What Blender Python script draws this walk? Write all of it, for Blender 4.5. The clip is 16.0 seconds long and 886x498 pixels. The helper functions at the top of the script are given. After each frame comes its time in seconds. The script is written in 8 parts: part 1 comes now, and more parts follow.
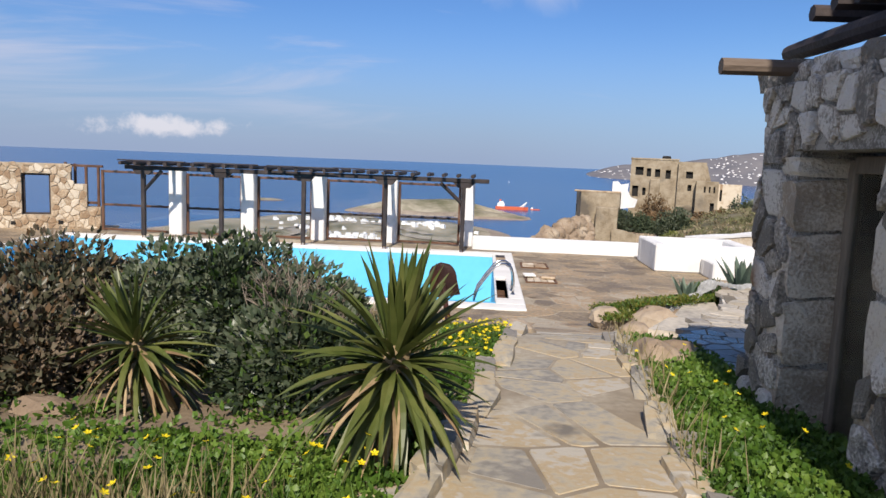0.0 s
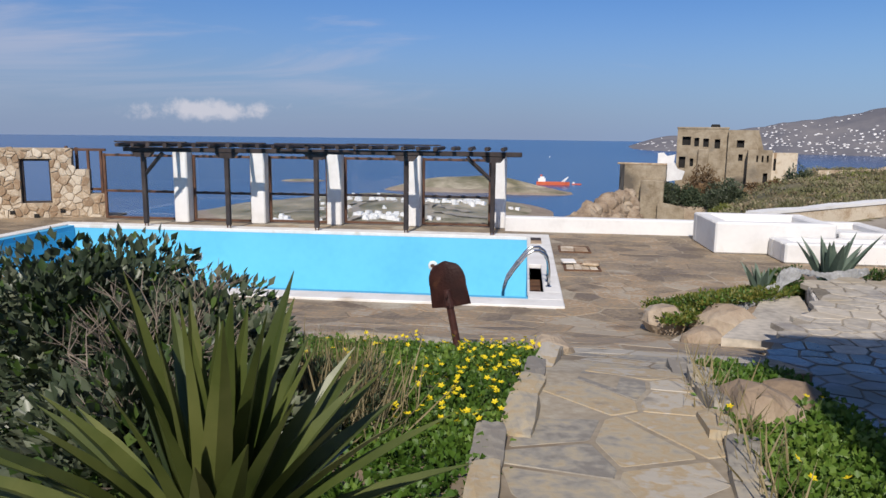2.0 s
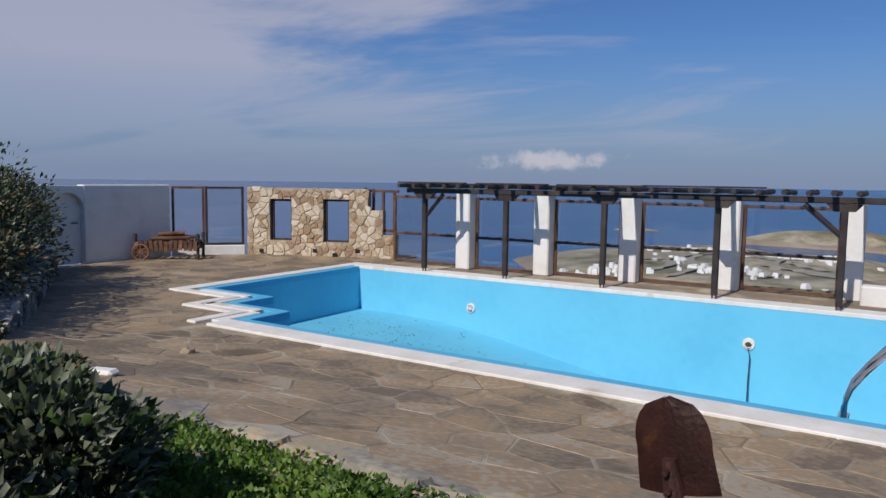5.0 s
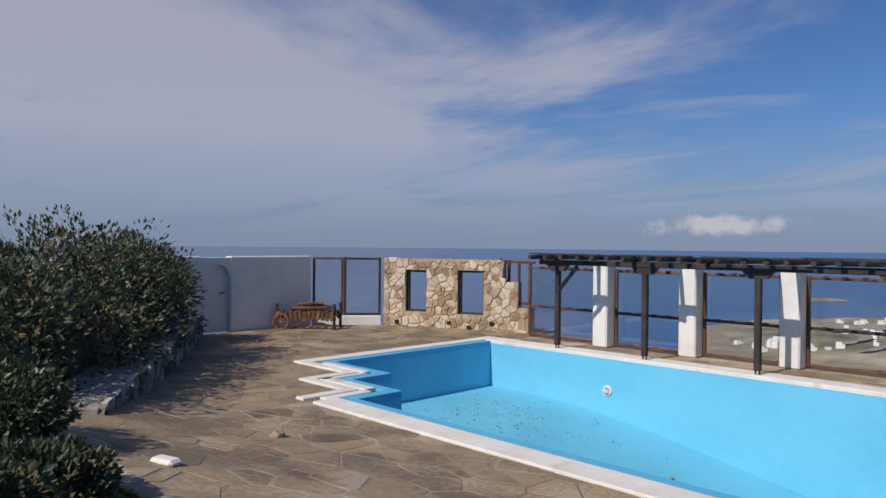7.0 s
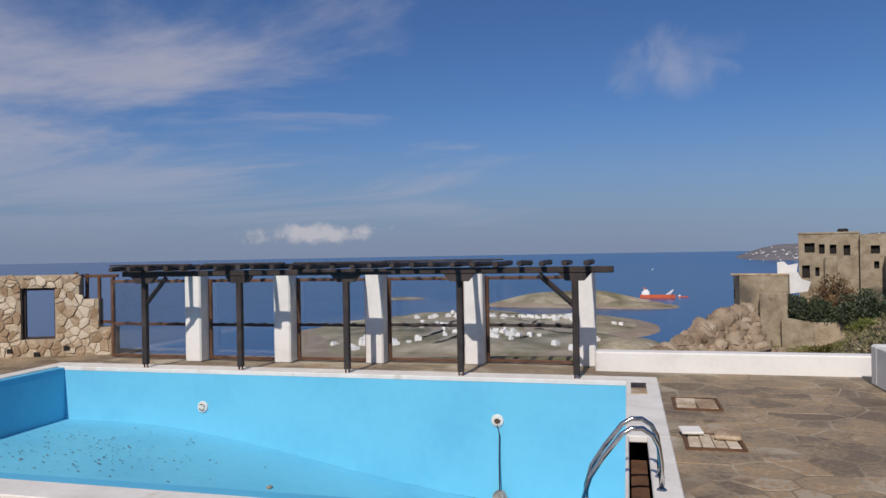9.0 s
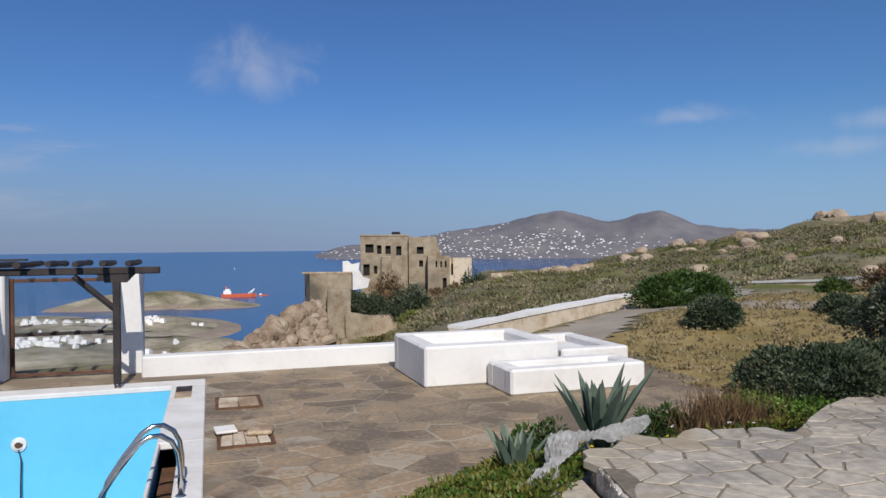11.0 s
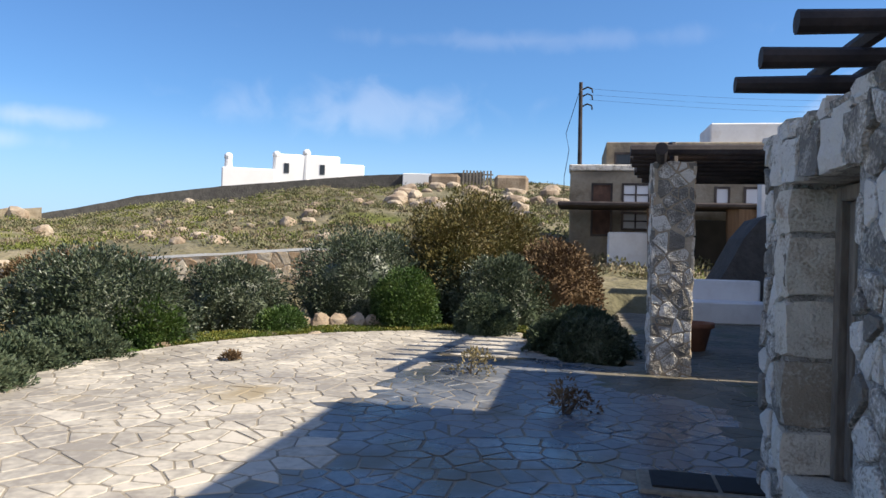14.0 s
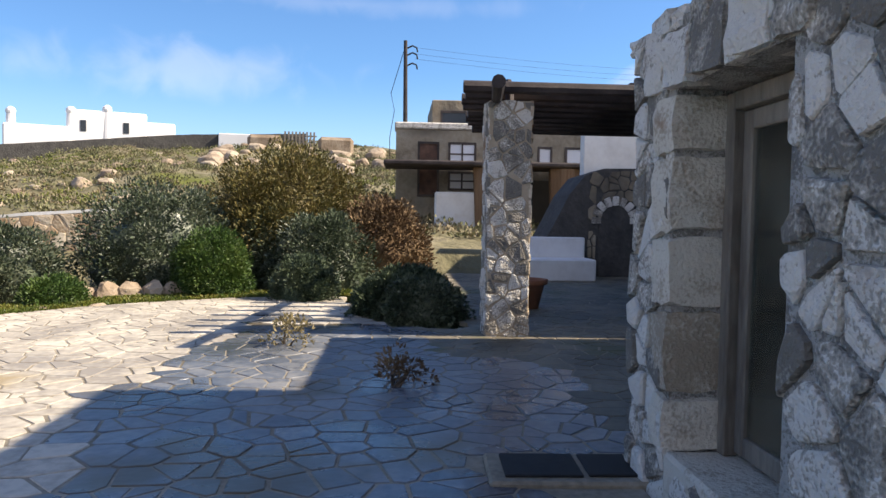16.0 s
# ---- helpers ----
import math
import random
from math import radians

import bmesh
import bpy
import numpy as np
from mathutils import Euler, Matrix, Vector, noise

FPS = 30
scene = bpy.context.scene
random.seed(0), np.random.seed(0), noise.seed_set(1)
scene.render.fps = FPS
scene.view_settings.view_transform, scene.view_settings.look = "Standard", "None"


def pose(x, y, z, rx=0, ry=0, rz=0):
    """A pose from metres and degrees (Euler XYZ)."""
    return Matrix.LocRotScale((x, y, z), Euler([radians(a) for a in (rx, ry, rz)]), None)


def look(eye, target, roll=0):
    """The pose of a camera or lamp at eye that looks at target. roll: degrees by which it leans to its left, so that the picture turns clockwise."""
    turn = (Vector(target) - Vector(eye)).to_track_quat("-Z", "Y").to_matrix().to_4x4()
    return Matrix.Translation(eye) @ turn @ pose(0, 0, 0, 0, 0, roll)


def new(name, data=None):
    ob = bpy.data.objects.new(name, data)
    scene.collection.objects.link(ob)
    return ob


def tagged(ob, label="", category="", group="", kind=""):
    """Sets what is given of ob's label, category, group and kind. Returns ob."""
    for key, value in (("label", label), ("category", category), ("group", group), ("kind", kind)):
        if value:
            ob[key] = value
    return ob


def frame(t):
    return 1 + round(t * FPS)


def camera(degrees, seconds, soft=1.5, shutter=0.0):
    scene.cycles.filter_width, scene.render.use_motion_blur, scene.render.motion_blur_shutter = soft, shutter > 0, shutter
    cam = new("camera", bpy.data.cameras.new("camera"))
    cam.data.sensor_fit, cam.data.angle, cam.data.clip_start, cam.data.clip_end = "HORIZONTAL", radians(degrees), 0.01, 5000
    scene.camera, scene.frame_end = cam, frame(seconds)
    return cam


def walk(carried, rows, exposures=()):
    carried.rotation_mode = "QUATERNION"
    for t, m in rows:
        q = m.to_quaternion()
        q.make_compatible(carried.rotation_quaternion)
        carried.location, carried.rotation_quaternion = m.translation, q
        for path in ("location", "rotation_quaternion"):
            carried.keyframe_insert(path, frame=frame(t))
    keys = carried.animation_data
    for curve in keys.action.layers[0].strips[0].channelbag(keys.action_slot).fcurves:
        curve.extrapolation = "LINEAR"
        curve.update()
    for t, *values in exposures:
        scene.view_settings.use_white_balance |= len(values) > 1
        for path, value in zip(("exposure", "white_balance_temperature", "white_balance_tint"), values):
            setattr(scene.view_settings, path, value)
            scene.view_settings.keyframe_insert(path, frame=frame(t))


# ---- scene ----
cam = camera(63.1, 16.0)
PATH = [
    (0, (1.267, 2.514, 2.472), (1.159, 4.496, 2.223), 2.3),
    (0.5, (1.28, 2.985, 2.413), (1.088, 4.955, 2.125), 0.8),
    (1, (1.335, 3.436, 2.409), (1.148, 5.389, 2.02), 0.1),
    (1.5, (1.419, 3.997, 2.394), (1.228, 5.953, 2.026), 2.1),
    (2, (1.456, 4.51, 2.368), (1.236, 6.473, 2.054), 0.7),
    (2.5, (1.505, 5.044, 2.324), (1.158, 6.992, 2.035), 1.1),
    (3, (1.498, 5.486, 2.3), (1.037, 7.412, 2.017), 0.5),
    (3.4, (1.54, 5.836, 2.304), (1.004, 7.75, 2.081), -2.8),
    (3.5, (1.523, 5.926, 2.297), (0.958, 7.829, 2.054), -1.6),
    (4, (1.564, 6.43, 2.255), (0.748, 8.241, 2.025), 0.5),
    (4.5, (1.596, 6.845, 2.239), (0.727, 8.629, 1.993), 0.6),
    (5, (1.555, 7.417, 2.188), (0.486, 9.096, 1.995), 0.8),
    (5.2, (1.551, 7.498, 2.21), (0.371, 9.104, 2.047), 1.4),
    (7.3, (1.653, 8.562, 2.305), (0.232, 9.97, 2.297), 0.6),
    (7.5, (1.663, 8.622, 2.307), (0.354, 10.134, 2.31), -0.4),
    (8, (1.707, 8.651, 2.311), (0.614, 10.325, 2.306), -0.1),
    (8.5, (1.63, 8.674, 2.293), (0.809, 10.497, 2.299), -1.1),
    (9, (1.598, 8.751, 2.27), (1.104, 10.689, 2.277), -1.0),
    (9.2, (1.58, 8.804, 2.264), (1.221, 10.772, 2.273), -1.3),
    (11.3, (2.193, 8.763, 2.281), (3.01, 10.589, 2.263), -0.4),
    (11.5, (2.206, 8.799, 2.275), (3.173, 10.549, 2.256), -0.4),
    (12, (2.222, 8.848, 2.268), (3.573, 10.323, 2.266), 0.5),
    (12.5, (2.215, 8.832, 2.271), (3.868, 9.958, 2.292), 0.9),
    (12.9, (2.29, 8.858, 2.294), (4.116, 9.673, 2.32), 1.2),
    (13, (2.257, 8.859, 2.277), (4.109, 9.614, 2.308), 1.2),
    (13.5, (2.269, 8.866, 2.274), (4.188, 9.427, 2.303), 0.9),
    (14, (2.388, 8.832, 2.248), (4.356, 9.186, 2.243), 1.4),
    (14.5, (2.612, 8.79, 2.239), (4.597, 9.027, 2.186), 1.6),
    (15, (2.853, 8.766, 2.225), (4.848, 8.893, 2.155), 2.4),
    (15.5, (3.262, 8.796, 2.104), (5.261, 8.825, 2.036), 1.7),
    (16, (3.71, 8.852, 2.04), (5.704, 8.729, 1.953), 0.9),
]
walk(cam, [(t, look(eye, target, roll)) for t, eye, target, roll in PATH],
     exposures=((0, 0.45, 6950, 13), (1.5, 0.25, 6800, 13), (2.5, 0.0, 6650, 13), (3.5, -0.08, 6650, 13), (5, -0.15, 6650, 13), (7.5, -0.12, 6950, 14), (9, -0.22, 6900, 14), (11.5, 0.05, 6550, 11), (12.5, 0.3, 6600, 10), (13.5, 0.76, 6950, 9), (14.5, 1.05, 7150, 11), (16, 1.22, 7550, 12)))

# ---------- light ----------
SUN_EL, SUN_AZ = 41.0, 183.5     # the sun stands a little west of the south
sun = new("sun", bpy.data.lights.new("sun", "SUN"))
sun.data.energy, sun.data.angle, sun.data.color = 4.2, radians(0.5), (1.0, 0.95, 0.87)
_a, _e = radians(SUN_AZ), radians(SUN_EL)
sun.matrix_world = look((0, 0, 60), (-math.sin(_a) * math.cos(_e), -math.cos(_a) * math.cos(_e), 60 - math.sin(_e)))

world = bpy.data.worlds.new("world")
scene.world = world
world.use_nodes = True


def build_world():
    nt = world.node_tree
    nt.nodes.clear()
    N = nt.nodes.new
    out, bg = N("ShaderNodeOutputWorld"), N("ShaderNodeBackground")
    sky = N("ShaderNodeTexSky")
    sky.sky_type, sky.sun_disc = "NISHITA", False
    sky.sun_elevation, sky.sun_rotation = radians(SUN_EL), radians(SUN_AZ)
    sky.air_density, sky.dust_density, sky.ozone_density, sky.altitude = 1.0, 0.6, 3.0, 80
    bg.inputs["Strength"].default_value = 0.090
    tc = N("ShaderNodeTexCoord")
    sep = N("ShaderNodeSeparateXYZ")
    nt.links.new(tc.outputs["Generated"], sep.inputs[0])
    # flat cloud layer: direction divided by its height
    zz = N("ShaderNodeMath"); zz.operation = "ADD"; zz.inputs[1].default_value = 0.10
    nt.links.new(sep.outputs["Z"], zz.inputs[0])
    dv = N("ShaderNodeVectorMath"); dv.operation = "DIVIDE"
    cmb = N("ShaderNodeCombineXYZ")
    for i in range(3):
        nt.links.new(zz.outputs[0], cmb.inputs[i])
    nt.links.new(tc.outputs["Generated"], dv.inputs[0])
    nt.links.new(cmb.outputs[0], dv.inputs[1])
    mp = N("ShaderNodeMapping")
    mp.inputs["Scale"].default_value = (0.50, 0.85, 0.0)
    mp.inputs["Rotation"].default_value = (0, 0, radians(24))
    mp.inputs["Location"].default_value = (0.45, 0.2, 0.0)
    nt.links.new(dv.outputs[0], mp.inputs[0])
    no = N("ShaderNodeTexNoise")
    no.inputs["Scale"].default_value, no.inputs["Detail"].default_value, no.inputs["Roughness"].default_value = 0.70, 10, 0.58
    no.inputs["Distortion"].default_value = 0.7
    nt.links.new(mp.outputs[0], no.inputs[0])
    # the veil is dense towards the west and thin towards the east
    west = N("ShaderNodeMapRange")
    west.inputs["From Min"].default_value, west.inputs["From Max"].default_value = 0.12, -0.60
    west.inputs["To Min"].default_value, west.inputs["To Max"].default_value = -0.15, 0.15
    nt.links.new(sep.outputs["X"], west.inputs["Value"])
    add = N("ShaderNodeMath"); add.operation = "ADD"
    nt.links.new(no.outputs[0], add.inputs[0]); nt.links.new(west.outputs[0], add.inputs[1])
    rng = N("ShaderNodeMapRange"); rng.interpolation_type = "SMOOTHSTEP"
    rng.inputs["From Min"].default_value, rng.inputs["From Max"].default_value = 0.50, 0.70
    rng.inputs["To Max"].default_value = 0.80
    nt.links.new(add.outputs[0], rng.inputs["Value"])
    # small cumulus low over the sea
    dist = N("ShaderNodeVectorMath"); dist.operation = "SUBTRACT"
    dist.inputs[1].default_value = (-0.412, 0.910, 0.027)
    nt.links.new(tc.outputs["Generated"], dist.inputs[0])
    sc = N("ShaderNodeVectorMath"); sc.operation = "MULTIPLY"; sc.inputs[1].default_value = (10.0, 10.0, 62.0)
    nt.links.new(dist.outputs[0], sc.inputs[0])
    n2 = N("ShaderNodeTexNoise"); n2.inputs["Scale"].default_value, n2.inputs["Detail"].default_value, n2.inputs["Roughness"].default_value = 42, 8, 0.62
    nt.links.new(tc.outputs["Generated"], n2.inputs[0])
    ln = N("ShaderNodeVectorMath"); ln.operation = "LENGTH"
    nt.links.new(sc.outputs[0], ln.inputs[0])
    ad2 = N("ShaderNodeMath"); ad2.operation = "MULTIPLY_ADD"; ad2.inputs[1].default_value = -2.0
    nt.links.new(n2.outputs[0], ad2.inputs[0]); nt.links.new(ln.outputs["Value"], ad2.inputs[2])
    r2 = N("ShaderNodeMapRange"); r2.interpolation_type = "SMOOTHSTEP"
    r2.inputs["From Min"].default_value, r2.inputs["From Max"].default_value = -0.02, -0.75
    r2.inputs["To Max"].default_value = 0.72
    nt.links.new(ad2.outputs[0], r2.inputs["Value"])
    mx = N("ShaderNodeMath"); mx.operation = "MAXIMUM"; mx.inputs[1].default_value = 0.0
    nt.links.new(rng.outputs[0], mx.inputs[0])
    up = N("ShaderNodeMapRange"); up.inputs["From Min"].default_value, up.inputs["From Max"].default_value = 0.01, 0.15
    nt.links.new(sep.outputs["Z"], up.inputs["Value"])
    mm = N("ShaderNodeMath"); mm.operation = "MULTIPLY"
    nt.links.new(mx.outputs[0], mm.inputs[0]); nt.links.new(up.outputs[0], mm.inputs[1])
    # sea haze: the sky just over the horizon is a dull blue
    hz = N("ShaderNodeMapRange"); hz.interpolation_type = "SMOOTHSTEP"
    hz.inputs["From Min"].default_value, hz.inputs["From Max"].default_value = 0.20, -0.03
    hz.inputs["To Max"].default_value = 0.9
    nt.links.new(sep.outputs["Z"], hz.inputs["Value"])
    hmix = N("ShaderNodeMixRGB")
    side = N("ShaderNodeMapRange"); side.inputs["From Min"].default_value, side.inputs["From Max"].default_value = 0.0, 0.7
    nt.links.new(sep.outputs["X"], side.inputs["Value"])
    hcol = N("ShaderNodeMixRGB"); hcol.inputs[1].default_value, hcol.inputs[2].default_value = (2.6, 3.4, 5.2, 1), (3.1, 4.7, 7.2, 1)
    nt.links.new(side.outputs[0], hcol.inputs[0]); nt.links.new(hcol.outputs[0], hmix.inputs[2])
    nt.links.new(hz.outputs[0], hmix.inputs[0])
    tint = N("ShaderNodeMixRGB"); tint.blend_type = "MULTIPLY"; tint.inputs[0].default_value = 1.0
    tint.inputs[2].default_value = (0.50, 0.68, 1.00, 1)
    east = N("ShaderNodeMapRange"); east.inputs["From Min"].default_value, east.inputs["From Max"].default_value = 0.2, 0.95
    nt.links.new(sep.outputs["X"], east.inputs["Value"])
    paler = N("ShaderNodeMixRGB"); paler.inputs[1].default_value, paler.inputs[2].default_value = (0.41, 0.65, 0.99, 1), (0.48, 0.77, 1.08, 1)
    nt.links.new(east.outputs[0], paler.inputs[0]); nt.links.new(paler.outputs[0], tint.inputs[2])
    nt.links.new(sky.outputs[0], tint.inputs[1])
    nt.links.new(tint.outputs[0], hmix.inputs[1])
    cmix = N("ShaderNodeMixRGB"); cmix.inputs[2].default_value = (5.0, 5.3, 6.6, 1)
    nt.links.new(mm.outputs[0], cmix.inputs[0]); nt.links.new(hmix.outputs[0], cmix.inputs[1])
    cum = N("ShaderNodeMixRGB"); cum.inputs[2].default_value = (6.8, 6.9, 7.6, 1)
    nt.links.new(r2.outputs[0], cum.inputs[0]); nt.links.new(cmix.outputs[0], cum.inputs[1])
    last = cum.outputs[0]
    # small wisps of cirrus: azimuth, height in degrees, width, height of the wisp
    for az, el, wx, wz, top in ((3.5, 13.5, 0.055, 0.035, 0.45), (37, 9.4, 0.05, 0.010, 0.32), (50, 8.3, 0.05, 0.010, 0.30), (74, 10.6, 0.14, 0.026, 0.20), (86, 16.0, 0.20, 0.010, 0.10), (47, 6.6, 0.05, 0.010, 0.25)):
        a_, e_ = radians(az), radians(el)
        sb = N("ShaderNodeVectorMath"); sb.operation = "SUBTRACT"
        sb.inputs[1].default_value = (math.sin(a_) * math.cos(e_), math.cos(a_) * math.cos(e_), math.sin(e_))
        nt.links.new(tc.outputs["Generated"], sb.inputs[0])
        sk = N("ShaderNodeVectorMath"); sk.operation = "MULTIPLY"; sk.inputs[1].default_value = (1 / wx, 1 / wx, 1 / wz)
        nt.links.new(sb.outputs[0], sk.inputs[0])
        le = N("ShaderNodeVectorMath"); le.operation = "LENGTH"
        nt.links.new(sk.outputs[0], le.inputs[0])
        nz = N("ShaderNodeTexNoise"); nz.inputs["Scale"].default_value, nz.inputs["Detail"].default_value, nz.inputs["Distortion"].default_value = 17, 9, 0.6
        nt.links.new(tc.outputs["Generated"], nz.inputs[0])
        ma = N("ShaderNodeMath"); ma.operation = "MULTIPLY_ADD"; ma.inputs[1].default_value = -3.0
        nt.links.new(nz.outputs[0], ma.inputs[0]); nt.links.new(le.outputs["Value"], ma.inputs[2])
        wr = N("ShaderNodeMapRange"); wr.interpolation_type = "SMOOTHSTEP"
        wr.inputs["From Min"].default_value, wr.inputs["From Max"].default_value, wr.inputs["To Max"].default_value = 0.15, -1.7, top
        nt.links.new(ma.outputs[0], wr.inputs["Value"])
        wm = N("ShaderNodeMixRGB"); wm.inputs[2].default_value = (6.4, 6.6, 7.4, 1)
        nt.links.new(wr.outputs[0], wm.inputs[0]); nt.links.new(last, wm.inputs[1])
        last = wm.outputs[0]
    nt.links.new(last, bg.inputs["Color"])
    nt.links.new(bg.outputs[0], out.inputs["Surface"])


build_world()

# ---------- materials ----------


def material(name, cols, scale=3.0, rough=0.85, bump=0.3, fine=40.0, island=0.0, obj_random=0.0, metal=0.0, stretch=(1, 1, 1),
             detail=6, rough_noise=0.0, spots=None, spec=0.4, translucent=0.0, bump_dist=0.01, grain=0.35):
    """Noise between two or three colours at two scales, with a bump; spots = (colour, scale, threshold)."""
    m = bpy.data.materials.new(name)
    m.use_nodes = True
    nt = m.node_tree
    b = nt.nodes["Principled BSDF"]
    N, L = nt.nodes.new, nt.links.new
    tc = N("ShaderNodeTexCoord")
    mp = N("ShaderNodeMapping"); mp.inputs["Scale"].default_value = stretch
    L(N("ShaderNodeNewGeometry").outputs["Position"], mp.inputs[0])
    n1 = N("ShaderNodeTexNoise"); n1.inputs["Scale"].default_value, n1.inputs["Detail"].default_value = scale, detail
    L(mp.outputs[0], n1.inputs[0])
    n2 = N("ShaderNodeTexNoise"); n2.inputs["Scale"].default_value, n2.inputs["Detail"].default_value = fine, 4
    L(mp.outputs[0], n2.inputs[0])
    mix = N("ShaderNodeMath"); mix.operation = "MULTIPLY_ADD"; mix.inputs[1].default_value = grain
    L(n2.outputs[0], mix.inputs[0]); L(n1.outputs[0], mix.inputs[2])
    val = mix.outputs[0]
    for amount, node, sock in ((island, "ShaderNodeNewGeometry", "Random Per Island"), (obj_random, "ShaderNodeObjectInfo", "Random")):
        if amount:
            a = N("ShaderNodeMath"); a.operation = "MULTIPLY_ADD"; a.inputs[1].default_value = amount
            L(N(node).outputs[sock], a.inputs[0])
            s2 = N("ShaderNodeMath"); s2.operation = "SUBTRACT"; s2.inputs[1].default_value = amount / 2
            L(val, s2.inputs[0]); L(s2.outputs[0], a.inputs[2])
            val = a.outputs[0]
    rp = N("ShaderNodeValToRGB")
    el = rp.color_ramp.elements
    while len(el) < len(cols):
        el.new(0.5)
    lo, hi = 0.295 + 0.5 * grain, 0.725 + 0.5 * grain
    for i, c in enumerate(cols):
        el[i].position = lo + (hi - lo) * i / max(1, len(cols) - 1)
        el[i].color = (*c, 1)
    L(val, rp.inputs[0])
    col = rp.outputs[0]
    if spots:
        ns = N("ShaderNodeTexNoise"); ns.inputs["Scale"].default_value, ns.inputs["Detail"].default_value = spots[1], 5
        L(mp.outputs[0], ns.inputs[0])
        mr = N("ShaderNodeMapRange"); mr.inputs["From Min"].default_value, mr.inputs["From Max"].default_value = spots[2], spots[2] + 0.10
        L(ns.outputs[0], mr.inputs["Value"])
        sm = N("ShaderNodeMixRGB"); sm.inputs[2].default_value = (*spots[0], 1)
        L(mr.outputs[0], sm.inputs[0]); L(col, sm.inputs[1])
        col = sm.outputs[0]
    L(col, b.inputs["Base Color"])
    b.inputs["Roughness"].default_value, b.inputs["Metallic"].default_value = rough, metal
    b.inputs["Specular IOR Level"].default_value = spec
    if rough_noise:
        rr = N("ShaderNodeMapRange")
        rr.inputs["From Min"].default_value, rr.inputs["From Max"].default_value = 0.35, 0.65
        rr.inputs["To Min"].default_value, rr.inputs["To Max"].default_value = rough - rough_noise, rough + rough_noise
        L(n1.outputs[0], rr.inputs["Value"]); L(rr.outputs[0], b.inputs["Roughness"])
    if bump:
        bp = N("ShaderNodeBump"); bp.inputs["Strength"].default_value, bp.inputs["Distance"].default_value = bump, bump_dist
        L(n2.outputs[0], bp.inputs["Height"]); L(bp.outputs[0], b.inputs["Normal"])
    if translucent:
        tr = N("ShaderNodeBsdfTranslucent"); ms = N("ShaderNodeMixShader")
        ms.inputs[0].default_value = translucent
        L(col, tr.inputs[0]); L(b.outputs[0], ms.inputs[1]); L(tr.outputs[0], ms.inputs[2])
        L(ms.outputs[0], nt.nodes["Material Output"].inputs[0])
    return m


def sea_material():
    m = material("sea_water", [(0.006, 0.046, 0.145), (0.010, 0.068, 0.20)], scale=0.012, rough=0.22, bump=0.0, fine=0.004, stretch=(1, 2.5, 1), spec=0.40)
    nt = m.node_tree
    w = nt.nodes.new("ShaderNodeTexNoise"); w.inputs["Scale"].default_value, w.inputs["Detail"].default_value = 0.35, 8
    bp = nt.nodes.new("ShaderNodeBump"); bp.inputs["Strength"].default_value, bp.inputs["Distance"].default_value = 0.18, 0.6
    nt.links.new(nt.nodes.new("ShaderNodeNewGeometry").outputs["Position"], w.inputs[0])
    nt.links.new(w.outputs[0], bp.inputs["Height"])
    nt.links.new(bp.outputs[0], nt.nodes["Principled BSDF"].inputs["Normal"])
    return m


def glass_material(name, tintc=(0.9, 0.95, 0.95), rough=0.0, mixv=0.88):
    m = bpy.data.materials.new(name)
    m.use_nodes = True
    nt = m.node_tree
    nt.nodes.remove(nt.nodes["Principled BSDF"])
    t, g, mx = nt.nodes.new("ShaderNodeBsdfTransparent"), nt.nodes.new("ShaderNodeBsdfGlossy"), nt.nodes.new("ShaderNodeMixShader")
    fr = nt.nodes.new("ShaderNodeFresnel"); fr.inputs[0].default_value = 1.5
    t.inputs[0].default_value = (*tintc, 1)
    g.inputs["Roughness"].default_value = rough
    nt.links.new(fr.outputs[0], mx.inputs[0])
    nt.links.new(t.outputs[0], mx.inputs[1]); nt.links.new(g.outputs[0], mx.inputs[2])
    nt.links.new(mx.outputs[0], nt.nodes["Material Output"].inputs[0])
    return m


M = {}
M["sea"] = sea_material()
M["scrub_leaf"] = material("hill_scrub_leaves", [(0.09, 0.09, 0.04), (0.155, 0.155, 0.075), (0.24, 0.225, 0.125)], scale=0.3, fine=3, bump=0, island=0.3, rough=0.8, translucent=0.1)
M["scrub_dry"] = material("hill_dry_scrub", [(0.14, 0.11, 0.065), (0.22, 0.18, 0.11), (0.31, 0.26, 0.17)], scale=0.3, fine=3, bump=0, island=0.3, rough=0.8)
M["scrub_green"] = material("hill_green_scrub", [(0.085, 0.105, 0.022), (0.15, 0.17, 0.038), (0.23, 0.235, 0.065)], scale=0.3, fine=3, bump=0, island=0.3, rough=0.8, translucent=0.1)
M["scrub"] = material("scrub_ground", [(0.10, 0.09, 0.045), (0.165, 0.145, 0.08), (0.25, 0.21, 0.135)], scale=0.35, fine=2.2, bump=0.8, bump_dist=0.25, spots=((0.11, 0.12, 0.02), 0.16, 0.56))
M["soil"] = material("garden_soil", [(0.10, 0.075, 0.045), (0.20, 0.15, 0.10), (0.27, 0.21, 0.14)], scale=1.5, fine=25, bump=0.6)
M["lawn"] = material("dry_lawn", [(0.15, 0.13, 0.04), (0.26, 0.19, 0.07), (0.34, 0.26, 0.11)], scale=0.55, fine=14, bump=0.6, bump_dist=0.03)
M["dust"] = material("dusty_track", [(0.26, 0.22, 0.17), (0.36, 0.32, 0.26)], scale=0.8, fine=18, bump=0.3)
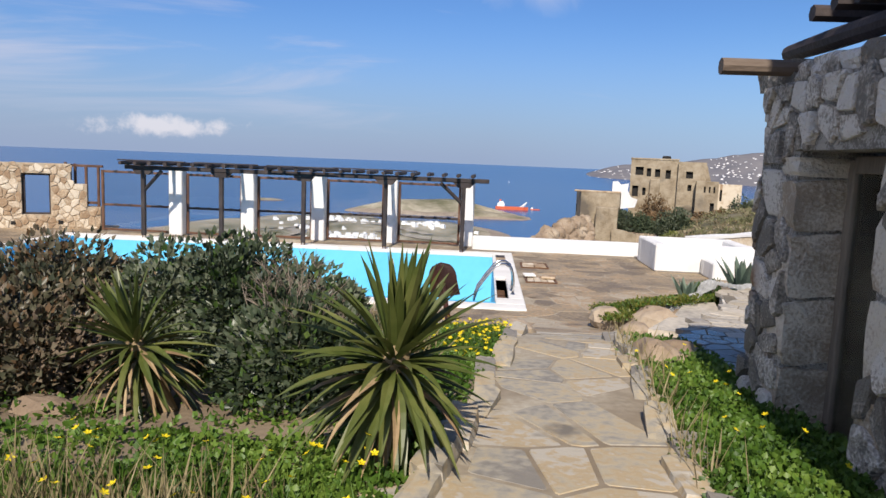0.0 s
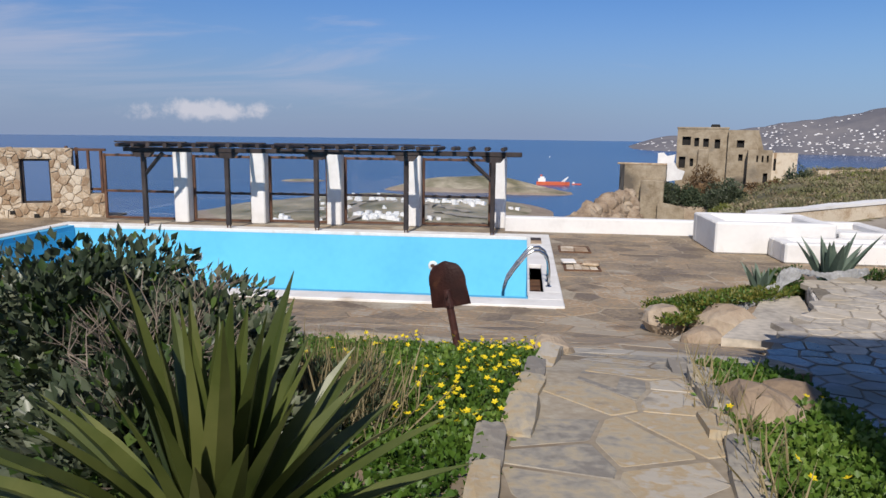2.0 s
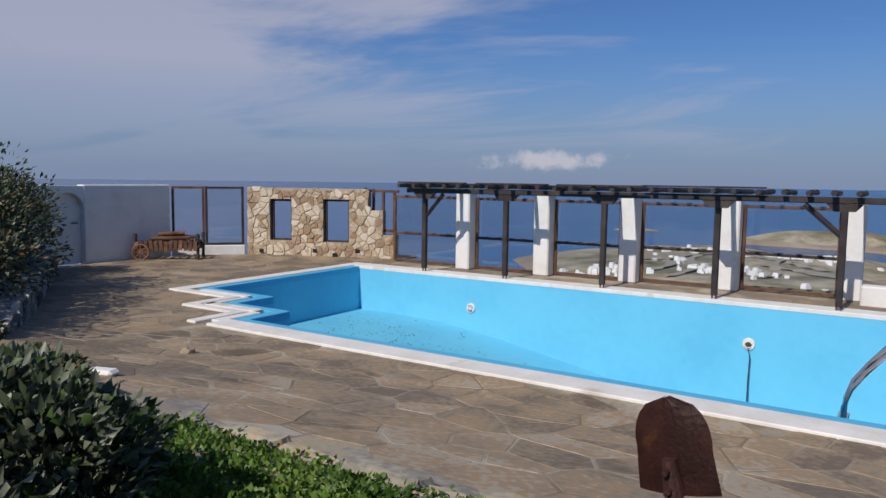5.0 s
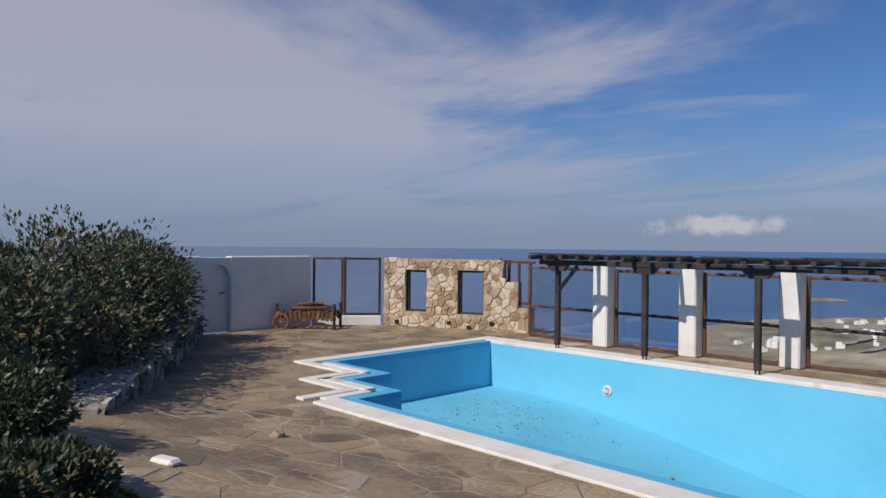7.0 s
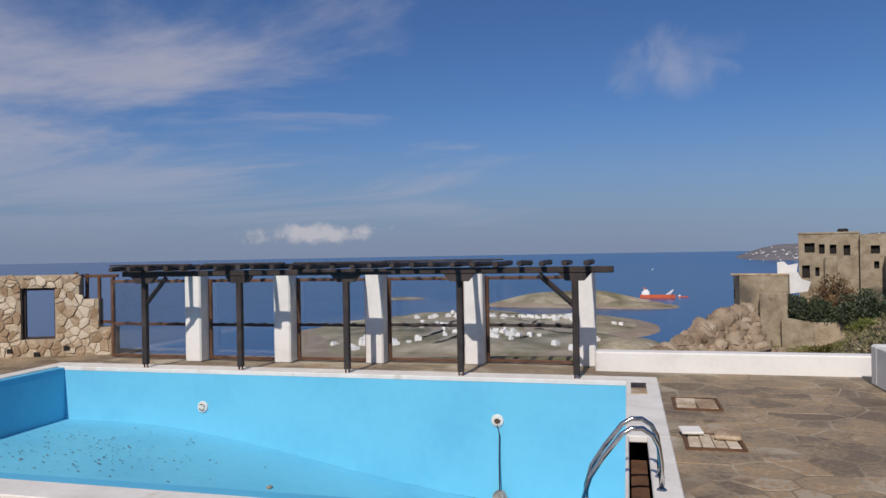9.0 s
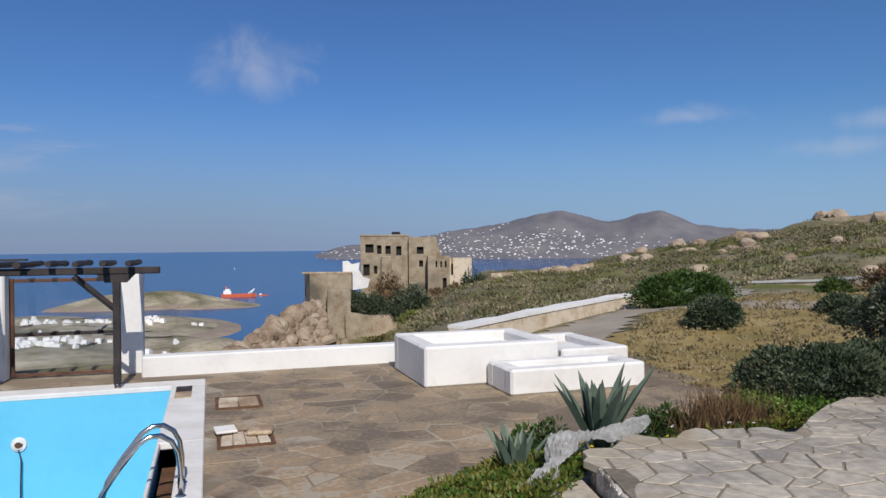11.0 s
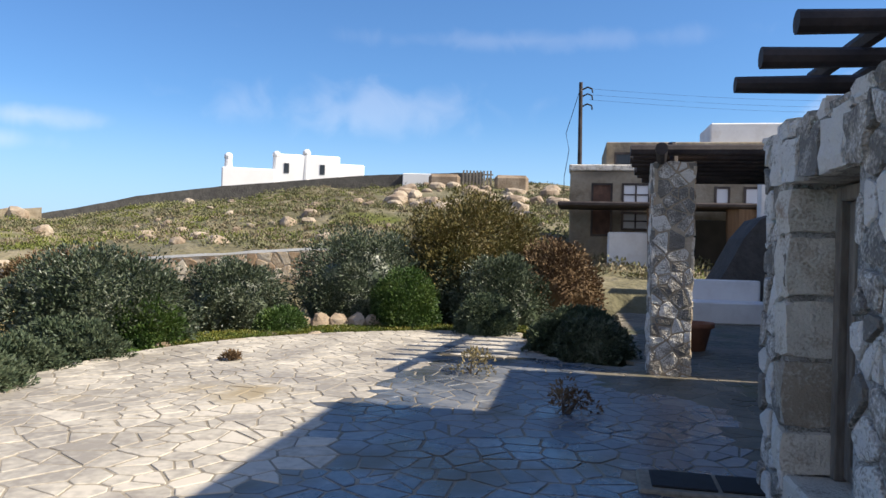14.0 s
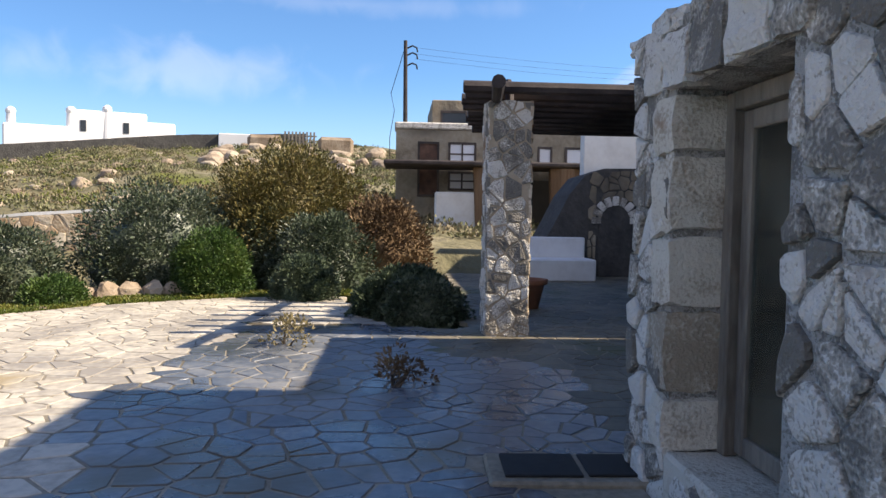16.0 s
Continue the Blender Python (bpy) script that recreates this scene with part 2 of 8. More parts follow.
M["grout"] = material("path_mortar", [(0.25, 0.205, 0.145), (0.34, 0.29, 0.215), (0.43, 0.385, 0.305)], grain=0.6, scale=1.1, fine=18, bump=0.4, spots=((0.215, 0.168, 0.113), 0.7, 0.45))
M["deck_stone"] = material("deck_flagstone", [(0.17, 0.13, 0.087), (0.24, 0.186, 0.125), (0.295, 0.232, 0.153), (0.36, 0.235, 0.127), (0.37, 0.312, 0.232)], grain=0.7, scale=1.1, fine=16, bump=0.5, island=0.28, obj_random=0.28, rough=0.7, rough_noise=0.12, spots=((0.135, 0.10, 0.066), 1.3, 0.60))
M["patio_stone"] = material("patio_flagstone", [(0.28, 0.248, 0.205), (0.42, 0.378, 0.31), (0.53, 0.475, 0.39)], grain=0.7, scale=1.1, fine=12, bump=0.3, island=0.20, obj_random=0.22, rough=0.62, rough_noise=0.12, spots=((0.30, 0.24, 0.15), 0.55, 0.60))
M["path_stone"] = material("path_flagstone", [(0.22, 0.20, 0.17), (0.31, 0.285, 0.235), (0.40, 0.34, 0.24), (0.40, 0.305, 0.18), (0.43, 0.39, 0.32)], grain=0.6, scale=1.3, fine=16, bump=0.6, island=0.42, obj_random=0.42, rough=0.75, spots=((0.17, 0.15, 0.12), 2.6, 0.64))
# damp stone, with the blue house shade also put into its colour
M["patio_wet_shade"] = material("damp_shaded_flagstone", [(0.060, 0.070, 0.085), (0.115, 0.127, 0.145), (0.20, 0.20, 0.198)], grain=0.6, scale=1.1, fine=12, bump=0.3, obj_random=0.26, island=0.24, rough=0.30, rough_noise=0.14, spec=0.55, spots=((0.10, 0.08, 0.05), 0.7, 0.55))
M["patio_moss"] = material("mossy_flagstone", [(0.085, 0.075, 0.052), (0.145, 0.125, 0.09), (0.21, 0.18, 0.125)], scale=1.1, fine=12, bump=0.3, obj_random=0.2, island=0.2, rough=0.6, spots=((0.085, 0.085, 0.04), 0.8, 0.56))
M["patio_grout"] = material("patio_mortar", [(0.16, 0.135, 0.10), (0.25, 0.215, 0.16), (0.34, 0.295, 0.23)], grain=0.6, scale=0.9, fine=22, bump=0.4, spots=((0.10, 0.088, 0.064), 0.5, 0.58))
M["white"] = material("white_render", [(0.62, 0.61, 0.59), (0.70, 0.695, 0.68), (0.74, 0.74, 0.72)], scale=1.4, fine=9, bump=0.25, rough=0.9, spots=((0.60, 0.57, 0.52), 1.1, 0.64))
M["white_far"] = material("white_house_render", [(0.74, 0.73, 0.71), (0.82, 0.81, 0.80)], scale=0.2, fine=2, bump=0.0, rough=0.9)
M["coping"] = material("pool_coping_paint", [(0.62, 0.60, 0.56), (0.76, 0.75, 0.72)], scale=2.2, fine=16, bump=0.25, rough=0.8, spots=((0.50, 0.44, 0.36), 1.3, 0.63))
M["pool"] = material("pool_paint", [(0.105, 0.46, 0.67), (0.125, 0.51, 0.71), (0.14, 0.54, 0.745)], scale=0.5, fine=6, bump=0.08, rough=0.7)
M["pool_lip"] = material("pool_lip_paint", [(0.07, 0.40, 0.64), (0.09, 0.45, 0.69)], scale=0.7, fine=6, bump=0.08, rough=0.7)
M["stone_tan"] = material("tan_rubble_stone", [(0.30, 0.205, 0.125), (0.46, 0.36, 0.25), (0.60, 0.52, 0.405)], scale=2.2, fine=20, bump=0.7, bump_dist=0.02, obj_random=0.5, grain=0.6)
M["stone_jamb"] = material("dressed_jamb_stone", [(0.31, 0.255, 0.19), (0.49, 0.43, 0.345), (0.60, 0.55, 0.46)], scale=4, fine=48, bump=0.9, bump_dist=0.02, obj_random=0.35, grain=0.8, spots=((0.30, 0.16, 0.085), 1.7, 0.60))
M["stone_grey"] = material("grey_rubble_stone", [(0.19, 0.172, 0.145), (0.36, 0.325, 0.275), (0.51, 0.46, 0.39), (0.68, 0.64, 0.575)], scale=6, fine=48, bump=1.0, bump_dist=0.03, obj_random=0.62, grain=0.8, spots=((0.27, 0.155, 0.08), 1.5, 0.64))
M["mortar"] = material("wall_mortar", [(0.19, 0.178, 0.158), (0.30, 0.282, 0.252), (0.43, 0.41, 0.375)], scale=9, fine=70, bump=1.0, bump_dist=0.03, grain=1.0)
M["mortar_tan"] = material("tan_wall_mortar", [(0.32, 0.25, 0.175), (0.45, 0.37, 0.27)], scale=4, fine=40, bump=0.8)
M["ruin"] = material("ruin_stone", [(0.20, 0.155, 0.10), (0.30, 0.245, 0.17), (0.38, 0.325, 0.24)], scale=1.4, fine=7, bump=0.6, bump_dist=0.05, spots=((0.12, 0.10, 0.075), 0.35, 0.56))
M["rock"] = material("granite_rock", [(0.17, 0.12, 0.078), (0.28, 0.21, 0.145), (0.40, 0.325, 0.24)], scale=0.9, fine=8, bump=0.8, bump_dist=0.05, obj_random=0.2, island=0.2)
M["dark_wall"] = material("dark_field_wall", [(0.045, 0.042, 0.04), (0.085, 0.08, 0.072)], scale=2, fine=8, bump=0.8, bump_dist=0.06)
M["wood_dark"] = material("dark_stained_wood", [(0.020, 0.015, 0.014), (0.038, 0.028, 0.026), (0.065, 0.05, 0.045)], scale=3, fine=30, bump=0.5, stretch=(1, 1, 1), rough=0.7, obj_random=0.15)
M["wood_brown"] = material("brown_stained_wood", [(0.06, 0.028, 0.016), (0.11, 0.052, 0.03), (0.16, 0.085, 0.05)], scale=3, fine=30, bump=0.4, rough=0.65, obj_random=0.1)
M["wood_rust"] = material("red_brown_old_wood", [(0.10, 0.042, 0.022), (0.19, 0.085, 0.045), (0.27, 0.15, 0.09)], scale=5, fine=40, bump=0.6, rough=0.85, obj_random=0.25)
M["wood_grey"] = material("weathered_wood", [(0.12, 0.10, 0.08), (0.22, 0.19, 0.155), (0.30, 0.26, 0.21)], scale=4, fine=40, bump=0.6, stretch=(1, 1, 0.2), rough=0.85)
M["beam_pale"] = material("sun_bleached_beam", [(0.11, 0.08, 0.06), (0.20, 0.155, 0.12)], scale=4, fine=40, bump=0.6, stretch=(0.3, 1, 1))
# black for the shade drawn in openings, and for wires, brackets and the tank
M["black"] = material("black_shade_and_fittings", [(0.008, 0.008, 0.008), (0.02, 0.018, 0.016)], scale=2, bump=0.0)
M["steel"] = material("polished_steel", [(0.55, 0.54, 0.52), (0.66, 0.65, 0.63)], scale=20, rough=0.18, metal=1.0, bump=0.05)
M["iron"] = material("rust_painted_iron", [(0.035, 0.013, 0.011), (0.062, 0.022, 0.018), (0.095, 0.035, 0.025)], scale=6, fine=60, bump=0.35, rough=0.55, spots=((0.13, 0.055, 0.03), 9, 0.62))
M["rust"] = material("rusty_iron", [(0.08, 0.04, 0.022), (0.17, 0.085, 0.045)], scale=6, fine=60, bump=0.5, rough=0.85)
M["leaf_dark"] = material("dark_leaves", [(0.030, 0.046, 0.025), (0.064, 0.086, 0.048), (0.16, 0.18, 0.118)], scale=1.2, fine=9, bump=0, island=0.38, rough=0.42, spec=0.45, translucent=0.12)
M["leaf_purple"] = material("purple_tinged_leaves", [(0.042, 0.050, 0.030), (0.098, 0.092, 0.056), (0.20, 0.15, 0.105)], scale=1.2, fine=9, bump=0, island=0.40, rough=0.42, translucent=0.12)
M["leaf_grey"] = material("grey_green_leaves", [(0.03, 0.05, 0.028), (0.065, 0.09, 0.05), (0.12, 0.145, 0.085)], scale=1.5, fine=9, bump=0, island=0.30, rough=0.55, spec=0.25, translucent=0.12)
M["leaf_green"] = material("green_leaves", [(0.03, 0.065, 0.014), (0.055, 0.105, 0.022), (0.10, 0.15, 0.035)], scale=1.5, fine=9, bump=0, island=0.30, rough=0.5, translucent=0.2)
M["leaf_olive"] = material("olive_brown_leaves", [(0.065, 0.06, 0.017), (0.125, 0.108, 0.032), (0.20, 0.15, 0.055)], scale=1.2, fine=9, bump=0, island=0.34, rough=0.55, translucent=0.15)
M["leaf_brown"] = material("brown_twigs", [(0.08, 0.045, 0.02), (0.14, 0.085, 0.04), (0.20, 0.135, 0.07)], scale=1.5, fine=9, bump=0, island=0.3, rough=0.8)
M["clover"] = material("clover_leaves", [(0.040, 0.092, 0.012), (0.080, 0.16, 0.021), (0.15, 0.235, 0.040)], scale=1.6, fine=10, bump=0, island=0.28, rough=0.5, translucent=0.25)
M["succulent"] = material("succulent_mat_leaves", [(0.05, 0.08, 0.012), (0.11, 0.13, 0.02), (0.19, 0.17, 0.035)], scale=2, fine=10, bump=0, island=0.3, rough=0.5, translucent=0.15)
M["dry_grass"] = material("dry_grass_blades", [(0.16, 0.13, 0.06), (0.28, 0.23, 0.12), (0.36, 0.30, 0.18)], scale=2, fine=10, bump=0, island=0.3, rough=0.8, translucent=0.2)
M["yucca"] = material("yucca_leaf", [(0.045, 0.065, 0.014), (0.085, 0.105, 0.026), (0.14, 0.15, 0.045)], scale=2.5, fine=14, bump=0, island=0.25, rough=0.38, translucent=0.12)
M["yucca_dry"] = material("dry_yucca_leaf", [(0.16, 0.10, 0.05), (0.27, 0.19, 0.10), (0.38, 0.29, 0.17)], scale=4, fine=20, bump=0, island=0.3, rough=0.8)
M["agave"] = material("agave_leaf", [(0.06, 0.095, 0.07), (0.10, 0.145, 0.11), (0.16, 0.205, 0.155)], scale=2, fine=12, bump=0.1, island=0.2, rough=0.55)
M["cactus"] = material("prickly_pear_pad", [(0.02, 0.035, 0.014), (0.035, 0.055, 0.022)], scale=3, fine=20, bump=0.3, obj_random=0.2, rough=0.6)
M["twig"] = material("bare_twigs", [(0.06, 0.045, 0.035), (0.12, 0.095, 0.07)], scale=3, bump=0)
M["twig_pale"] = material("sun_bleached_twigs", [(0.14, 0.11, 0.085), (0.26, 0.215, 0.17)], scale=4, bump=0)
M["yellow"] = material("yellow_petals", [(0.72, 0.55, 0.01), (0.82, 0.66, 0.02)], scale=3, bump=0, rough=0.6, translucent=0.2)
M["petal_white"] = material("white_petals", [(0.72, 0.70, 0.70), (0.8, 0.8, 0.8)], scale=3, bump=0, rough=0.6)
M["plastic"] = material("crumpled_plastic_sheet", [(0.55, 0.55, 0.54), (0.68, 0.68, 0.67), (0.80, 0.80, 0.80)], scale=9, fine=18, bump=0.7, bump_dist=0.04, rough=0.15, translucent=0.6)
M["terracotta"] = material("terracotta", [(0.25, 0.095, 0.05), (0.36, 0.155, 0.085)], scale=4, fine=30, bump=0.2, rough=0.85)
M["reed"] = material("reed_matting", [(0.14, 0.08, 0.045), (0.25, 0.155, 0.09)], scale=2, fine=30, bump=0.6, stretch=(6, 6, 0.4), rough=0.9)
M["rubber"] = material("black_doormat", [(0.010, 0.010, 0.010), (0.02, 0.02, 0.02)], scale=20, fine=90, bump=0.5, rough=0.8)
M["ship_red"] = material("ship_red_paint", [(0.50, 0.09, 0.035), (0.62, 0.13, 0.05)], scale=0.1, fine=1, bump=0, rough=0.6)
M["window_dark"] = material("dark_window_glass", [(0.02, 0.025, 0.03), (0.04, 0.045, 0.05)], scale=1, bump=0, rough=0.15)
# distant scrub, its blue-grey base colour holding the haze
M["town"] = material("mountain_scrub_haze", [(0.115, 0.115, 0.13), (0.15, 0.145, 0.155), (0.19, 0.18, 0.18)], scale=0.006, fine=0.03, bump=0.0)
M["island"] = material("island_scrub", [(0.11, 0.105, 0.05), (0.27, 0.235, 0.16), (0.46, 0.40, 0.30)], scale=0.028, fine=0.2, bump=0.0)
M["shore"] = material("shore_rock", [(0.22, 0.17, 0.125), (0.32, 0.26, 0.20)], scale=0.05, fine=0.3, bump=0.0)
M["glass"] = glass_material("clear_glass")


def dust_reflection_glass():
    m = glass_material("dust_reflection_door_glass")
    nt = m.node_tree
    old = nt.nodes["Material Output"].inputs[0].links[0].from_socket
    df, mx, no, rg = (nt.nodes.new(k) for k in ("ShaderNodeBsdfDiffuse", "ShaderNodeMixShader", "ShaderNodeTexNoise", "ShaderNodeMapRange"))
    # tan veil: dust, with the pane's warm reflection put into the same colour
    df.inputs[0].default_value = (0.34, 0.30, 0.22, 1)
    no.inputs["Scale"].default_value, no.inputs["Detail"].default_value = 2.2, 7
    rg.inputs["From Min"].default_value, rg.inputs["From Max"].default_value, rg.inputs["To Min"].default_value, rg.inputs["To Max"].default_value = 0.35, 0.65, 0.02, 0.11
    nt.links.new(nt.nodes.new("ShaderNodeNewGeometry").outputs["Position"], no.inputs[0])
    nt.links.new(no.outputs[0], rg.inputs["Value"]); nt.links.new(rg.outputs[0], mx.inputs[0])
    nt.links.new(old, mx.inputs[1]); nt.links.new(df.outputs[0], mx.inputs[2])
    nt.links.new(mx.outputs[0], nt.nodes["Material Output"].inputs[0])
    return m


M["glass_dust_reflection"] = dust_reflection_glass()
M["glass_tinted"] = glass_material("screen_glass", (0.95, 0.97, 0.98))
M["light_glass"] = material("pool_lamp_lens", [(0.55, 0.53, 0.48), (0.68, 0.66, 0.62)], scale=20, bump=0.2, rough=0.3)

# ---------- mesh helpers ----------
rnd = random.Random(7)
rng = np.random.default_rng(11)


def link_mesh(name, me, mat, parent=None, label="", smooth=False):
    if mat is not None and not me.materials:
        me.materials.append(mat)
    if smooth:
        me.shade_smooth()
    ob = new(name, me)
    if parent is not None:
        ob.parent = parent
    if label:
        ob["label"] = label
    return ob


def part(name, bm, mat, parent=None, label="", smooth=False):
    me = bpy.data.meshes.new(name)
    bm.normal_update()
    bm.to_mesh(me)
    bm.free()
    return link_mesh(name, me, mat, parent, label, smooth)


def raw(name, verts, faces, mat, parent=None, label="", smooth=False):
    me = bpy.data.meshes.new(name)
    me.from_pydata([tuple(map(float, v)) for v in verts], [], faces)
    me.update()
    return link_mesh(name, me, mat, parent, label, smooth)


def thing(name, label, category, x=0, y=0, z=0, rz=0, group="", kind=""):
    e = new(name)
    e.empty_display_size = 0.2
    e.matrix_basis = pose(x, y, z, 0, 0, rz)
    return tagged(e, label, category, group, kind)


def box(bm, x0, y0, z0, x1, y1, z1, bevel=0.0, m=None, seg=1):
    mat = Matrix.LocRotScale(((x0 + x1) / 2, (y0 + y1) / 2, (z0 + z1) / 2), None, (abs(x1 - x0), abs(y1 - y0), abs(z1 - z0)))
    if m is not None:
        mat = m @ mat
    r = bmesh.ops.create_cube(bm, size=1, matrix=mat)
    if bevel:
        es = list({e for v in r["verts"] for e in v.link_edges})
        bmesh.ops.bevel(bm, geom=es, offset=bevel, segments=seg, affect="EDGES", profile=0.5)
    return bm


def boxes(*dims, bevel=0.0, m=None):
    bm = bmesh.new()
    for d in dims:
        box(bm, *d, bevel=bevel, m=m)
    return bm


def tube(bm, a, b, r0, r1=None, n=8):
    a, b = Vector(a), Vector(b)
    r1 = r0 if r1 is None else r1
    q = (b - a).to_track_quat("Z", "Y").to_matrix().to_4x4()
    bmesh.ops.create_cone(bm, cap_ends=True, segments=n, radius1=r0, radius2=r1, depth=(b - a).length, matrix=Matrix.Translation((a + b) / 2) @ q)
    return bm


def log(bm, a, b, r, n=9, rings=7, wob=0.12):
    """An uneven round pole."""
    a, b = Vector(a), Vector(b)
    q = (b - a).to_track_quat("Z", "Y").to_matrix()
    loops = []
    ph = rnd.random() * 10
    for i in range(rings):
        s = i / (rings - 1)
        off = q @ Vector((math.sin(s * 5 + ph), math.cos(s * 4 + ph * 2), 0)) * r * wob
        rr = r * (1 + 0.10 * math.sin(s * 9 + ph))
        loops.append([bm.verts.new(a.lerp(b, s) + off + q @ Vector((math.cos(2 * math.pi * k / n), math.sin(2 * math.pi * k / n), 0)) * rr) for k in range(n)])
    for l0, l1 in zip(loops, loops[1:]):
        for k in range(n):
            bm.faces.new((l0[k], l0[(k + 1) % n], l1[(k + 1) % n], l1[k]))
    bm.faces.new(loops[0][::-1])
    bm.faces.new(loops[-1])
    return bm


def bend_tube(bm, pts, r, n=10):
    pts = [Vector(p) for p in pts]
    loops = []
    for i, p in enumerate(pts):
        d = (pts[min(i + 1, len(pts) - 1)] - pts[max(i - 1, 0)]).normalized()
        q = d.to_track_quat("Z", "Y").to_matrix()
        loops.append([bm.verts.new(p + q @ Vector((math.cos(2 * math.pi * k / n) * r, math.sin(2 * math.pi * k / n) * r, 0))) for k in range(n)])
    for l0, l1 in zip(loops, loops[1:]):
        best = min(range(n), key=lambda s: (l0[0].co - l1[s].co).length)
        for k in range(n):
            bm.faces.new((l0[k], l0[(k + 1) % n], l1[(k + 1 + best) % n], l1[(k + best) % n]))
    bm.faces.new(loops[0][::-1])
    bm.faces.new(loops[-1])
    return bm


def prism(bm, poly, z0, z1):
    """Upright prism over a plan polygon (counter-clockwise)."""
    a = [bm.verts.new((x, y, z0)) for x, y in poly]
    b = [bm.verts.new((x, y, z1)) for x, y in poly]
    n = len(poly)
    for i in range(n):
        bm.faces.new((a[i], a[(i + 1) % n], b[(i + 1) % n], b[i]))
    bm.faces.new(b)
    bm.faces.new(a[::-1])
    return bm


def rock_mesh(seed, sub=2, rough=0.28):
    bm = bmesh.new()
    bmesh.ops.create_icosphere(bm, subdivisions=sub, radius=1)
    o = Vector((seed * 3.1, seed * 1.7, seed * 0.9))
    for v in bm.verts:
        c = v.co.copy()
        v.co = c * (1 + rough * noise.noise(c * 1.3 + o) + rough * 0.45 * noise.noise(c * 3.1 + o))
        v.co.z = max(v.co.z, -0.55)
    me = bpy.data.meshes.new("rock")
    bm.to_mesh(me)
    bm.free()
    return me


def joined_rocks(name, label, spots, mat):
    """Far boulders that cannot be counted, in one mesh; each spot is x, y, z and a size."""
    v, f = [], []
    for x, y, z, sz in spots:
        me = rnd.choice(ROCKS)
        m = pose(x, y, z, rnd.uniform(-25, 25), rnd.uniform(-25, 25), rnd.uniform(0, 360)) @ Matrix.Diagonal((sz * rnd.uniform(0.7, 1.4), sz, sz * rnd.uniform(0.7, 1.2), 1))
        n = len(v)
        v += [tuple(m @ q.co) for q in me.vertices]
        f += [tuple(n + k for k in p.vertices) for p in me.polygons]
    return tagged(raw(name, v, f, mat), label, "boulders", kind="stuff")


ROCKS = [rock_mesh(i) for i in range(6)]
for _m in ROCKS:
    _m.materials.append(M["rock"])


def rock(x, y, z, sx, sy, sz, label="weathered tan granite boulder on the ground", group="garden rocks", rz=None):
    ob = new("rock", rnd.choice(ROCKS))
    ob.matrix_basis = pose(x, y, z + sz * 0.42, 0, 0, rnd.uniform(0, 360) if rz is None else rz) @ Matrix.Diagonal((sx, sy, sz, 1))
    return tagged(ob, label, "rock", group)


# block stones shared by all rubble walls: unit blocks with uneven, rounded edges
def block_mesh(seed):
    r = random.Random(seed)
    bm = bmesh.new()
    box(bm, -0.5, -0.5, -0.5, 0.5, 0.5, 0.5)
    for v in bm.verts:
        v.co += Vector((r.uniform(-0.07, 0.07), r.uniform(-0.03, 0.03), r.uniform(-0.07, 0.07)))
    bmesh.ops.subdivide_edges(bm, edges=bm.edges[:], cuts=3, use_grid_fill=True)
    o = Vector((seed * 7.3, seed * 2.1, seed * 5.7))
    for v in bm.verts:
        c = v.co.copy()
        k = (abs(c.x * 2) ** 14 + abs(c.y * 2) ** 14 + abs(c.z * 2) ** 14) ** (1 / 14)
        v.co = c / max(k, 1.0) + Vector((noise.noise(c * 2.3 + o), noise.noise(c * 2.3 + o * 2), noise.noise(c * 2.3 + o * 3))) * 0.07
    me = bpy.data.meshes.new("stone")
    bm.to_mesh(me)
    bm.free()
    return me


def block_set(mat):
    out = []
    for i in range(12):
        me = block_mesh(i)
        me.materials.append(mat)
        out.append(me)
    return out


BLOCKS = {"tan": block_set(M["stone_tan"]), "grey": block_set(M["stone_grey"]), "edge": block_set(M["path_stone"]), "jamb": block_set(M["stone_jamb"])}


def clip(poly, nx, ny, d):
    out = []
    for i in range(len(poly)):
        a, b = poly[i - 1], poly[i]
        da, db = a[0] * nx + a[1] * ny - d, b[0] * nx + b[1] * ny - d
        if (da <= 0) != (db <= 0):
            t = da / (da - db)
            out.append((a[0] + (b[0] - a[0]) * t, a[1] + (b[1] - a[1]) * t))
        if db <= 0:
            out.append(b)
    return out


def cells(inside, x0, y0, x1, y1, size, gap, seed, squash=1.0, jitter=0.5, skip=0.18):
    """Irregular flagstone outlines: Voronoi cells shrunk by the joint."""
    r = np.random.default_rng(seed)
    pts, j = [], 0
    y = y0
    while y < y1:
        x = x0 + (size / 2 if j % 2 else 0)
        while x < x1:
            if r.random() > skip:
                pts.append((x + r.uniform(-jitter, jitter) * size, y + r.uniform(-jitter, jitter) * size * squash))
            x += size
        y += size * squash * 0.9
        j += 1
    P = np.array(pts)
    res = []
    for i, p in enumerate(P):
        if not inside(p[0], p[1]):
            continue
        d = np.hypot(*(P - p).T)
        near = np.argsort(d)[1:17]
        s = size * 2.2
        poly = [(p[0] - s, p[1] - s), (p[0] + s, p[1] - s), (p[0] + s, p[1] + s), (p[0] - s, p[1] + s)]
        for k in near:
            n = (P[k] - p) / d[k]
            poly = clip(poly, n[0], n[1], float(n @ (P[k] + p) / 2) - gap * r.uniform(0.5, 1.4) / 2)
            if len(poly) < 3:
                break
        if len(poly) >= 3:
            res.append((p, poly))
    return res


STONE_MATS = {"tan": M["stone_tan"], "grey": M["stone_grey"], "ruin": M["ruin"], "jamb": M["stone_jamb"]}


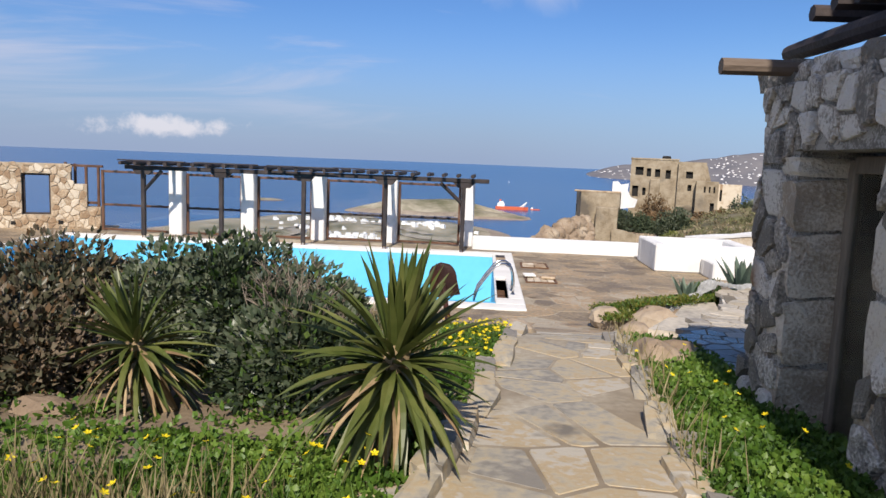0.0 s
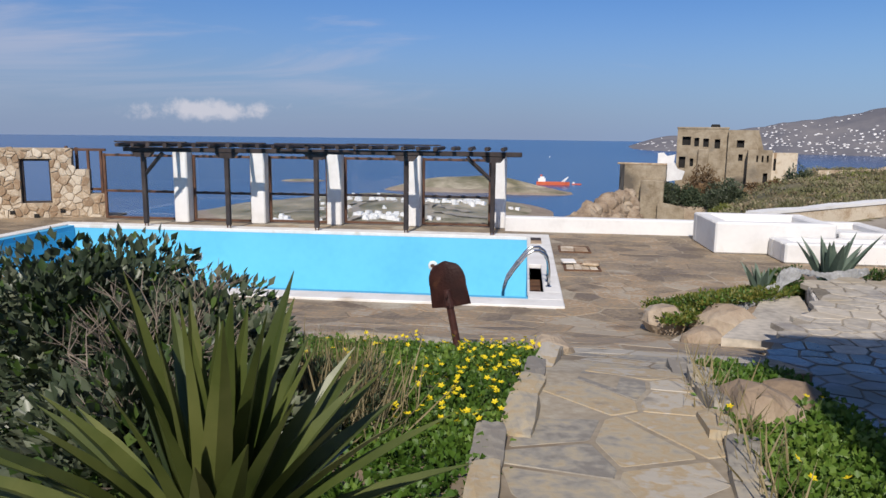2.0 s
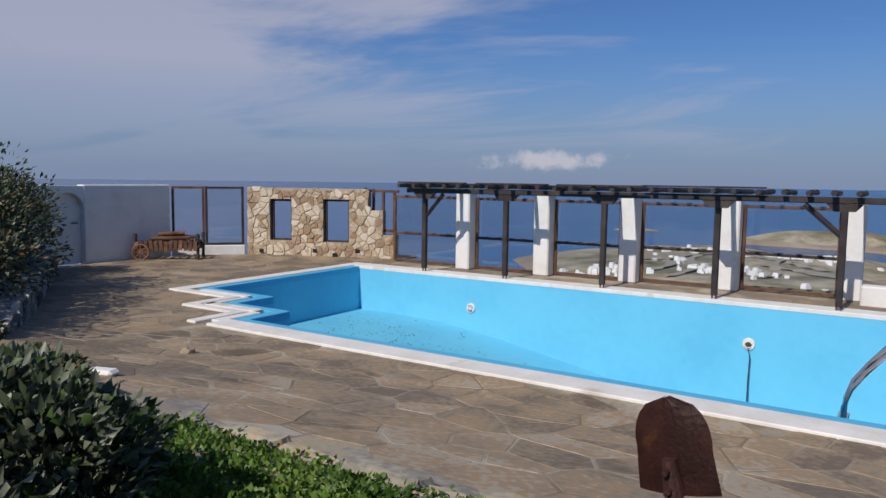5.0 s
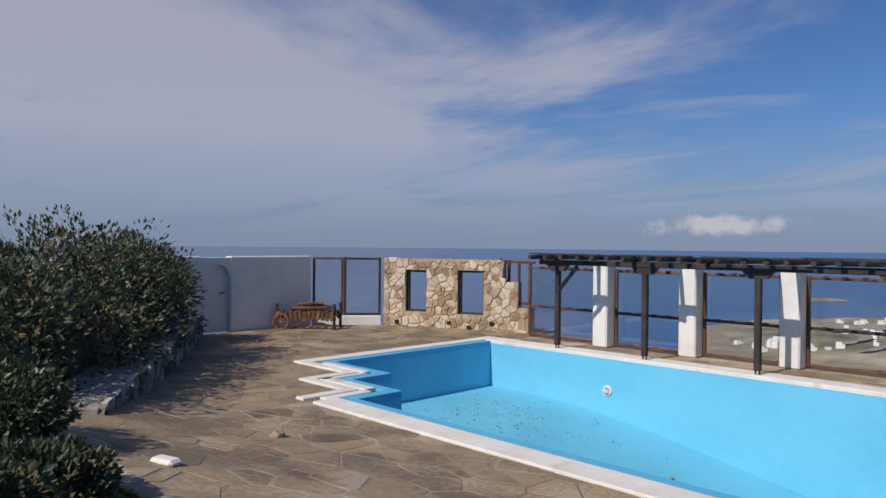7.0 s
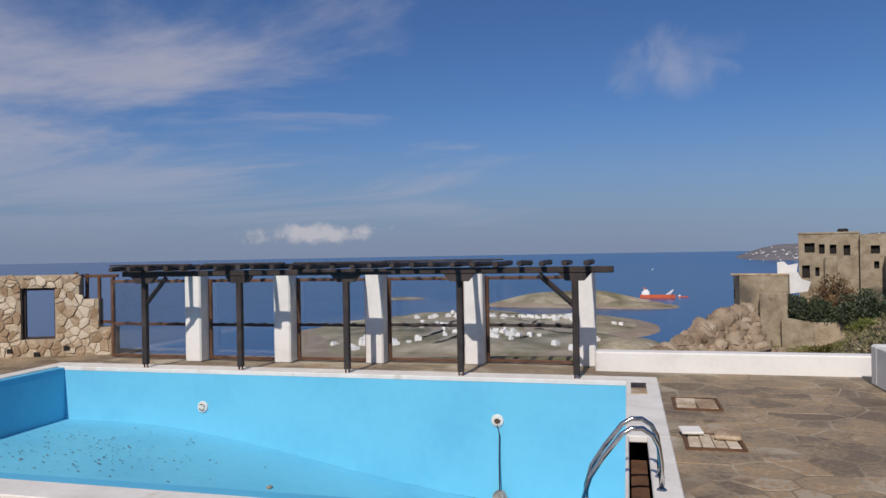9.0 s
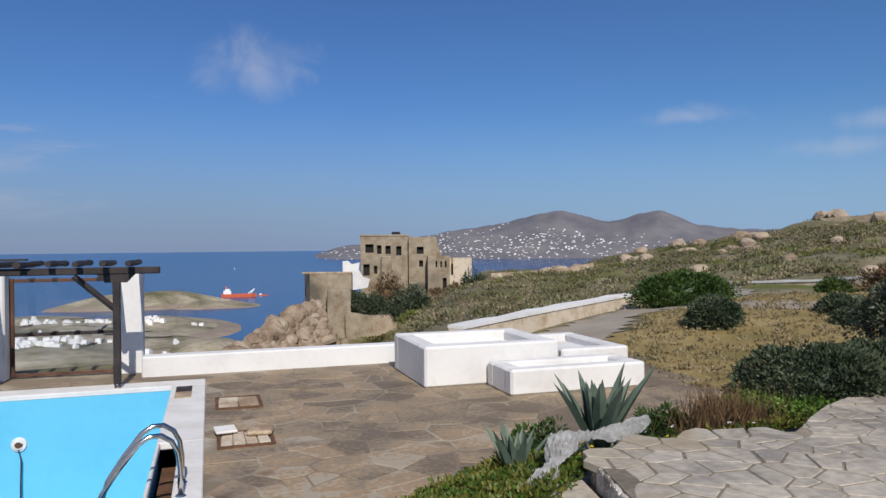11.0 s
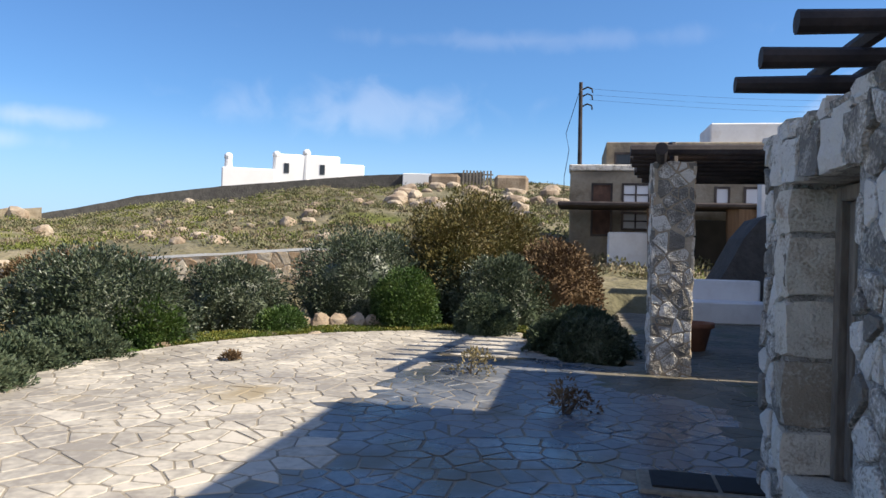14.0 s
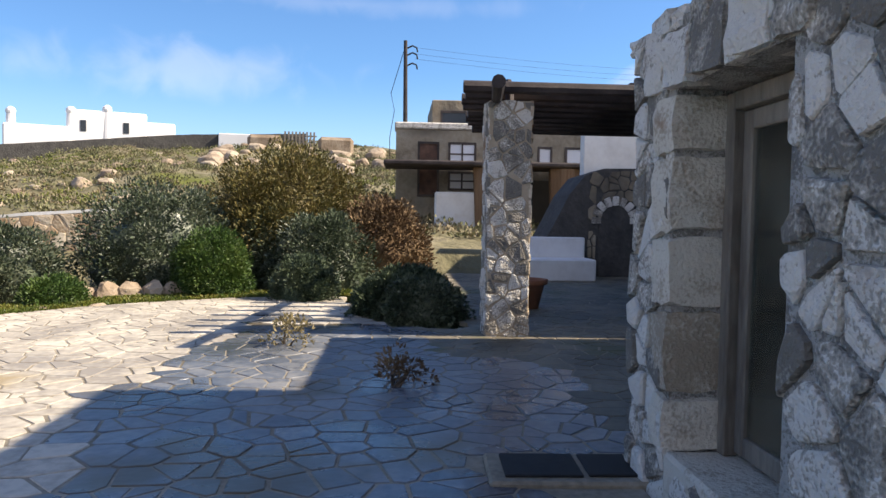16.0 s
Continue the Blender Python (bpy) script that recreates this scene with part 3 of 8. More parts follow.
def rubble_stone(poly, depth, front, r):
    """One split stone: an uneven outline in u, z, with a slightly domed face towards -y."""
    n = len(poly)
    out = []
    for i in range(n):
        a, b, c = poly[i - 1], poly[i], poly[(i + 1) % n]
        for q, t in ((a, r.uniform(0.05, 0.15)), (c, r.uniform(0.05, 0.15))):
            out.append((b[0] + (q[0] - b[0]) * t + r.uniform(-0.006, 0.006), b[1] + (q[1] - b[1]) * t + r.uniform(-0.006, 0.006)))
    m = len(out)
    cu, cz = sum(p[0] for p in out) / m, sum(p[1] for p in out) / m
    tilt_u, tilt_z = r.uniform(-0.07, 0.07), r.uniform(-0.07, 0.07)
    v, f = [], []
    for k, y in ((1.0, depth), (1.0, front + 0.014), (0.93, front + 0.003), (0.55, front)):
        for pu, pz in out:
            du, dz = (pu - cu) * k, (pz - cz) * k
            wob = 0.010 * noise.noise(Vector((pu * 9, pz * 9, k * 3))) if k < 1 else 0.0
            v.append((du, y + wob + ((du * tilt_u + dz * tilt_z) if y < depth else 0), dz))
    for ring in range(3):
        for i in range(m):
            j = (i + 1) % m
            f.append((ring * m + j, ring * m + i, ring * m + m + i, ring * m + m + j))
    f.append(tuple(3 * m + i for i in reversed(range(m))))
    return cu, cz, v, f


def rubble(parent, kind, origin, angle, width, height, openings=(), size=0.22, squash=0.8, gap=0.02, depth=0.13, proud=0.03, seed=1, limit=300, tops=None):
    """Irregular stones bedded in mortar on an upright face. u runs along the angle; the face looks to the right of u."""
    r = random.Random(seed)
    base = parent.matrix_basis.inverted() @ pose(*origin, 0, 0, angle)

    def inside(u, z):
        if not (-0.02 < u < width + 0.02 and -0.02 < z < height + 0.02) or (tops and z > tops(u)):
            return False
        return not any(a0 - 0.01 < u < a1 + 0.01 and b0 - 0.01 < z < b1 + 0.01 for a0, a1, b0, b1 in openings)

    for count, (p, poly) in enumerate(cells(inside, -size, -size, width + size, height + size, size, gap, seed, squash, 0.55, 0.2)):
        if count >= limit:
            return
        poly = clip(poly, -1, 0, r.uniform(-0.012, 0.012))
        poly = clip(poly, 1, 0, width + r.uniform(-0.012, 0.012))
        poly = clip(clip(poly, 0, -1, 0.0), 0, 1, (tops(p[0]) if tops else height) + r.uniform(-0.02, 0.03))
        for a0, a1, b0, b1 in openings:
            over_u = max(q[0] for q in poly) > a0 and min(q[0] for q in poly) < a1 if poly else False
            over_z = max(q[1] for q in poly) > b0 and min(q[1] for q in poly) < b1 if poly else False
            if over_u and over_z:
                if p[0] <= a0:
                    poly = clip(poly, 1, 0, a0)
                elif p[0] >= a1:
                    poly = clip(poly, -1, 0, -a1)
                elif p[1] >= b1:
                    poly = clip(poly, 0, -1, -b1)
                else:
                    poly = clip(poly, 0, 1, b0)
        if len(poly) < 3:
            continue
        cu, cz, v, f = rubble_stone(poly, depth, -proud * r.uniform(0.35, 1.2), r)
        ob = raw("stone", v, f, STONE_MATS[kind], parent)
        ob.matrix_basis = base @ Matrix.Translation((cu, 0, cz))


# ---------- the ground ----------
def smooth(a, b, x):
    t = min(1.0, max(0.0, (x - a) / (b - a)))
    return t * t * (3 - 2 * t)


def ramp(y):
    """Height of the path and garden along y: it falls from the house to the pool deck."""
    if y > 13.9:
        return 0.0
    if y > 9.0:
        return 0.87 * smooth(14.3, 7.2, y) / smooth(14.3, 7.2, 9.0)
    return 0.87 + (9.0 - y) * 0.062


EDGE = [(-180, 0.5), (-100, -16), (-50, -24), (-8, -20), (0, -14), (4, -11), (7, -8.0), (10, -6.8), (12.5, -6.3), (15, -5.6), (17, -4.9), (19, -3.6), (22, -2.6), (25, -2.3), (29, -1.85), (35.5, -0.62), (40, 0.2), (45, 1.05), (50, 1.4), (55, 2.0), (63, 3.35), (74, 4.65), (84, 5.15), (96, 4.7), (110, 3.5), (140, 1.5), (180, 0.5)]


def edge_angle(h):
    for (a, ea), (b, eb) in zip(EDGE, EDGE[1:]):
        if a <= h <= b:
            return ea + (eb - ea) * (h - a) / (b - a)
    return 0.5


def terrain(x, y):
    dx, dy = x - 2.0, y - 9.0
    r, h = math.hypot(dx, dy), math.degrees(math.atan2(dx, dy))
    near = ramp(y) if x < 8 else ramp(y) * (1 - smooth(8, 15, x)) + 0.35 * smooth(8, 15, x)
    near -= 0.10
    if r < 16:
        return near
    e = edge_angle(h)
    far = 2.28 + 70 * math.tan(radians(e))
    k = (min(r, 70) - 16) / 54
    z = near * (1 - min(1, k * 2.2)) + far * k + (0.0 if k > 0.45 else near * 0)
    if h < 8 or h > 175:
        z = near * (1 - smooth(16, 40, r)) + (far * smooth(16, 70, r))
    bump = noise.noise(Vector((x * 0.11, y * 0.11, 0))) * 0.9 + noise.noise(Vector((x * 0.4, y * 0.4, 3))) * 0.28
    z += bump * smooth(18, 34, r) * (1.0 if h > 25 else 1.6)
    if h > -30:
        z -= 1.9 * math.sin(math.pi * min(1.0, k)) * (1 - smooth(12, 18, h))
    if r > 70:
        z -= (r - 70) * (0.75 if h < 45 else 0.10)
    return z


def build_ground():
    radii = list(np.linspace(1.5, 15.5, 10)) + list(np.linspace(16, 34, 26)) + list(np.linspace(35, 72, 46)) + [78, 90, 110, 140, 190, 260]
    nh = 360
    verts, faces = [(2.0, 9.0, terrain(2, 9))], []
    for r in radii:
        for i in range(nh):
            a = 2 * math.pi * i / nh
            x, y = 2 + r * math.sin(a), 9 + r * math.cos(a)
            verts.append((x, y, max(terrain(x, y), -82)))
    for i in range(nh):
        faces.append((0, 1 + (i + 1) % nh, 1 + i))
    for k in range(len(radii) - 1):
        for i in range(nh):
            a, b = 1 + k * nh + i, 1 + k * nh + (i + 1) % nh
            faces.append((a, b, b + nh, a + nh))
    return raw("ground", verts, faces, M["scrub"], smooth=True)


# The pool basin needs a hole in the ground sheet: the ground there lies under the basin.
POOL_IN = [(1.55, 15.0), (1.55, 21.28), (-9.72, 21.28), (-9.72, 16.75), (-8.05, 16.75), (-8.05, 15.88), (-6.78, 15.88), (-6.78, 15.0)]
_base_terrain = terrain


def terrain(x, y):
    z = _base_terrain(x, y)
    if -11.6 < x < 3.0 and 13.2 < y < 22.9:
        z = min(z, -3.2)
    if -19 < x < 7 and y > 13.2 and y < 23.8:
        z = min(z, -0.25)
    if 3.15 < x < 23.5 and -3 < y < 15.8 and (y < 12.2 or x > 4.5):
        z = min(z, 0.30)
    return z


ground = tagged(build_ground(), "stony hillside ground with low scrub", "ground", kind="structure")

SEA = -75.0


def build_sea():
    radii = [60, 150, 300, 600, 1000, 1600, 2400, 3200, 4000, 4900]
    nh = 96
    verts, faces = [], []
    for r in radii:
        z = SEA + 47 * smooth(2600, 4900, r)
        verts += [(r * math.sin(2 * math.pi * i / nh), r * math.cos(2 * math.pi * i / nh), z) for i in range(nh)]
    for k in range(len(radii) - 1):
        for i in range(nh):
            a, b = k * nh + i, k * nh + (i + 1) % nh
            faces.append((a, b, b + nh, a + nh))
    return raw("water", verts, faces, M["sea"], smooth=True)


tagged(build_sea(), "deep blue calm sea reaching the horizon", "sea", kind="structure")


# ---------- crazy paving ----------
def flag(poly, height, lift, verts, faces, thick=0.06):
    n0, n = len(verts), len(poly)
    cx, cy = sum(p[0] for p in poly) / n, sum(p[1] for p in poly) / n
    rounded = []
    for i in range(n):
        a, b, c = poly[i - 1], poly[i], poly[(i + 1) % n]
        for q, t in ((a, 0.05), (c, 0.05)):
            rounded.append((b[0] + (q[0] - b[0]) * t, b[1] + (q[1] - b[1]) * t))
    m = len(rounded)
    for x, y in rounded:
        verts.append((x, y, height(x, y) + lift - thick))
    for x, y in rounded:
        verts.append((x, y, height(x, y) + lift - 0.005))
    for x, y in rounded:
        k = 1 - 0.007 / max(0.05, math.hypot(x - cx, y - cy))
        x, y = cx + (x - cx) * k, cy + (y - cy) * k
        verts.append((x, y, height(x, y) + lift))
    for lo in (0, m):
        for i in range(m):
            j = (i + 1) % m
            faces.append((n0 + lo + i, n0 + lo + j, n0 + lo + m + j, n0 + lo + m + i))
    faces.append(tuple(range(n0 + 2 * m, n0 + 3 * m)))


def paving(parent, stones, height, pick, lift, limit, focus, rest_label):
    """The stones nearest to a place on the plan are parts of their own, the rest one joined mesh."""
    stones = sorted(stones, key=lambda s: math.hypot(s[0][0] - focus[0], s[0][1] - focus[1]))
    for p, poly in stones[:limit]:
        v, f = [], []
        flag(poly, height, lift + rnd.uniform(-0.003, 0.003), v, f)
        raw("flagstone", v, f, pick(*p), parent)
    rest = {}
    for p, poly in stones[limit:]:
        v, f = rest.setdefault(pick(*p).name, ([], []))
        flag(poly, height, lift + rnd.uniform(-0.003, 0.003), v, f)
    for nm, (v, f) in rest.items():
        tagged(raw("flagstones_joined", v, f, bpy.data.materials[nm], parent), rest_label, kind="stuff")


PATIO_Z = 0.58


def in_poly(poly, x, y):
    c = False
    for i in range(len(poly)):
        (xa, ya), (xb, yb) = poly[i - 1], poly[i]
        if (ya > y) != (yb > y) and x < (xb - xa) * (y - ya) / (yb - ya) + xa:
            c = not c
    return c


def patio_outline():
    pts = [(3.2, 7.5), (3.3, 10.2), (4.0, 11.6), (4.75, 12.7), (5.05, 13.95), (6.2, 14.2)]
    for i in range(11):
        a = radians(-40 + 125 * i / 10)
        pts.append((11.0 + 6.0 * math.sin(a), 9.4 + 5.95 * math.cos(a)))
    pts += [(14.6, 9.5), (13.3, 8.95), (13.1, 7.9), (22.6, 7.6), (22.6, 1.0), (7.86, 1.0), (7.86, 7.5)]
    return pts[::-1]


PATIO = patio_outline()


def path_l(y):
    return 1.12 + (min(y, 10.3) - 5.5) * 0.125


def path_r(y):
    return 2.24 + (min(y, 9.6) - 5.4) * 0.088 if y < 9.6 else 3.3


def west_limit(x):
    """Where the deck meets the ruined wall, the glass panels and the white wall."""
    return min(21.75 + (x + 14) * 0.435, 21.6 + (x + 14) * 1.17, 99.0 if x > -15.3 else 0.0)


def deck_inside(x, y):
    if -10.15 < x < 2.05 and 14.35 < y < 21.8:
        if (x > -7.42 or y > 15.2) and (x > -8.62 or y > 16.12):
            return False
    if x > 9.0 or y > (22.3 if x > -9.6 else west_limit(x)):
        return False
    if y < 10.35 + max(0, -(x + 5)) * 0.55 + 0.12 * math.sin(x * 2):
        return path_l(y) + 0.05 < x < path_r(y) - 0.05 and y > -1
    if x > 2.4 and y < 13.6:
        return x < min(2.95, 3.2 + (y - 10.0) * 0.45) if y > 12 else x < 3.15 + (y - 10.0) * 0.45
    if x > 2.9 and y < 15.0 and x < 9.0:
        return y > 14.0 + (x - 2.9) * 0.2 if x < 4.8 else y > 15.0
    return True


def build_deck():
    """Mortar bed under the flags: a sheet with the pool cut out, following the slope."""
    xs, ys = np.arange(-18.8, 9.2, 0.2), np.arange(-2.0, 23.4, 0.2)
    verts, faces = [], []

    def quad(x0, y0, x1, y1):
        n = len(verts)
        verts.extend([(x0, y0, ramp(y0)), (x1, y0, ramp(y0)), (x1, y1, ramp(y1)), (x0, y1, ramp(y1))])
        faces.append((n, n + 1, n + 2, n + 3))

    for x in xs:
        for y in ys:
            cx, cy = x + 0.1, y + 0.1
            pool = (-10.0 < cx < 1.9 and 14.5 < cy < 21.6 and (cx > -7.2 or cy > 15.4) and (cx > -8.4 or cy > 16.3))
            if cx < -9.6 and cy > west_limit(cx):
                continue
            if pool or (cy < 10.2 + max(0, -(cx + 5)) * 0.55 and not (path_l(cy) - 0.06 < cx < path_r(cy) + 0.02)) or (cx > 3.3 and cy < 13.4 and cx > 3.3 + (cy - 10.5) * 0.5):
                continue
            quad(x, y, x + 0.2, y + 0.2)
    return raw("pavement", verts, faces, M["grout"])


deck = tagged(build_deck(), "worn crazy-paved stone deck and garden path around the pool", "pavement", kind="structure")
bm = bmesh.new()
prism(bm, PATIO, -0.3, PATIO_Z - 0.005)
patio = tagged(part("floor", bm, M["patio_grout"]), "raised terrace of pale crazy paving with dark joints", "terrace", kind="structure")

# ---------- the pool ----------
basin = thing("swimming_pool", "empty pool painted pale blue inside with white coping", "pool", -4, 18, 0)


def at_pool(ob):
    ob.matrix_parent_inverse = basin.matrix_basis.inverted()
    return ob


def pool_floor(x):
    return -1.05 - 1.15 * smooth(-8.5, 0.5, x)


def build_pool():
    v, f = [], []
    n = len(POOL_IN)
    dense = []
    for i in range(n):
        a, b = POOL_IN[i], POOL_IN[(i + 1) % n]
        steps = max(1, int(math.hypot(b[0] - a[0], b[1] - a[1]) / 0.8))
        for s in range(steps):
            dense.append((a[0] + (b[0] - a[0]) * s / steps, a[1] + (b[1] - a[1]) * s / steps))
    m = len(dense)
    for x, y in dense:
        v.append((x, y, 0.0))
    for x, y in dense:
        v.append((x, y, pool_floor(x)))
    for i in range(m):
        j = (i + 1) % m
        f.append((i, j, m + j, m + i))
    at_pool(raw("basin_wall", v, f, M["pool"], basin))
    v, f = [], []
    xs = np.linspace(-9.72, 1.55, 22)
    for x in xs:
        v += [(x, 15.0, pool_floor(x)), (x, 21.28, pool_floor(x))]
    for i in range(len(xs) - 1):
        f.append((2 * i, 2 * i + 2, 2 * i + 3, 2 * i + 1))
    at_pool(raw("basin_floor", v, f, M["pool"], basin))
    # coping, in five straight lengths and the stepped corner
    lengths = [(-9.88, 21.272, 2.06, 21.76), (-6.98, 14.36, 2.06, 14.78), (-10.2, 16.12, -9.88, 21.76),
               (1.542, 17.65, 2.06, 21.268), (1.55, 14.782, 2.06, 15.3), (1.79, 15.3, 2.06, 17.65), (1.542, 15.3, 1.58, 17.65)]
    for x0, y0, x1, y1 in lengths:
        at_pool(part("coping", boxes((x0, y0, -0.05, x1, y1, 0.035), bevel=0.012), M["coping"], basin))
    # stepped corner: an outer white band, an open gutter and a white inner band, step by step
    stairs = [((-7.42, 14.36), (-6.78, 15.0), (-7.42, 15.2)), ((-8.62, 15.2), (-8.05, 15.88), (-8.62, 16.12)), ((-9.88, 16.12), (-9.72, 16.75), (-9.88, 16.75))]
    for k, ((tx, ty), (ix, iy), (ex, ey)) in enumerate(stairs):
        nx = -6.98 if k == 0 else stairs[k - 1][1][0] - 0.2
        if k < 2:
            at_pool(part("coping", boxes((tx, ty + (0.203 if k else 0.0), -0.05, tx + 0.20, ey + 0.2, 0.035), bevel=0.012), M["coping"], basin))
            at_pool(part("coping", boxes((tx + 0.25, ty + 0.25, -0.05, ix - 0.203, ey + 0.25, 0.03), bevel=0.012), M["coping"], basin))
            at_pool(part("gutter", boxes((tx + 0.2, ty + 0.2, -0.05, tx + 0.25, ey + 0.2, -0.02)), M["wood_dark"], basin, "open drain slot between the white bands"))
        if k:
            px = stairs[k - 1][0][0]
            at_pool(part("coping", boxes((tx, ty, -0.05, px - 0.003, ty + 0.20, 0.035), bevel=0.012), M["coping"], basin))
            at_pool(part("coping", boxes((tx + 0.253, ty + 0.25, -0.05, px + 0.245, iy - 0.203, 0.03), bevel=0.012), M["coping"], basin))
            at_pool(part("gutter", boxes((tx + 0.2, ty + 0.2, -0.05, px, ty + 0.25, -0.02)), M["wood_dark"], basin, "open drain slot between the white bands"))
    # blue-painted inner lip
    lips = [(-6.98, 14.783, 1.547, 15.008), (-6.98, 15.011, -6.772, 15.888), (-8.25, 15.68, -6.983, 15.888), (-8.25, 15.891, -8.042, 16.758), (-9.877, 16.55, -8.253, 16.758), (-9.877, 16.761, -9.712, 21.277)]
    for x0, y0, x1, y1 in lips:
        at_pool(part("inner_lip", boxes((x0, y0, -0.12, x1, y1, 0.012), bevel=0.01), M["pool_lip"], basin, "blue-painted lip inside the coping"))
    # underwater lamps
    for x, z in ((-6.5, -0.69), (-0.66, -0.72)):
        bm = bmesh.new()
        bmesh.ops.create_cone(bm, cap_ends=True, segments=24, radius1=0.115, radius2=0.10, depth=0.03, matrix=pose(x, 21.262, z, 90))
        lamp = at_pool(part("pool_lamp", bm, M["coping"], basin, "round white underwater lamp"))
        bm = bmesh.new()
        bmesh.ops.create_cone(bm, cap_ends=True, segments=20, radius1=0.06, radius2=0.045, depth=0.02, matrix=pose(x, 21.24, z, 90))
        o = part("lens", bm, M["light_glass"] if x < -3 else M["rust"], lamp)
        bm = bmesh.new()
        for a in (20, 200):
            bend_tube(bm, [(x + 0.06 * math.cos(radians(a + b)), 21.235, z + 0.06 * math.sin(radians(a + b))) for b in range(0, 130, 20)], 0.012, 6)
        part("bracket", bm, M["coping"] if x > -3 else M["mortar"], lamp)
    bm = bmesh.new()
    bend_tube(bm, [(-0.66, 21.23, -0.78), (-0.62, 21.21, -0.95), (-0.63, 21.2, -1.4), (-0.62, 21.15, -1.95)], 0.012, 6)
    at_pool(part("lamp_cable", bm, M["wood_dark"], basin))
    bm = bmesh.new()
    bmesh.ops.create_cone(bm, cap_ends=True, segments=20, radius1=0.13, radius2=0.07, depth=0.07, matrix=pose(-0.62, 21.1, -2.0, 60))
    at_pool(part("hanging_lamp_unit", bm, M["mortar"], basin, "grey lamp unit hanging on its cable"))
    # skimmer well in the coping with rubble, and its lid
    at_pool(part("skimmer_well", boxes((1.6, 15.32, -0.5, 1.78, 17.63, -0.25)), M["rust"], basin, "open channel with debris in the coping"))
    at_pool(part("skimmer_lid", boxes((1.62, 20.2, 0.03, 1.86, 20.65, 0.048), bevel=0.006), M["stone_tan"], basin))
    # dark plate on top of the coping, drawn as the shade in a slot
    at_pool(part("skimmer_slot", boxes((1.62, 20.68, 0.02, 1.86, 21.15, 0.0395)), M["wood_dark"], basin))


build_pool()


def build_ladder():
    lad = thing("pool_ladder", "curved polished steel grab rails at the pool edge", "pool ladder", 1.85, 15.9, 0.035)
    for dy in (-0.2, 0.2):
        pts = [(0.02, dy, 0.0), (0.02, dy, 0.25), (0.0, dy, 0.40), (-0.05, dy, 0.5), (-0.14, dy, 0.56), (-0.24, dy, 0.555), (-0.33, dy, 0.50), (-0.50, dy, 0.28), (-0.63, dy, 0.08), (-0.69, dy, -0.12), (-0.70, dy, -0.7)]
        bm = bmesh.new()
        bend_tube(bm, pts, 0.024, 12)
        part("rail", bm, M["steel"], lad, smooth=True)
        bm = bmesh.new()
        bmesh.ops.create_cone(bm, cap_ends=True, segments=16, radius1=0.05, radius2=0.04, depth=0.012, matrix=pose(0.02, dy, 0.006))
        part("flange", bm, M["steel"], lad)
    for z in (-0.3, -0.6):
        part("tread", boxes((-0.75, -0.19, z, -0.64, 0.19, z + 0.03), bevel=0.008), M["steel"], lad)


build_ladder()


def build_debris():
    v, f = [], []
    for _ in range(260):
        x, y = rnd.gauss(-7.6, 1.1), rnd.gauss(19.3, 0.9)
        if not (-9.8 < x < -2 and 17.6 < y < 21.1):
            continue
        s, a = rnd.uniform(0.008, 0.032), rnd.uniform(0, 6.3)
        n, z = len(v), pool_floor(x) + 0.012
        v += [(x + s * math.cos(a + q), y + s * 0.6 * math.sin(a + q), z + rnd.uniform(0, 0.02)) for q in (0, 1.6, 3.1, 4.7)]
        f.append((n, n + 1, n + 2, n + 3))
    tagged(raw("fallen_leaves", v, f, M["twig"]), "dry leaves lying on the pool floor", "leaf litter", kind="stuff")
    for x, y, s in ((-5.0, 16.2, 0.08), (-4.2, 19.6, 0.07)):
        ob = rock(x, y, pool_floor(x), s, s * 0.7, s * 0.4, "small dark stone on the pool floor", "stones in the pool")


build_debris()


def build_hatch(x0, y0, x1, y1, broken):
    h = thing("service_hatch", "rusty iron hatch frame with broken tan slabs set in the deck", "hatch", (x0 + x1) / 2, (y0 + y1) / 2, 0, group="deck hatches")
    w, d = (x1 - x0) / 2, (y1 - y0) / 2
    part("frame", boxes((-w, -d, 0, w, -d + 0.04, 0.03), (-w, d - 0.04, 0, w, d, 0.03), (-w, -d + 0.04, 0, -w + 0.04, d - 0.04, 0.03), (w - 0.04, -d + 0.04, 0, w, d - 0.04, 0.03)), M["rust"], h)
    for i in range(4 if broken else 2):
        a = -w + 0.05 + (2 * w - 0.1) * i / (4 if broken else 2)
        b = -w + 0.04 + (2 * w - 0.1) * (i + 1) / (4 if broken else 2)
        part("slab", boxes((a, -d + 0.05, -0.01, b, d - 0.06, 0.022 + 0.008 * (i % 2)), bevel=0.006, m=pose(0, 0, 0, rnd.uniform(-1.5, 1.5), 0, rnd.uniform(-2, 2))), M["stone_tan"], h)
    if broken:
        part("loose_slab", boxes((-w + 0.02, d - 0.16, 0.035, -w + 0.27, d + 0.08, 0.07), bevel=0.01, m=pose(0, 0, 0, 4, 0, 8)), M["coping"], h)
        part("loose_slab", boxes((w - 0.32, 0.02, 0.035, w - 0.02, d - 0.02, 0.09), bevel=0.02, m=pose(0, 0, 0, 0, 0, -9)), M["stone_tan"], h)


build_hatch(2.2, 19.3, 2.85, 20.1, False)
build_hatch(2.2, 17.25, 2.85, 17.95, True)


# ---------- pergola by the pool ----------
POST_X = [-7.86, -5.73, -3.51, -1.33, 0.72]


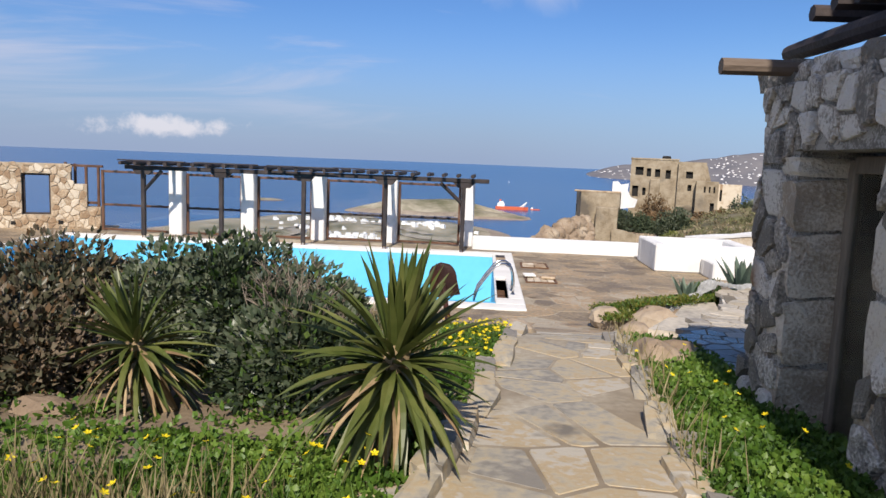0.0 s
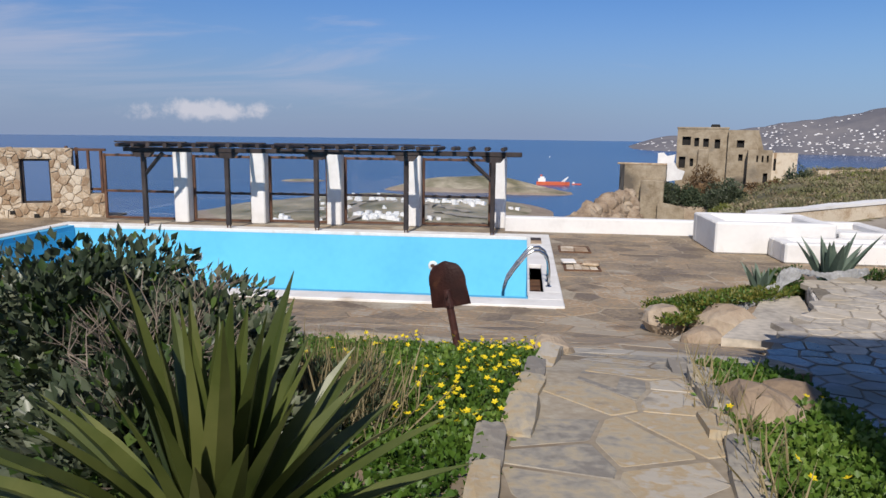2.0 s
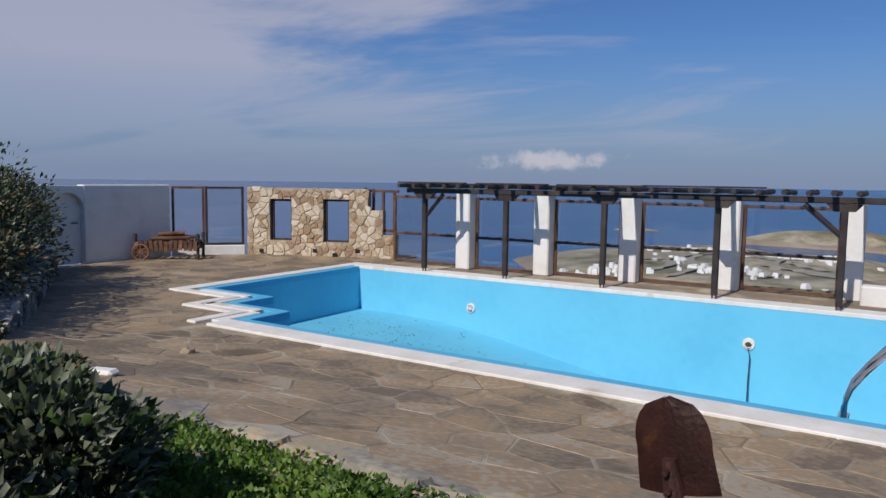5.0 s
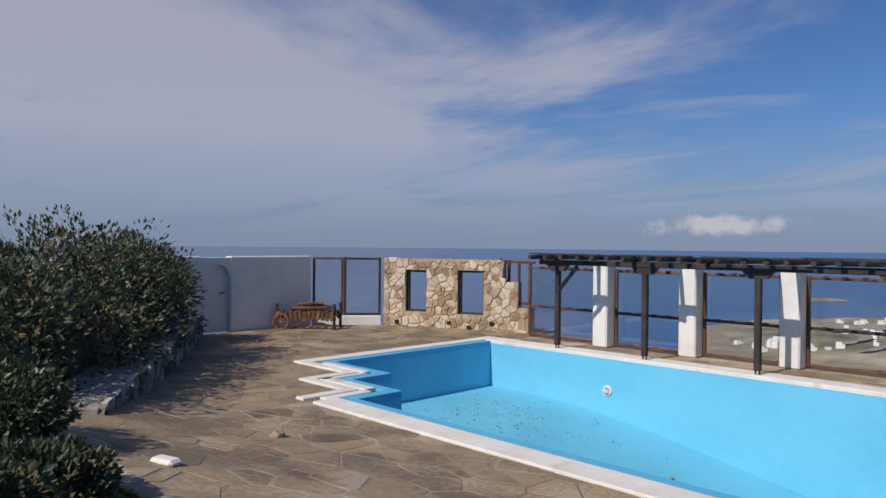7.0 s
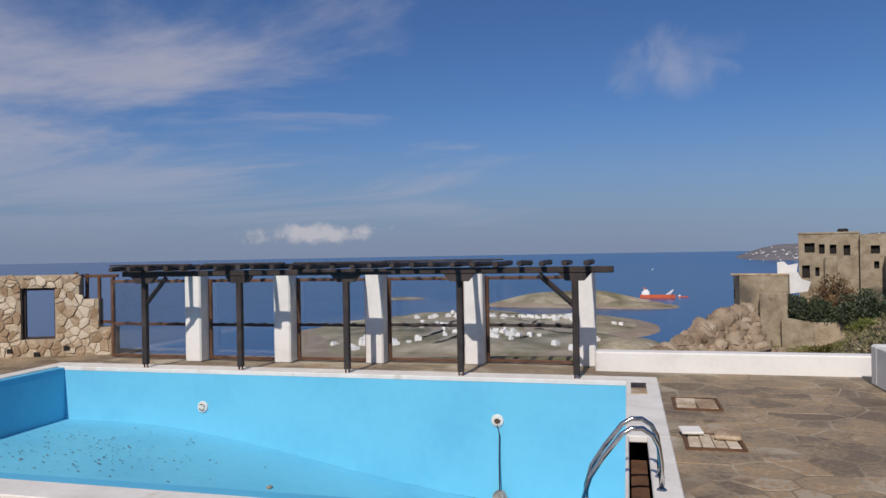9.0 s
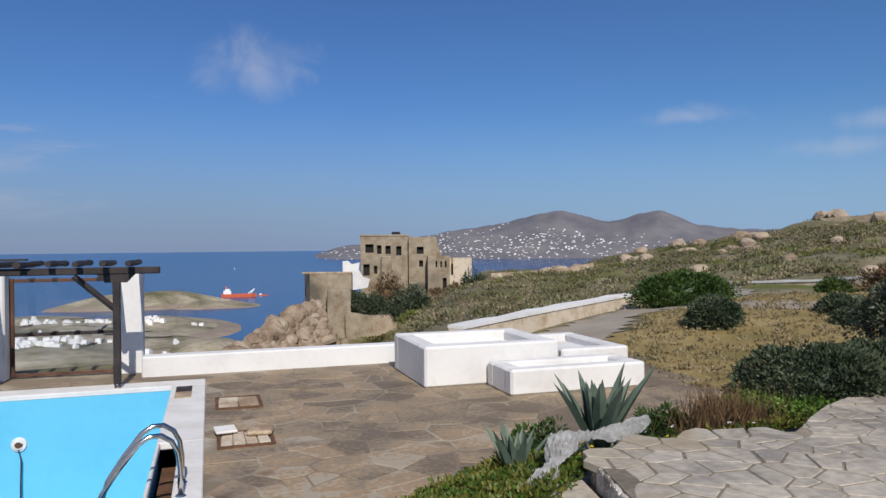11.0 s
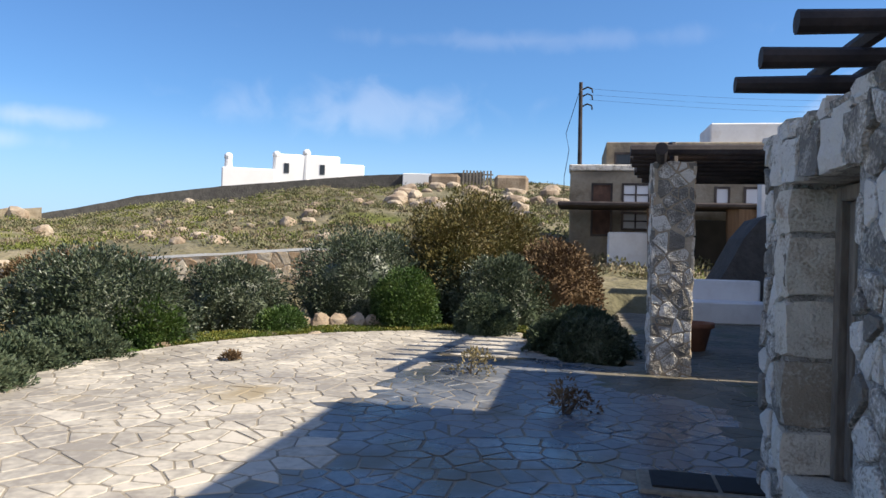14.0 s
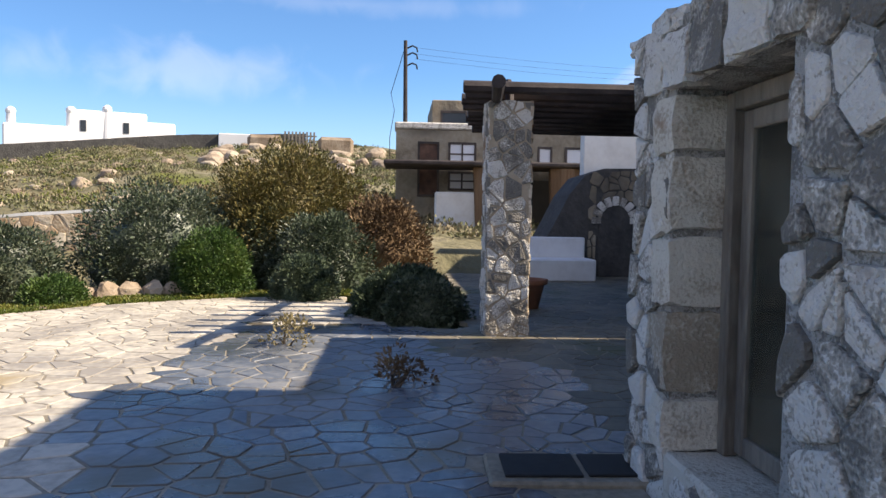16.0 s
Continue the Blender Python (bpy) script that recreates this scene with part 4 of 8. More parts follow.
def build_pergola():
    p = thing("pergola", "dark-stained low timber pergola along the pool edge", "pergola", -3.5, 21.4, 0.035)
    inv = p.matrix_basis.inverted()

    def add(name, bm, mat=M["wood_dark"]):
        o = part(name, bm, mat, p)
        o.matrix_parent_inverse = inv
        return o

    for x in POST_X:
        bm = boxes((x - 0.055, 21.34, 0.10, x + 0.055, 21.45, 1.80), bevel=0.012)
        add("post", bm)
        for dx in (-0.035, 0.035):
            add("post_foot", boxes((x + dx - 0.012, 21.38, 0.03, x + dx + 0.012, 21.41, 0.12)), M["rust"])
        bm = bmesh.new()
        prism(bm, [(-0.28, 0.0), (-0.16, -0.13), (0.16, -0.13), (0.28, 0.0)], -0.06, 0.06)
        bmesh.ops.transform(bm, matrix=pose(x, 21.395, 1.86, 90), verts=bm.verts)
        add("corbel", bm)
    for a, b in ((POST_X[0], 0.5), (POST_X[-1], -0.62)):
        bm = bmesh.new()
        tube(bm, (a, 21.395, 1.28), (a + b, 21.395, 1.84), 0.05, 0.05, 4)
        add("brace", bm)
    for k, (xa, xb) in enumerate(((-8.35, -3.6), (-3.6, 1.38))):
        bm = bmesh.new()
        box(bm, xa, 21.33, 1.863, xb - 0.004, 21.46, 1.975, bevel=0.015)
        add("long_beam", bm)
    n = 25
    for i in range(n):
        x = -8.25 + 9.2 * i / (n - 1)
        tilt = rnd.uniform(-0.03, 0.03)
        bm = bmesh.new()
        log(bm, (x + tilt, 20.95 + rnd.uniform(-0.1, 0.1), 2.03 + rnd.uniform(0, 0.02)), (x - tilt, 22.55, 2.03), 0.05, 8, 4, 0.1)
        add("rafter", bm)
    # a few loose planks lying over the rafters
    for x0, x1, y, z in ((-8.4, -6.6, 21.1, 2.10), (-6.4, -4.7, 21.25, 2.10), (-4.4, -2.6, 21.05, 2.10), (-2.7, -0.5, 21.2, 2.11)):
        bm = bmesh.new()
        box(bm, x0, y - 0.06, z - 0.012, x1, y + 0.06, z + 0.018, bevel=0.006)
        add("loose_plank", bm)


build_pergola()

PIL = [(-7.42, 22.55), (-5.40, 22.68), (-3.42, 22.82), (-1.38, 22.95), (0.80, 23.02)]


def build_screen():
    """White pillars with timber-framed glass wind screens between them."""
    for x, y in PIL:
        bm = boxes((x - 0.19, y - 0.19, 0.0, x + 0.19, y + 0.19, 1.93), bevel=0.03)
        o = tagged(part("pillar", bm, M["white"]), "square white-rendered pillar beside the glass screen", "pillar", "screen pillars", "structure")
    spans = [((-9.75, 22.75), (-7.61, 22.72))] + [((a[0] + 0.19, a[1] + 0.16), (b[0] - 0.19, b[1] + 0.02)) for a, b in zip(PIL, PIL[1:])]
    for k, (a, b) in enumerate(spans):
        w = thing("wind_screen", "brown timber-framed glass wind screen between pillars", "glass screen", a[0], a[1], 0, math.degrees(math.atan2(b[1] - a[1], b[0] - a[0])), "wind screens")
        L = math.hypot(b[0] - a[0], b[1] - a[1])
        t = 0.03
        for x in (0.0, L - 0.07):
            part("stile", boxes((x, -t, 0.03, x + 0.07, t, 1.76), bevel=0.006), M["wood_brown"], w)
        for z in (0.03, 0.74, 1.69):
            part("rail", boxes((0.073, -t, z, L - 0.073, t, z + 0.06), bevel=0.006), M["wood_brown"] if z != 0.74 or k == 0 else M["wood_dark"], w)
        for z0, z1 in ((0.09, 0.74), (0.80, 1.69)):
            g = part("pane", boxes((0.073, -0.004, z0, L - 0.073, 0.004, z1)), M["glass_tinted"], w)
            g.visible_shadow = False
        for i in range(1, 5):
            for z in (1.75, 0.80):
                part("clip", boxes((L * i / 5 - 0.04, -0.05, z - 0.035, L * i / 5 + 0.04, 0.05, z + 0.012)), M["wood_dark"], w)
    # the stepped frame that closes on the ruined wall
    w = thing("wind_screen", "brown timber frame stepping down against the ruined stone wall", "glass screen", -11.15, 23.22, 0, 4, "wind screens")
    for x, z0 in ((0.02, 1.25), (0.30, 1.25), (0.62, 0.70), (0.98, 0.03)):
        part("stile", boxes((x, -0.03, z0, x + 0.07, 0.03, 1.93 - 0.12 * x), bevel=0.006), M["wood_brown"], w)
    for x0, x1, z in ((0.0, 1.15, 1.80), (0.09, 0.30, 1.28), (0.69, 0.98, 0.72)):
        part("rail", boxes((x0, -0.034, z, x1, 0.034, z + 0.07), bevel=0.006), M["wood_brown"], w)


build_screen()


# ---------- ruined stone wall with two window openings ----------
def build_ruin_wall():
    a, b = Vector((-13.97, 21.55)), Vector((-10.06, 23.25))
    L = (b - a).length
    ang = math.degrees(math.atan2(b.y - a.y, b.x - a.x))
    w = tagged(new("wall_ruin"), "low rubble wall of warm tan stone with two framed openings", "wall", kind="structure")
    w.matrix_basis = pose(a.x, a.y, 0, 0, 0, ang)
    tops = lambda u: 1.88 if u < L * 0.815 else (1.30 if u < L * 0.915 else 0.64)
    ops = [(0.66, 1.30, 0.42, 1.57), (2.21, 2.95, 0.40, 1.59)]
    d = 0.36

    def seg(u0, u1, z0, z1):
        part("core", boxes((u0, 0.004, z0, u1, d, z1)), M["mortar_tan"], w)

    us = [0, 0.66, 1.30, 2.21, 2.95, L * 0.815, L * 0.915, L]
    for u0, u1 in zip(us, us[1:]):
        top = tops((u0 + u1) / 2)
        o = [q for q in ops if q[0] <= u0 and q[1] >= u1]
        if o:
            seg(u0, u1, 0, o[0][2])
            seg(u0, u1, o[0][3], top)
        else:
            seg(u0, u1, 0, top)
    rubble(w, "tan", (a.x, a.y, 0), ang, L, 1.88, ops, size=0.20, squash=0.82, gap=0.018, depth=0.05, proud=0.028, seed=4, tops=tops)
    for u0, u1, z0, z1 in ops:
        f = new("window_frame")
        f.parent = w
        for nm, dims in (("frame_side", (u0 + 0.004, 0.1, z0 + 0.004, u0 + 0.07, 0.2, z1 - 0.004)), ("frame_side", (u1 - 0.05, 0.1, z0 + 0.004, u1 - 0.004, 0.2, z1 - 0.004)), ("frame_top", (u0 + 0.07, 0.1, z1 - 0.06, u1 - 0.05, 0.2, z1 - 0.004)), ("frame_sill", (u0 + 0.07, 0.1, z0 + 0.004, u1 - 0.05, 0.2, z0 + 0.05))):
            part(nm, boxes(dims), M["wood_dark"], f)
    for u, z in ((0.42, 0.12), (1.98, 0.16), (2.55, 0.06), (3.2, 0.18)):
        # black plates on the face, drawn as the shade of small holes
        ob = part("niche", boxes((u - 0.06, -0.045, z - 0.05, u + 0.06, 0.02, z + 0.05)), M["black"], w)


build_ruin_wall()


# ---------- white boundary wall with an arched door, glass panels ----------
def build_white_wall():
    a, b = Vector((-15.27, 19.99)), Vector((-15.30, 13.4))
    ang = math.degrees(math.atan2(b.y - a.y, b.x - a.x))
    L = (b - a).length
    w = tagged(new("wall_west"), "white rendered boundary wall with an arched doorway", "wall", kind="structure")
    w.matrix_basis = pose(a.x, a.y, 0, 0, 0, ang)
    # u runs away from the glass panels; the door stands 1.75 to 2.75 m along; the room side is -y... after turning, +y faces the deck
    d0, d1, hz = 2.44, 3.24, 1.34
    ys = (-0.30, 0.0)
    for dims in ((0, ys[0], -0.3, d0, ys[1], 1.93), (d1, ys[0], -0.3, L, ys[1], 1.93)):
        part("wall_part", boxes(dims, bevel=0.02), M["white"], w)
    bm = bmesh.new()
    r = (d1 - d0) / 2
    arch = [(d0 + r - r * math.cos(math.pi * i / 14), hz + r * math.sin(math.pi * i / 14)) for i in range(15)]
    poly = arch + [(d1, 1.90), (d0, 1.90)]
    prism(bm, poly[::-1], 0, 0.28)
    bmesh.ops.transform(bm, matrix=pose(0, -0.01, 0, 90), verts=bm.verts)
    part("arch", bm, M["white"], w)
    dr = new("door_west")
    dr.parent = w
    bm = bmesh.new()
    poly = [(d0, 0.0), (d1, 0.0)] + [(d0 + r + r * math.cos(math.pi * i / 14), hz + r * math.sin(math.pi * i / 14)) for i in range(15)]
    prism(bm, poly, 0.17, 0.24)
    bmesh.ops.transform(bm, matrix=pose(0, 0, 0, 90), verts=bm.verts)
    part("leaf", bm, M["white"], dr, "white-painted boarded door")
    part("handle", boxes((d0 + 0.10, -0.168, 0.98, d0 + 0.24, -0.12, 1.01)), M["iron"], dr)
    # low wall and glass panels between the white wall and the ruined wall
    c = Vector((-14.02, 21.5))
    ang2 = math.degrees(math.atan2(c.y - a.y, c.x - a.x))
    L2 = (c - a).length
    w2 = tagged(new("wall_low"), "low white plinth wall under the glass panels", "wall", kind="structure")
    w2.matrix_basis = pose(a.x, a.y, 0, 0, 0, ang2)
    part("plinth", boxes((0.02, 0, -0.2, L2, 0.25, 0.26), bevel=0.02), M["white"], w2)
    s = thing("wind_screen", "tall dark-framed glass panels on a low white wall", "glass screen", a.x, a.y, 0, ang2, "wind screens")
    for u in (0.03, 0.82, 0.90, L2 - 0.09):
        part("stile", boxes((u, 0.08, 0.265, u + 0.07, 0.16, 1.90), bevel=0.006), M["wood_brown"] if u < 0.85 else M["wood_dark"], s)
    for u0, u1 in ((0.103, 0.817), (0.973, L2 - 0.093)):
        for z in (0.268, 1.83):
            part("rail", boxes((u0, 0.085, z, u1, 0.155, z + 0.06)), M["wood_dark"] if u0 > 0.5 else M["wood_brown"], s)
        g = part("pane", boxes((u0, 0.117, 0.33, u1, 0.123, 1.83)), M["glass_tinted"], s)
        g.visible_shadow = False


build_white_wall()


def build_cart():
    t = thing("timber_cart", "weathered brown wooden cart with short staves and spoked wheels", "cart", -14.72, 19.55, 0, 40)
    for y in (-0.36, 0.36):
        bm = bmesh.new(); log(bm, (-0.82, y, 0.36), (0.82, y, 0.34), 0.05); part("side_rail", bm, M["wood_dark"], t)
        for i in range(13):
            x = -0.74 + i * 0.122
            m = pose(x, y * 1.12, 0.36 + rnd.uniform(-0.03, 0.03), rnd.uniform(-12, 12), rnd.uniform(-7, 7), rnd.uniform(-6, 6))
            part("stave", boxes((-0.05, -0.022, -0.13, 0.05, 0.022, 0.12), bevel=0.008, m=m), M["wood_brown"] if i % 3 else M["wood_rust"], t)
    for i in range(8):
        bm = bmesh.new(); log(bm, (-0.72 + i * 0.2, -0.40, 0.43), (-0.70 + i * 0.2, 0.40, 0.44), 0.04, 7, 4); part("slat", bm, M["wood_brown"] if i % 2 else M["wood_grey"], t)
    for x in (-0.78, 0.78):
        for y in (-0.34, 0.34):
            bm = bmesh.new(); log(bm, (x, y, 0.0), (x, y, 0.58), 0.042, 7, 4); tube(bm, (x, y, 0.58), (x, y, 0.68), 0.06, 0.045, 8); part("post", bm, M["wood_dark"], t)
    for x0, x1, y, z in ((-0.45, 0.5, -0.1, 0.53), (-0.2, 0.62, 0.16, 0.54), (-0.3, 0.35, 0.03, 0.64)):
        bm = bmesh.new(); log(bm, (x0, y, z), (x1, y + 0.12, z + 0.02), 0.055); part("loose_timber", bm, M["wood_rust"] if z > 0.6 else M["wood_brown"], t)
    for x in (-0.62,):
        for y in (-0.48, 0.48):
            bm = bmesh.new()
            bend_tube(bm, [(x + 0.2 * math.cos(radians(a)), y, 0.21 + 0.2 * math.sin(radians(a))) for a in range(0, 361, 20)], 0.022, 6)
            wheel = part("wheel", bm, M["wood_rust"], t, "small spoked wheel")
            for a in range(0, 360, 45):
                c, q = 0.19 * math.cos(radians(a)), 0.19 * math.sin(radians(a))
                bm = bmesh.new()
                tube(bm, (x, y, 0.21), (x + c, y, 0.21 + q), 0.014, 0.012, 5)
                part("spoke", bm, M["wood_rust"], wheel)


build_cart()

# ---------- low white parapet and stepped white masonry seats ----------
wl = tagged(new("wall_parapet"), "low white-painted parapet at the edge of the deck", "wall", kind="structure")
part("parapet", boxes((0.99, 22.45, -0.25, 9.0, 22.8, 0.36), bevel=0.025), M["white"], wl)


def hollow_box(name, label, x0, y0, x1, y1, h, wall, inner=None, rot=0):
    t = thing(name, label, "masonry seat", x0, y0, 0, rot, "white masonry boxes")
    w, d = x1 - x0, y1 - y0
    part("front", boxes((0, 0, 0, w, wall, h), bevel=0.035), M["white"], t)
    part("back", boxes((0, d - wall, 0, w, d, h), bevel=0.035), M["white"], t)
    part("side", boxes((0.003, wall - 0.03, 0, wall, d - wall + 0.03, h - 0.003), bevel=0.03), M["white"], t)
    part("side", boxes((w - wall, wall - 0.03, 0, w - 0.003, d - wall + 0.03, h - 0.003), bevel=0.03), M["white"], t)
    part("bed", boxes((wall - 0.02, wall - 0.02, 0, w - wall + 0.02, d - wall + 0.02, h * 0.72)), M["white"], t)


hollow_box("masonry_bench", "large white-rendered hollow masonry box on the deck", 5.38, 19.75, 7.75, 21.75, 0.66, 0.30)
hollow_box("masonry_bench", "lower white-rendered masonry box beside the larger one", 6.42, 18.72, 8.75, 19.7, 0.40, 0.26)
hollow_box("masonry_bench", "lower white-rendered masonry box behind the larger one", 7.80, 19.75, 9.1, 21.9, 0.50, 0.26)


# ---------- the stone house ----------
HX, HY, HTOP = 3.10, 7.47, 3.02


def wall_cells(parent, mat, along, u0, u1, z0, z1, t0, t1, ops):
    """Wall core with openings; along x when along == 'x'."""
    us = sorted({u0, u1, *[q for o in ops for q in o[:2]]})
    for a, b in zip(us, us[1:]):
        o = [q for q in ops if q[0] <= a and q[1] >= b]
        spans = [(z0, z1)] if not o else [(z0, o[0][2]), (o[0][3], z1)]
        for s0, s1 in spans:
            if s1 - s0 > 0.01:
                d = (a, t0, s0, b, t1, s1) if along == "x" else (t0, a, s0, t1, b, s1)
                part("core", boxes(d), mat, parent)


def build_house():
    north = tagged(new("wall_north"), "rubble stone house wall with a framed glass door", "wall", kind="structure")
    n_op = [(4.25, 5.36, 0.62, 2.74), (6.20, 7.28, 0.86, 2.70)]
    wall_cells(north, M["mortar"], "x", HX + 0.03, 7.86, 0.2, HTOP, HY - 0.42, HY - 0.004, n_op)
    ops = [(7.88 - b, 7.88 - a, c - 0.5, d - 0.5) for a, b, c, d in n_op]
    rubble(north, "grey", (7.88, HY - 0.0, 0.5), 180, 7.88 - HX, HTOP - 0.5, ops, size=0.215, squash=0.9, gap=0.032, depth=0.05, proud=0.03, seed=9, limit=300)
    # jamb stones lining the opening
    for x, s in ((7.28, 1),):
        z = 0.86
        while z < 2.66:
            h = min(rnd.uniform(0.26, 0.46), 2.68 - z)
            ob = new("jamb_stone", rnd.choice(BLOCKS["jamb"]))
            ob.parent = north
            ob.matrix_basis = pose(x + s * 0.09, HY - 0.13, z + h / 2, rnd.uniform(-2, 2), 0, rnd.uniform(-2, 2)) @ Matrix.Diagonal((0.24, 0.34, h - 0.015, 1))
            z += h
    u = 6.02
    while u < 7.45:
        w = rnd.uniform(0.22, 0.42)
        ob = new("lintel_stone", rnd.choice(BLOCKS["grey"]))
        ob.parent = north
        ob.matrix_basis = pose(u + w / 2, HY - 0.13, 2.845, 0, rnd.uniform(-4, 4), 0) @ Matrix.Diagonal((w - 0.015, 0.36, 0.28, 1))
        u += w
    part("threshold", boxes((6.20, HY - 0.42, 0.5, 7.28, HY + 0.02, 0.865), bevel=0.02), M["stone_jamb"], north)

    def glass_door(name, label, xa, xb, za, zb, y0):
        door = tagged(new(name), label, "door", kind="structure")
        y1 = y0 + 0.08
        for x0, x1 in ((xa + 0.01, xa + 0.10), (xb - 0.10, xb - 0.01)):
            part("door_frame", boxes((x0, y0, za + 0.006, x1, y1, zb - 0.02), bevel=0.008), M["wood_grey"], door)
        part("door_frame", boxes((xa + 0.10, y0, zb - 0.11, xb - 0.10, y1, zb - 0.02), bevel=0.008), M["wood_grey"], door)
        for x0, x1 in ((xa + 0.105, xa + 0.19), (xb - 0.19, xb - 0.105)):
            part("door_stile", boxes((x0, y0 - 0.02, za + 0.03, x1, y0 + 0.03, zb - 0.115), bevel=0.008), M["wood_grey"], door)
        for z0, z1 in ((za + 0.03, za + 0.13), (zb - 0.21, zb - 0.115)):
            part("door_rail", boxes((xa + 0.19, y0 - 0.018, z0, xb - 0.19, y0 + 0.028, z1), bevel=0.008), M["wood_grey"], door)
        g = part("pane", boxes((xa + 0.19, y0, za + 0.13, xb - 0.19, y0 + 0.006, zb - 0.21)), M["glass_dust_reflection"], door)
        g.visible_shadow = False

    glass_door("door_north", "grey weathered timber glass door in a stone reveal", 6.20, 7.28, 0.86, 2.70, HY - 0.33)
    glass_door("door_north_second", "second grey timber glass door set near the wall face", 4.25, 5.36, 0.62, 2.74, HY - 0.17)

    west = tagged(new("wall_west_house"), "rubble stone house wall beside the garden path", "wall", kind="structure")
    w_op = [(5.93, 6.90, 0.9, 2.60)]
    wall_cells(west, M["mortar"], "y", -2.5, HY - 0.006, 0.2, HTOP, HX + 0.004, HX + 0.42, w_op)
    # the face looks west: u runs towards the south
    ops = [(HY - b, HY - a, c - 0.7, d - 0.7) for a, b, c, d in w_op]
    rubble(west, "grey", (HX, HY, 0.7), 270, 4.6, HTOP - 0.7, ops, size=0.21, squash=0.86, gap=0.032, depth=0.05, proud=0.045, seed=21, limit=300)
    for y, s in ((5.93, -1), (6.90, 1)):
        z = 0.9
        while z < 2.55:
            h = min(rnd.uniform(0.26, 0.5), 2.57 - z)
            ob = new("jamb_stone", rnd.choice(BLOCKS["jamb"]))
            ob.parent = west
            ob.matrix_basis = pose(HX + 0.16, y + s * 0.09, z + h / 2, 0, rnd.uniform(-2, 2), rnd.uniform(-2, 2)) @ Matrix.Diagonal((0.36, 0.24, h - 0.015, 1))
            z += h
    d2 = tagged(new("door_west_house"), "weathered timber door frame in a deep stone reveal", "door", kind="structure")
    for ya, yb in ((5.94, 6.01), (6.82, 6.89)):
        part("door_frame", boxes((HX + 0.28, ya, 0.75, HX + 0.36, yb, 2.56), bevel=0.008), M["wood_grey"], d2)
    part("door_frame", boxes((HX + 0.28, 6.01, 2.48, HX + 0.36, 6.82, 2.58), bevel=0.008), M["wood_grey"], d2)
    g = part("pane", boxes((HX + 0.31, 6.01, 0.75, HX + 0.318, 6.82, 2.48)), M["glass_dust_reflection"], d2)
    g.visible_shadow = False
    # closing walls, floor and roof
    shell = tagged(new("wall_house_shell"), "plain stone walls closing the house, with unseen added shadow blocks", "wall", kind="structure")
    part("core", boxes((7.45, -2.5, 0.2, 7.86, HY - 0.42, HTOP)), M["stone_grey"], shell)
    part("core", boxes((HX + 0.05, -2.9, 0.2, 7.86, -2.5, HTOP)), M["stone_grey"], shell)
    part("inner_wall", boxes((HX + 0.42, 3.6, 0.2, 7.45, 3.9, HTOP)), M["stone_tan"], shell)
    part("inner_floor", boxes((HX + 0.42, 3.9, 0.2, 7.45, HY - 0.42, 0.64)), M["grout"], shell)
    # unseen tall blocks, added only to shade the patio, passage and west wall
    part("back_wing", boxes((HX + 0.1, -2.5, HTOP, 7.866, 4.9, 6.15), bevel=0.03), M["white"], shell)
    part("back_wing", boxes((2.74, -2.5, 0.2, HX - 0.004, 3.6, 6.3), bevel=0.03), M["white"], shell)
    part("back_wing", boxes((7.87, -2.5, 0.2, 9.35, 4.9, 6.15), bevel=0.03), M["white"], shell)
    part("back_wing", boxes((9.352, -2.5, 0.2, 12.1, 5.3, 4.4), bevel=0.03), M["white"], shell)
    part("back_wing", boxes((12.102, -2.5, 0.2, 23.2, 1.0, 6.3), bevel=0.03), M["white"], shell)
    p = thing("plant_pot", "terracotta pot standing inside behind the glass door", "plant pot", 6.98, 6.88, 0.645)
    bm = bmesh.new(); tube(bm, (0, 0, 0), (0, 0, 0.32), 0.15, 0.21, 18); tube(bm, (0, 0, 0.321), (0, 0, 0.38), 0.235, 0.235, 18); part("pot", bm, M["terracotta"], p)
    # wall-top capping stones, uneven
    for ax in ("x", "y"):
        u = HX if ax == "x" else 2.5
        end = 7.9 if ax == "x" else HY
        while u < end:
            w = rnd.uniform(0.18, 0.4)
            ob = new("cap_stone", rnd.choice(BLOCKS["grey"]))
            ob.parent = north if ax == "x" else west
            hh = rnd.uniform(0.08, 0.16)
            m = pose(u + w / 2, HY - 0.18, HTOP + hh / 2 - 0.02, 0, rnd.uniform(-5, 5), rnd.uniform(-8, 8)) if ax == "x" else pose(HX + 0.18, u + w / 2, HTOP + hh / 2 - 0.02, 0, rnd.uniform(-5, 5), 90 + rnd.uniform(-8, 8))
            ob.matrix_basis = m @ Matrix.Diagonal((w, 0.38, hh, 1))
            u += w


build_house()


def pole_beam(a, b, r, mat, label, group):
    bm = bmesh.new()
    log(bm, a, b, r, 10, 6, 0.06)
    ob = part("roof_beam", bm, mat)
    return tagged(ob, label, "beam", group)


# beams of the pole canopy on the house roof
for _i, _x in enumerate((4.7, 5.35, 6.0, 6.65, 7.3)):
    pole_beam((_x, 4.95, 3.30), (_x, HY + 0.36, 3.34), 0.058, M["wood_dark"], "dark round roof pole jutting past the stone wall", "house roof poles")
pole_beam((2.68, 7.15, 3.10), (7.6, 7.15, 3.10), 0.052, M["beam_pale"], "sun-bleached round beam lying on the wall top", "house wall beams")
pole_beam((3.42, 4.95, 3.30), (3.3, 7.70, 3.27), 0.06, M["wood_dark"], "dark round roof pole jutting past the stone wall", "house roof poles")


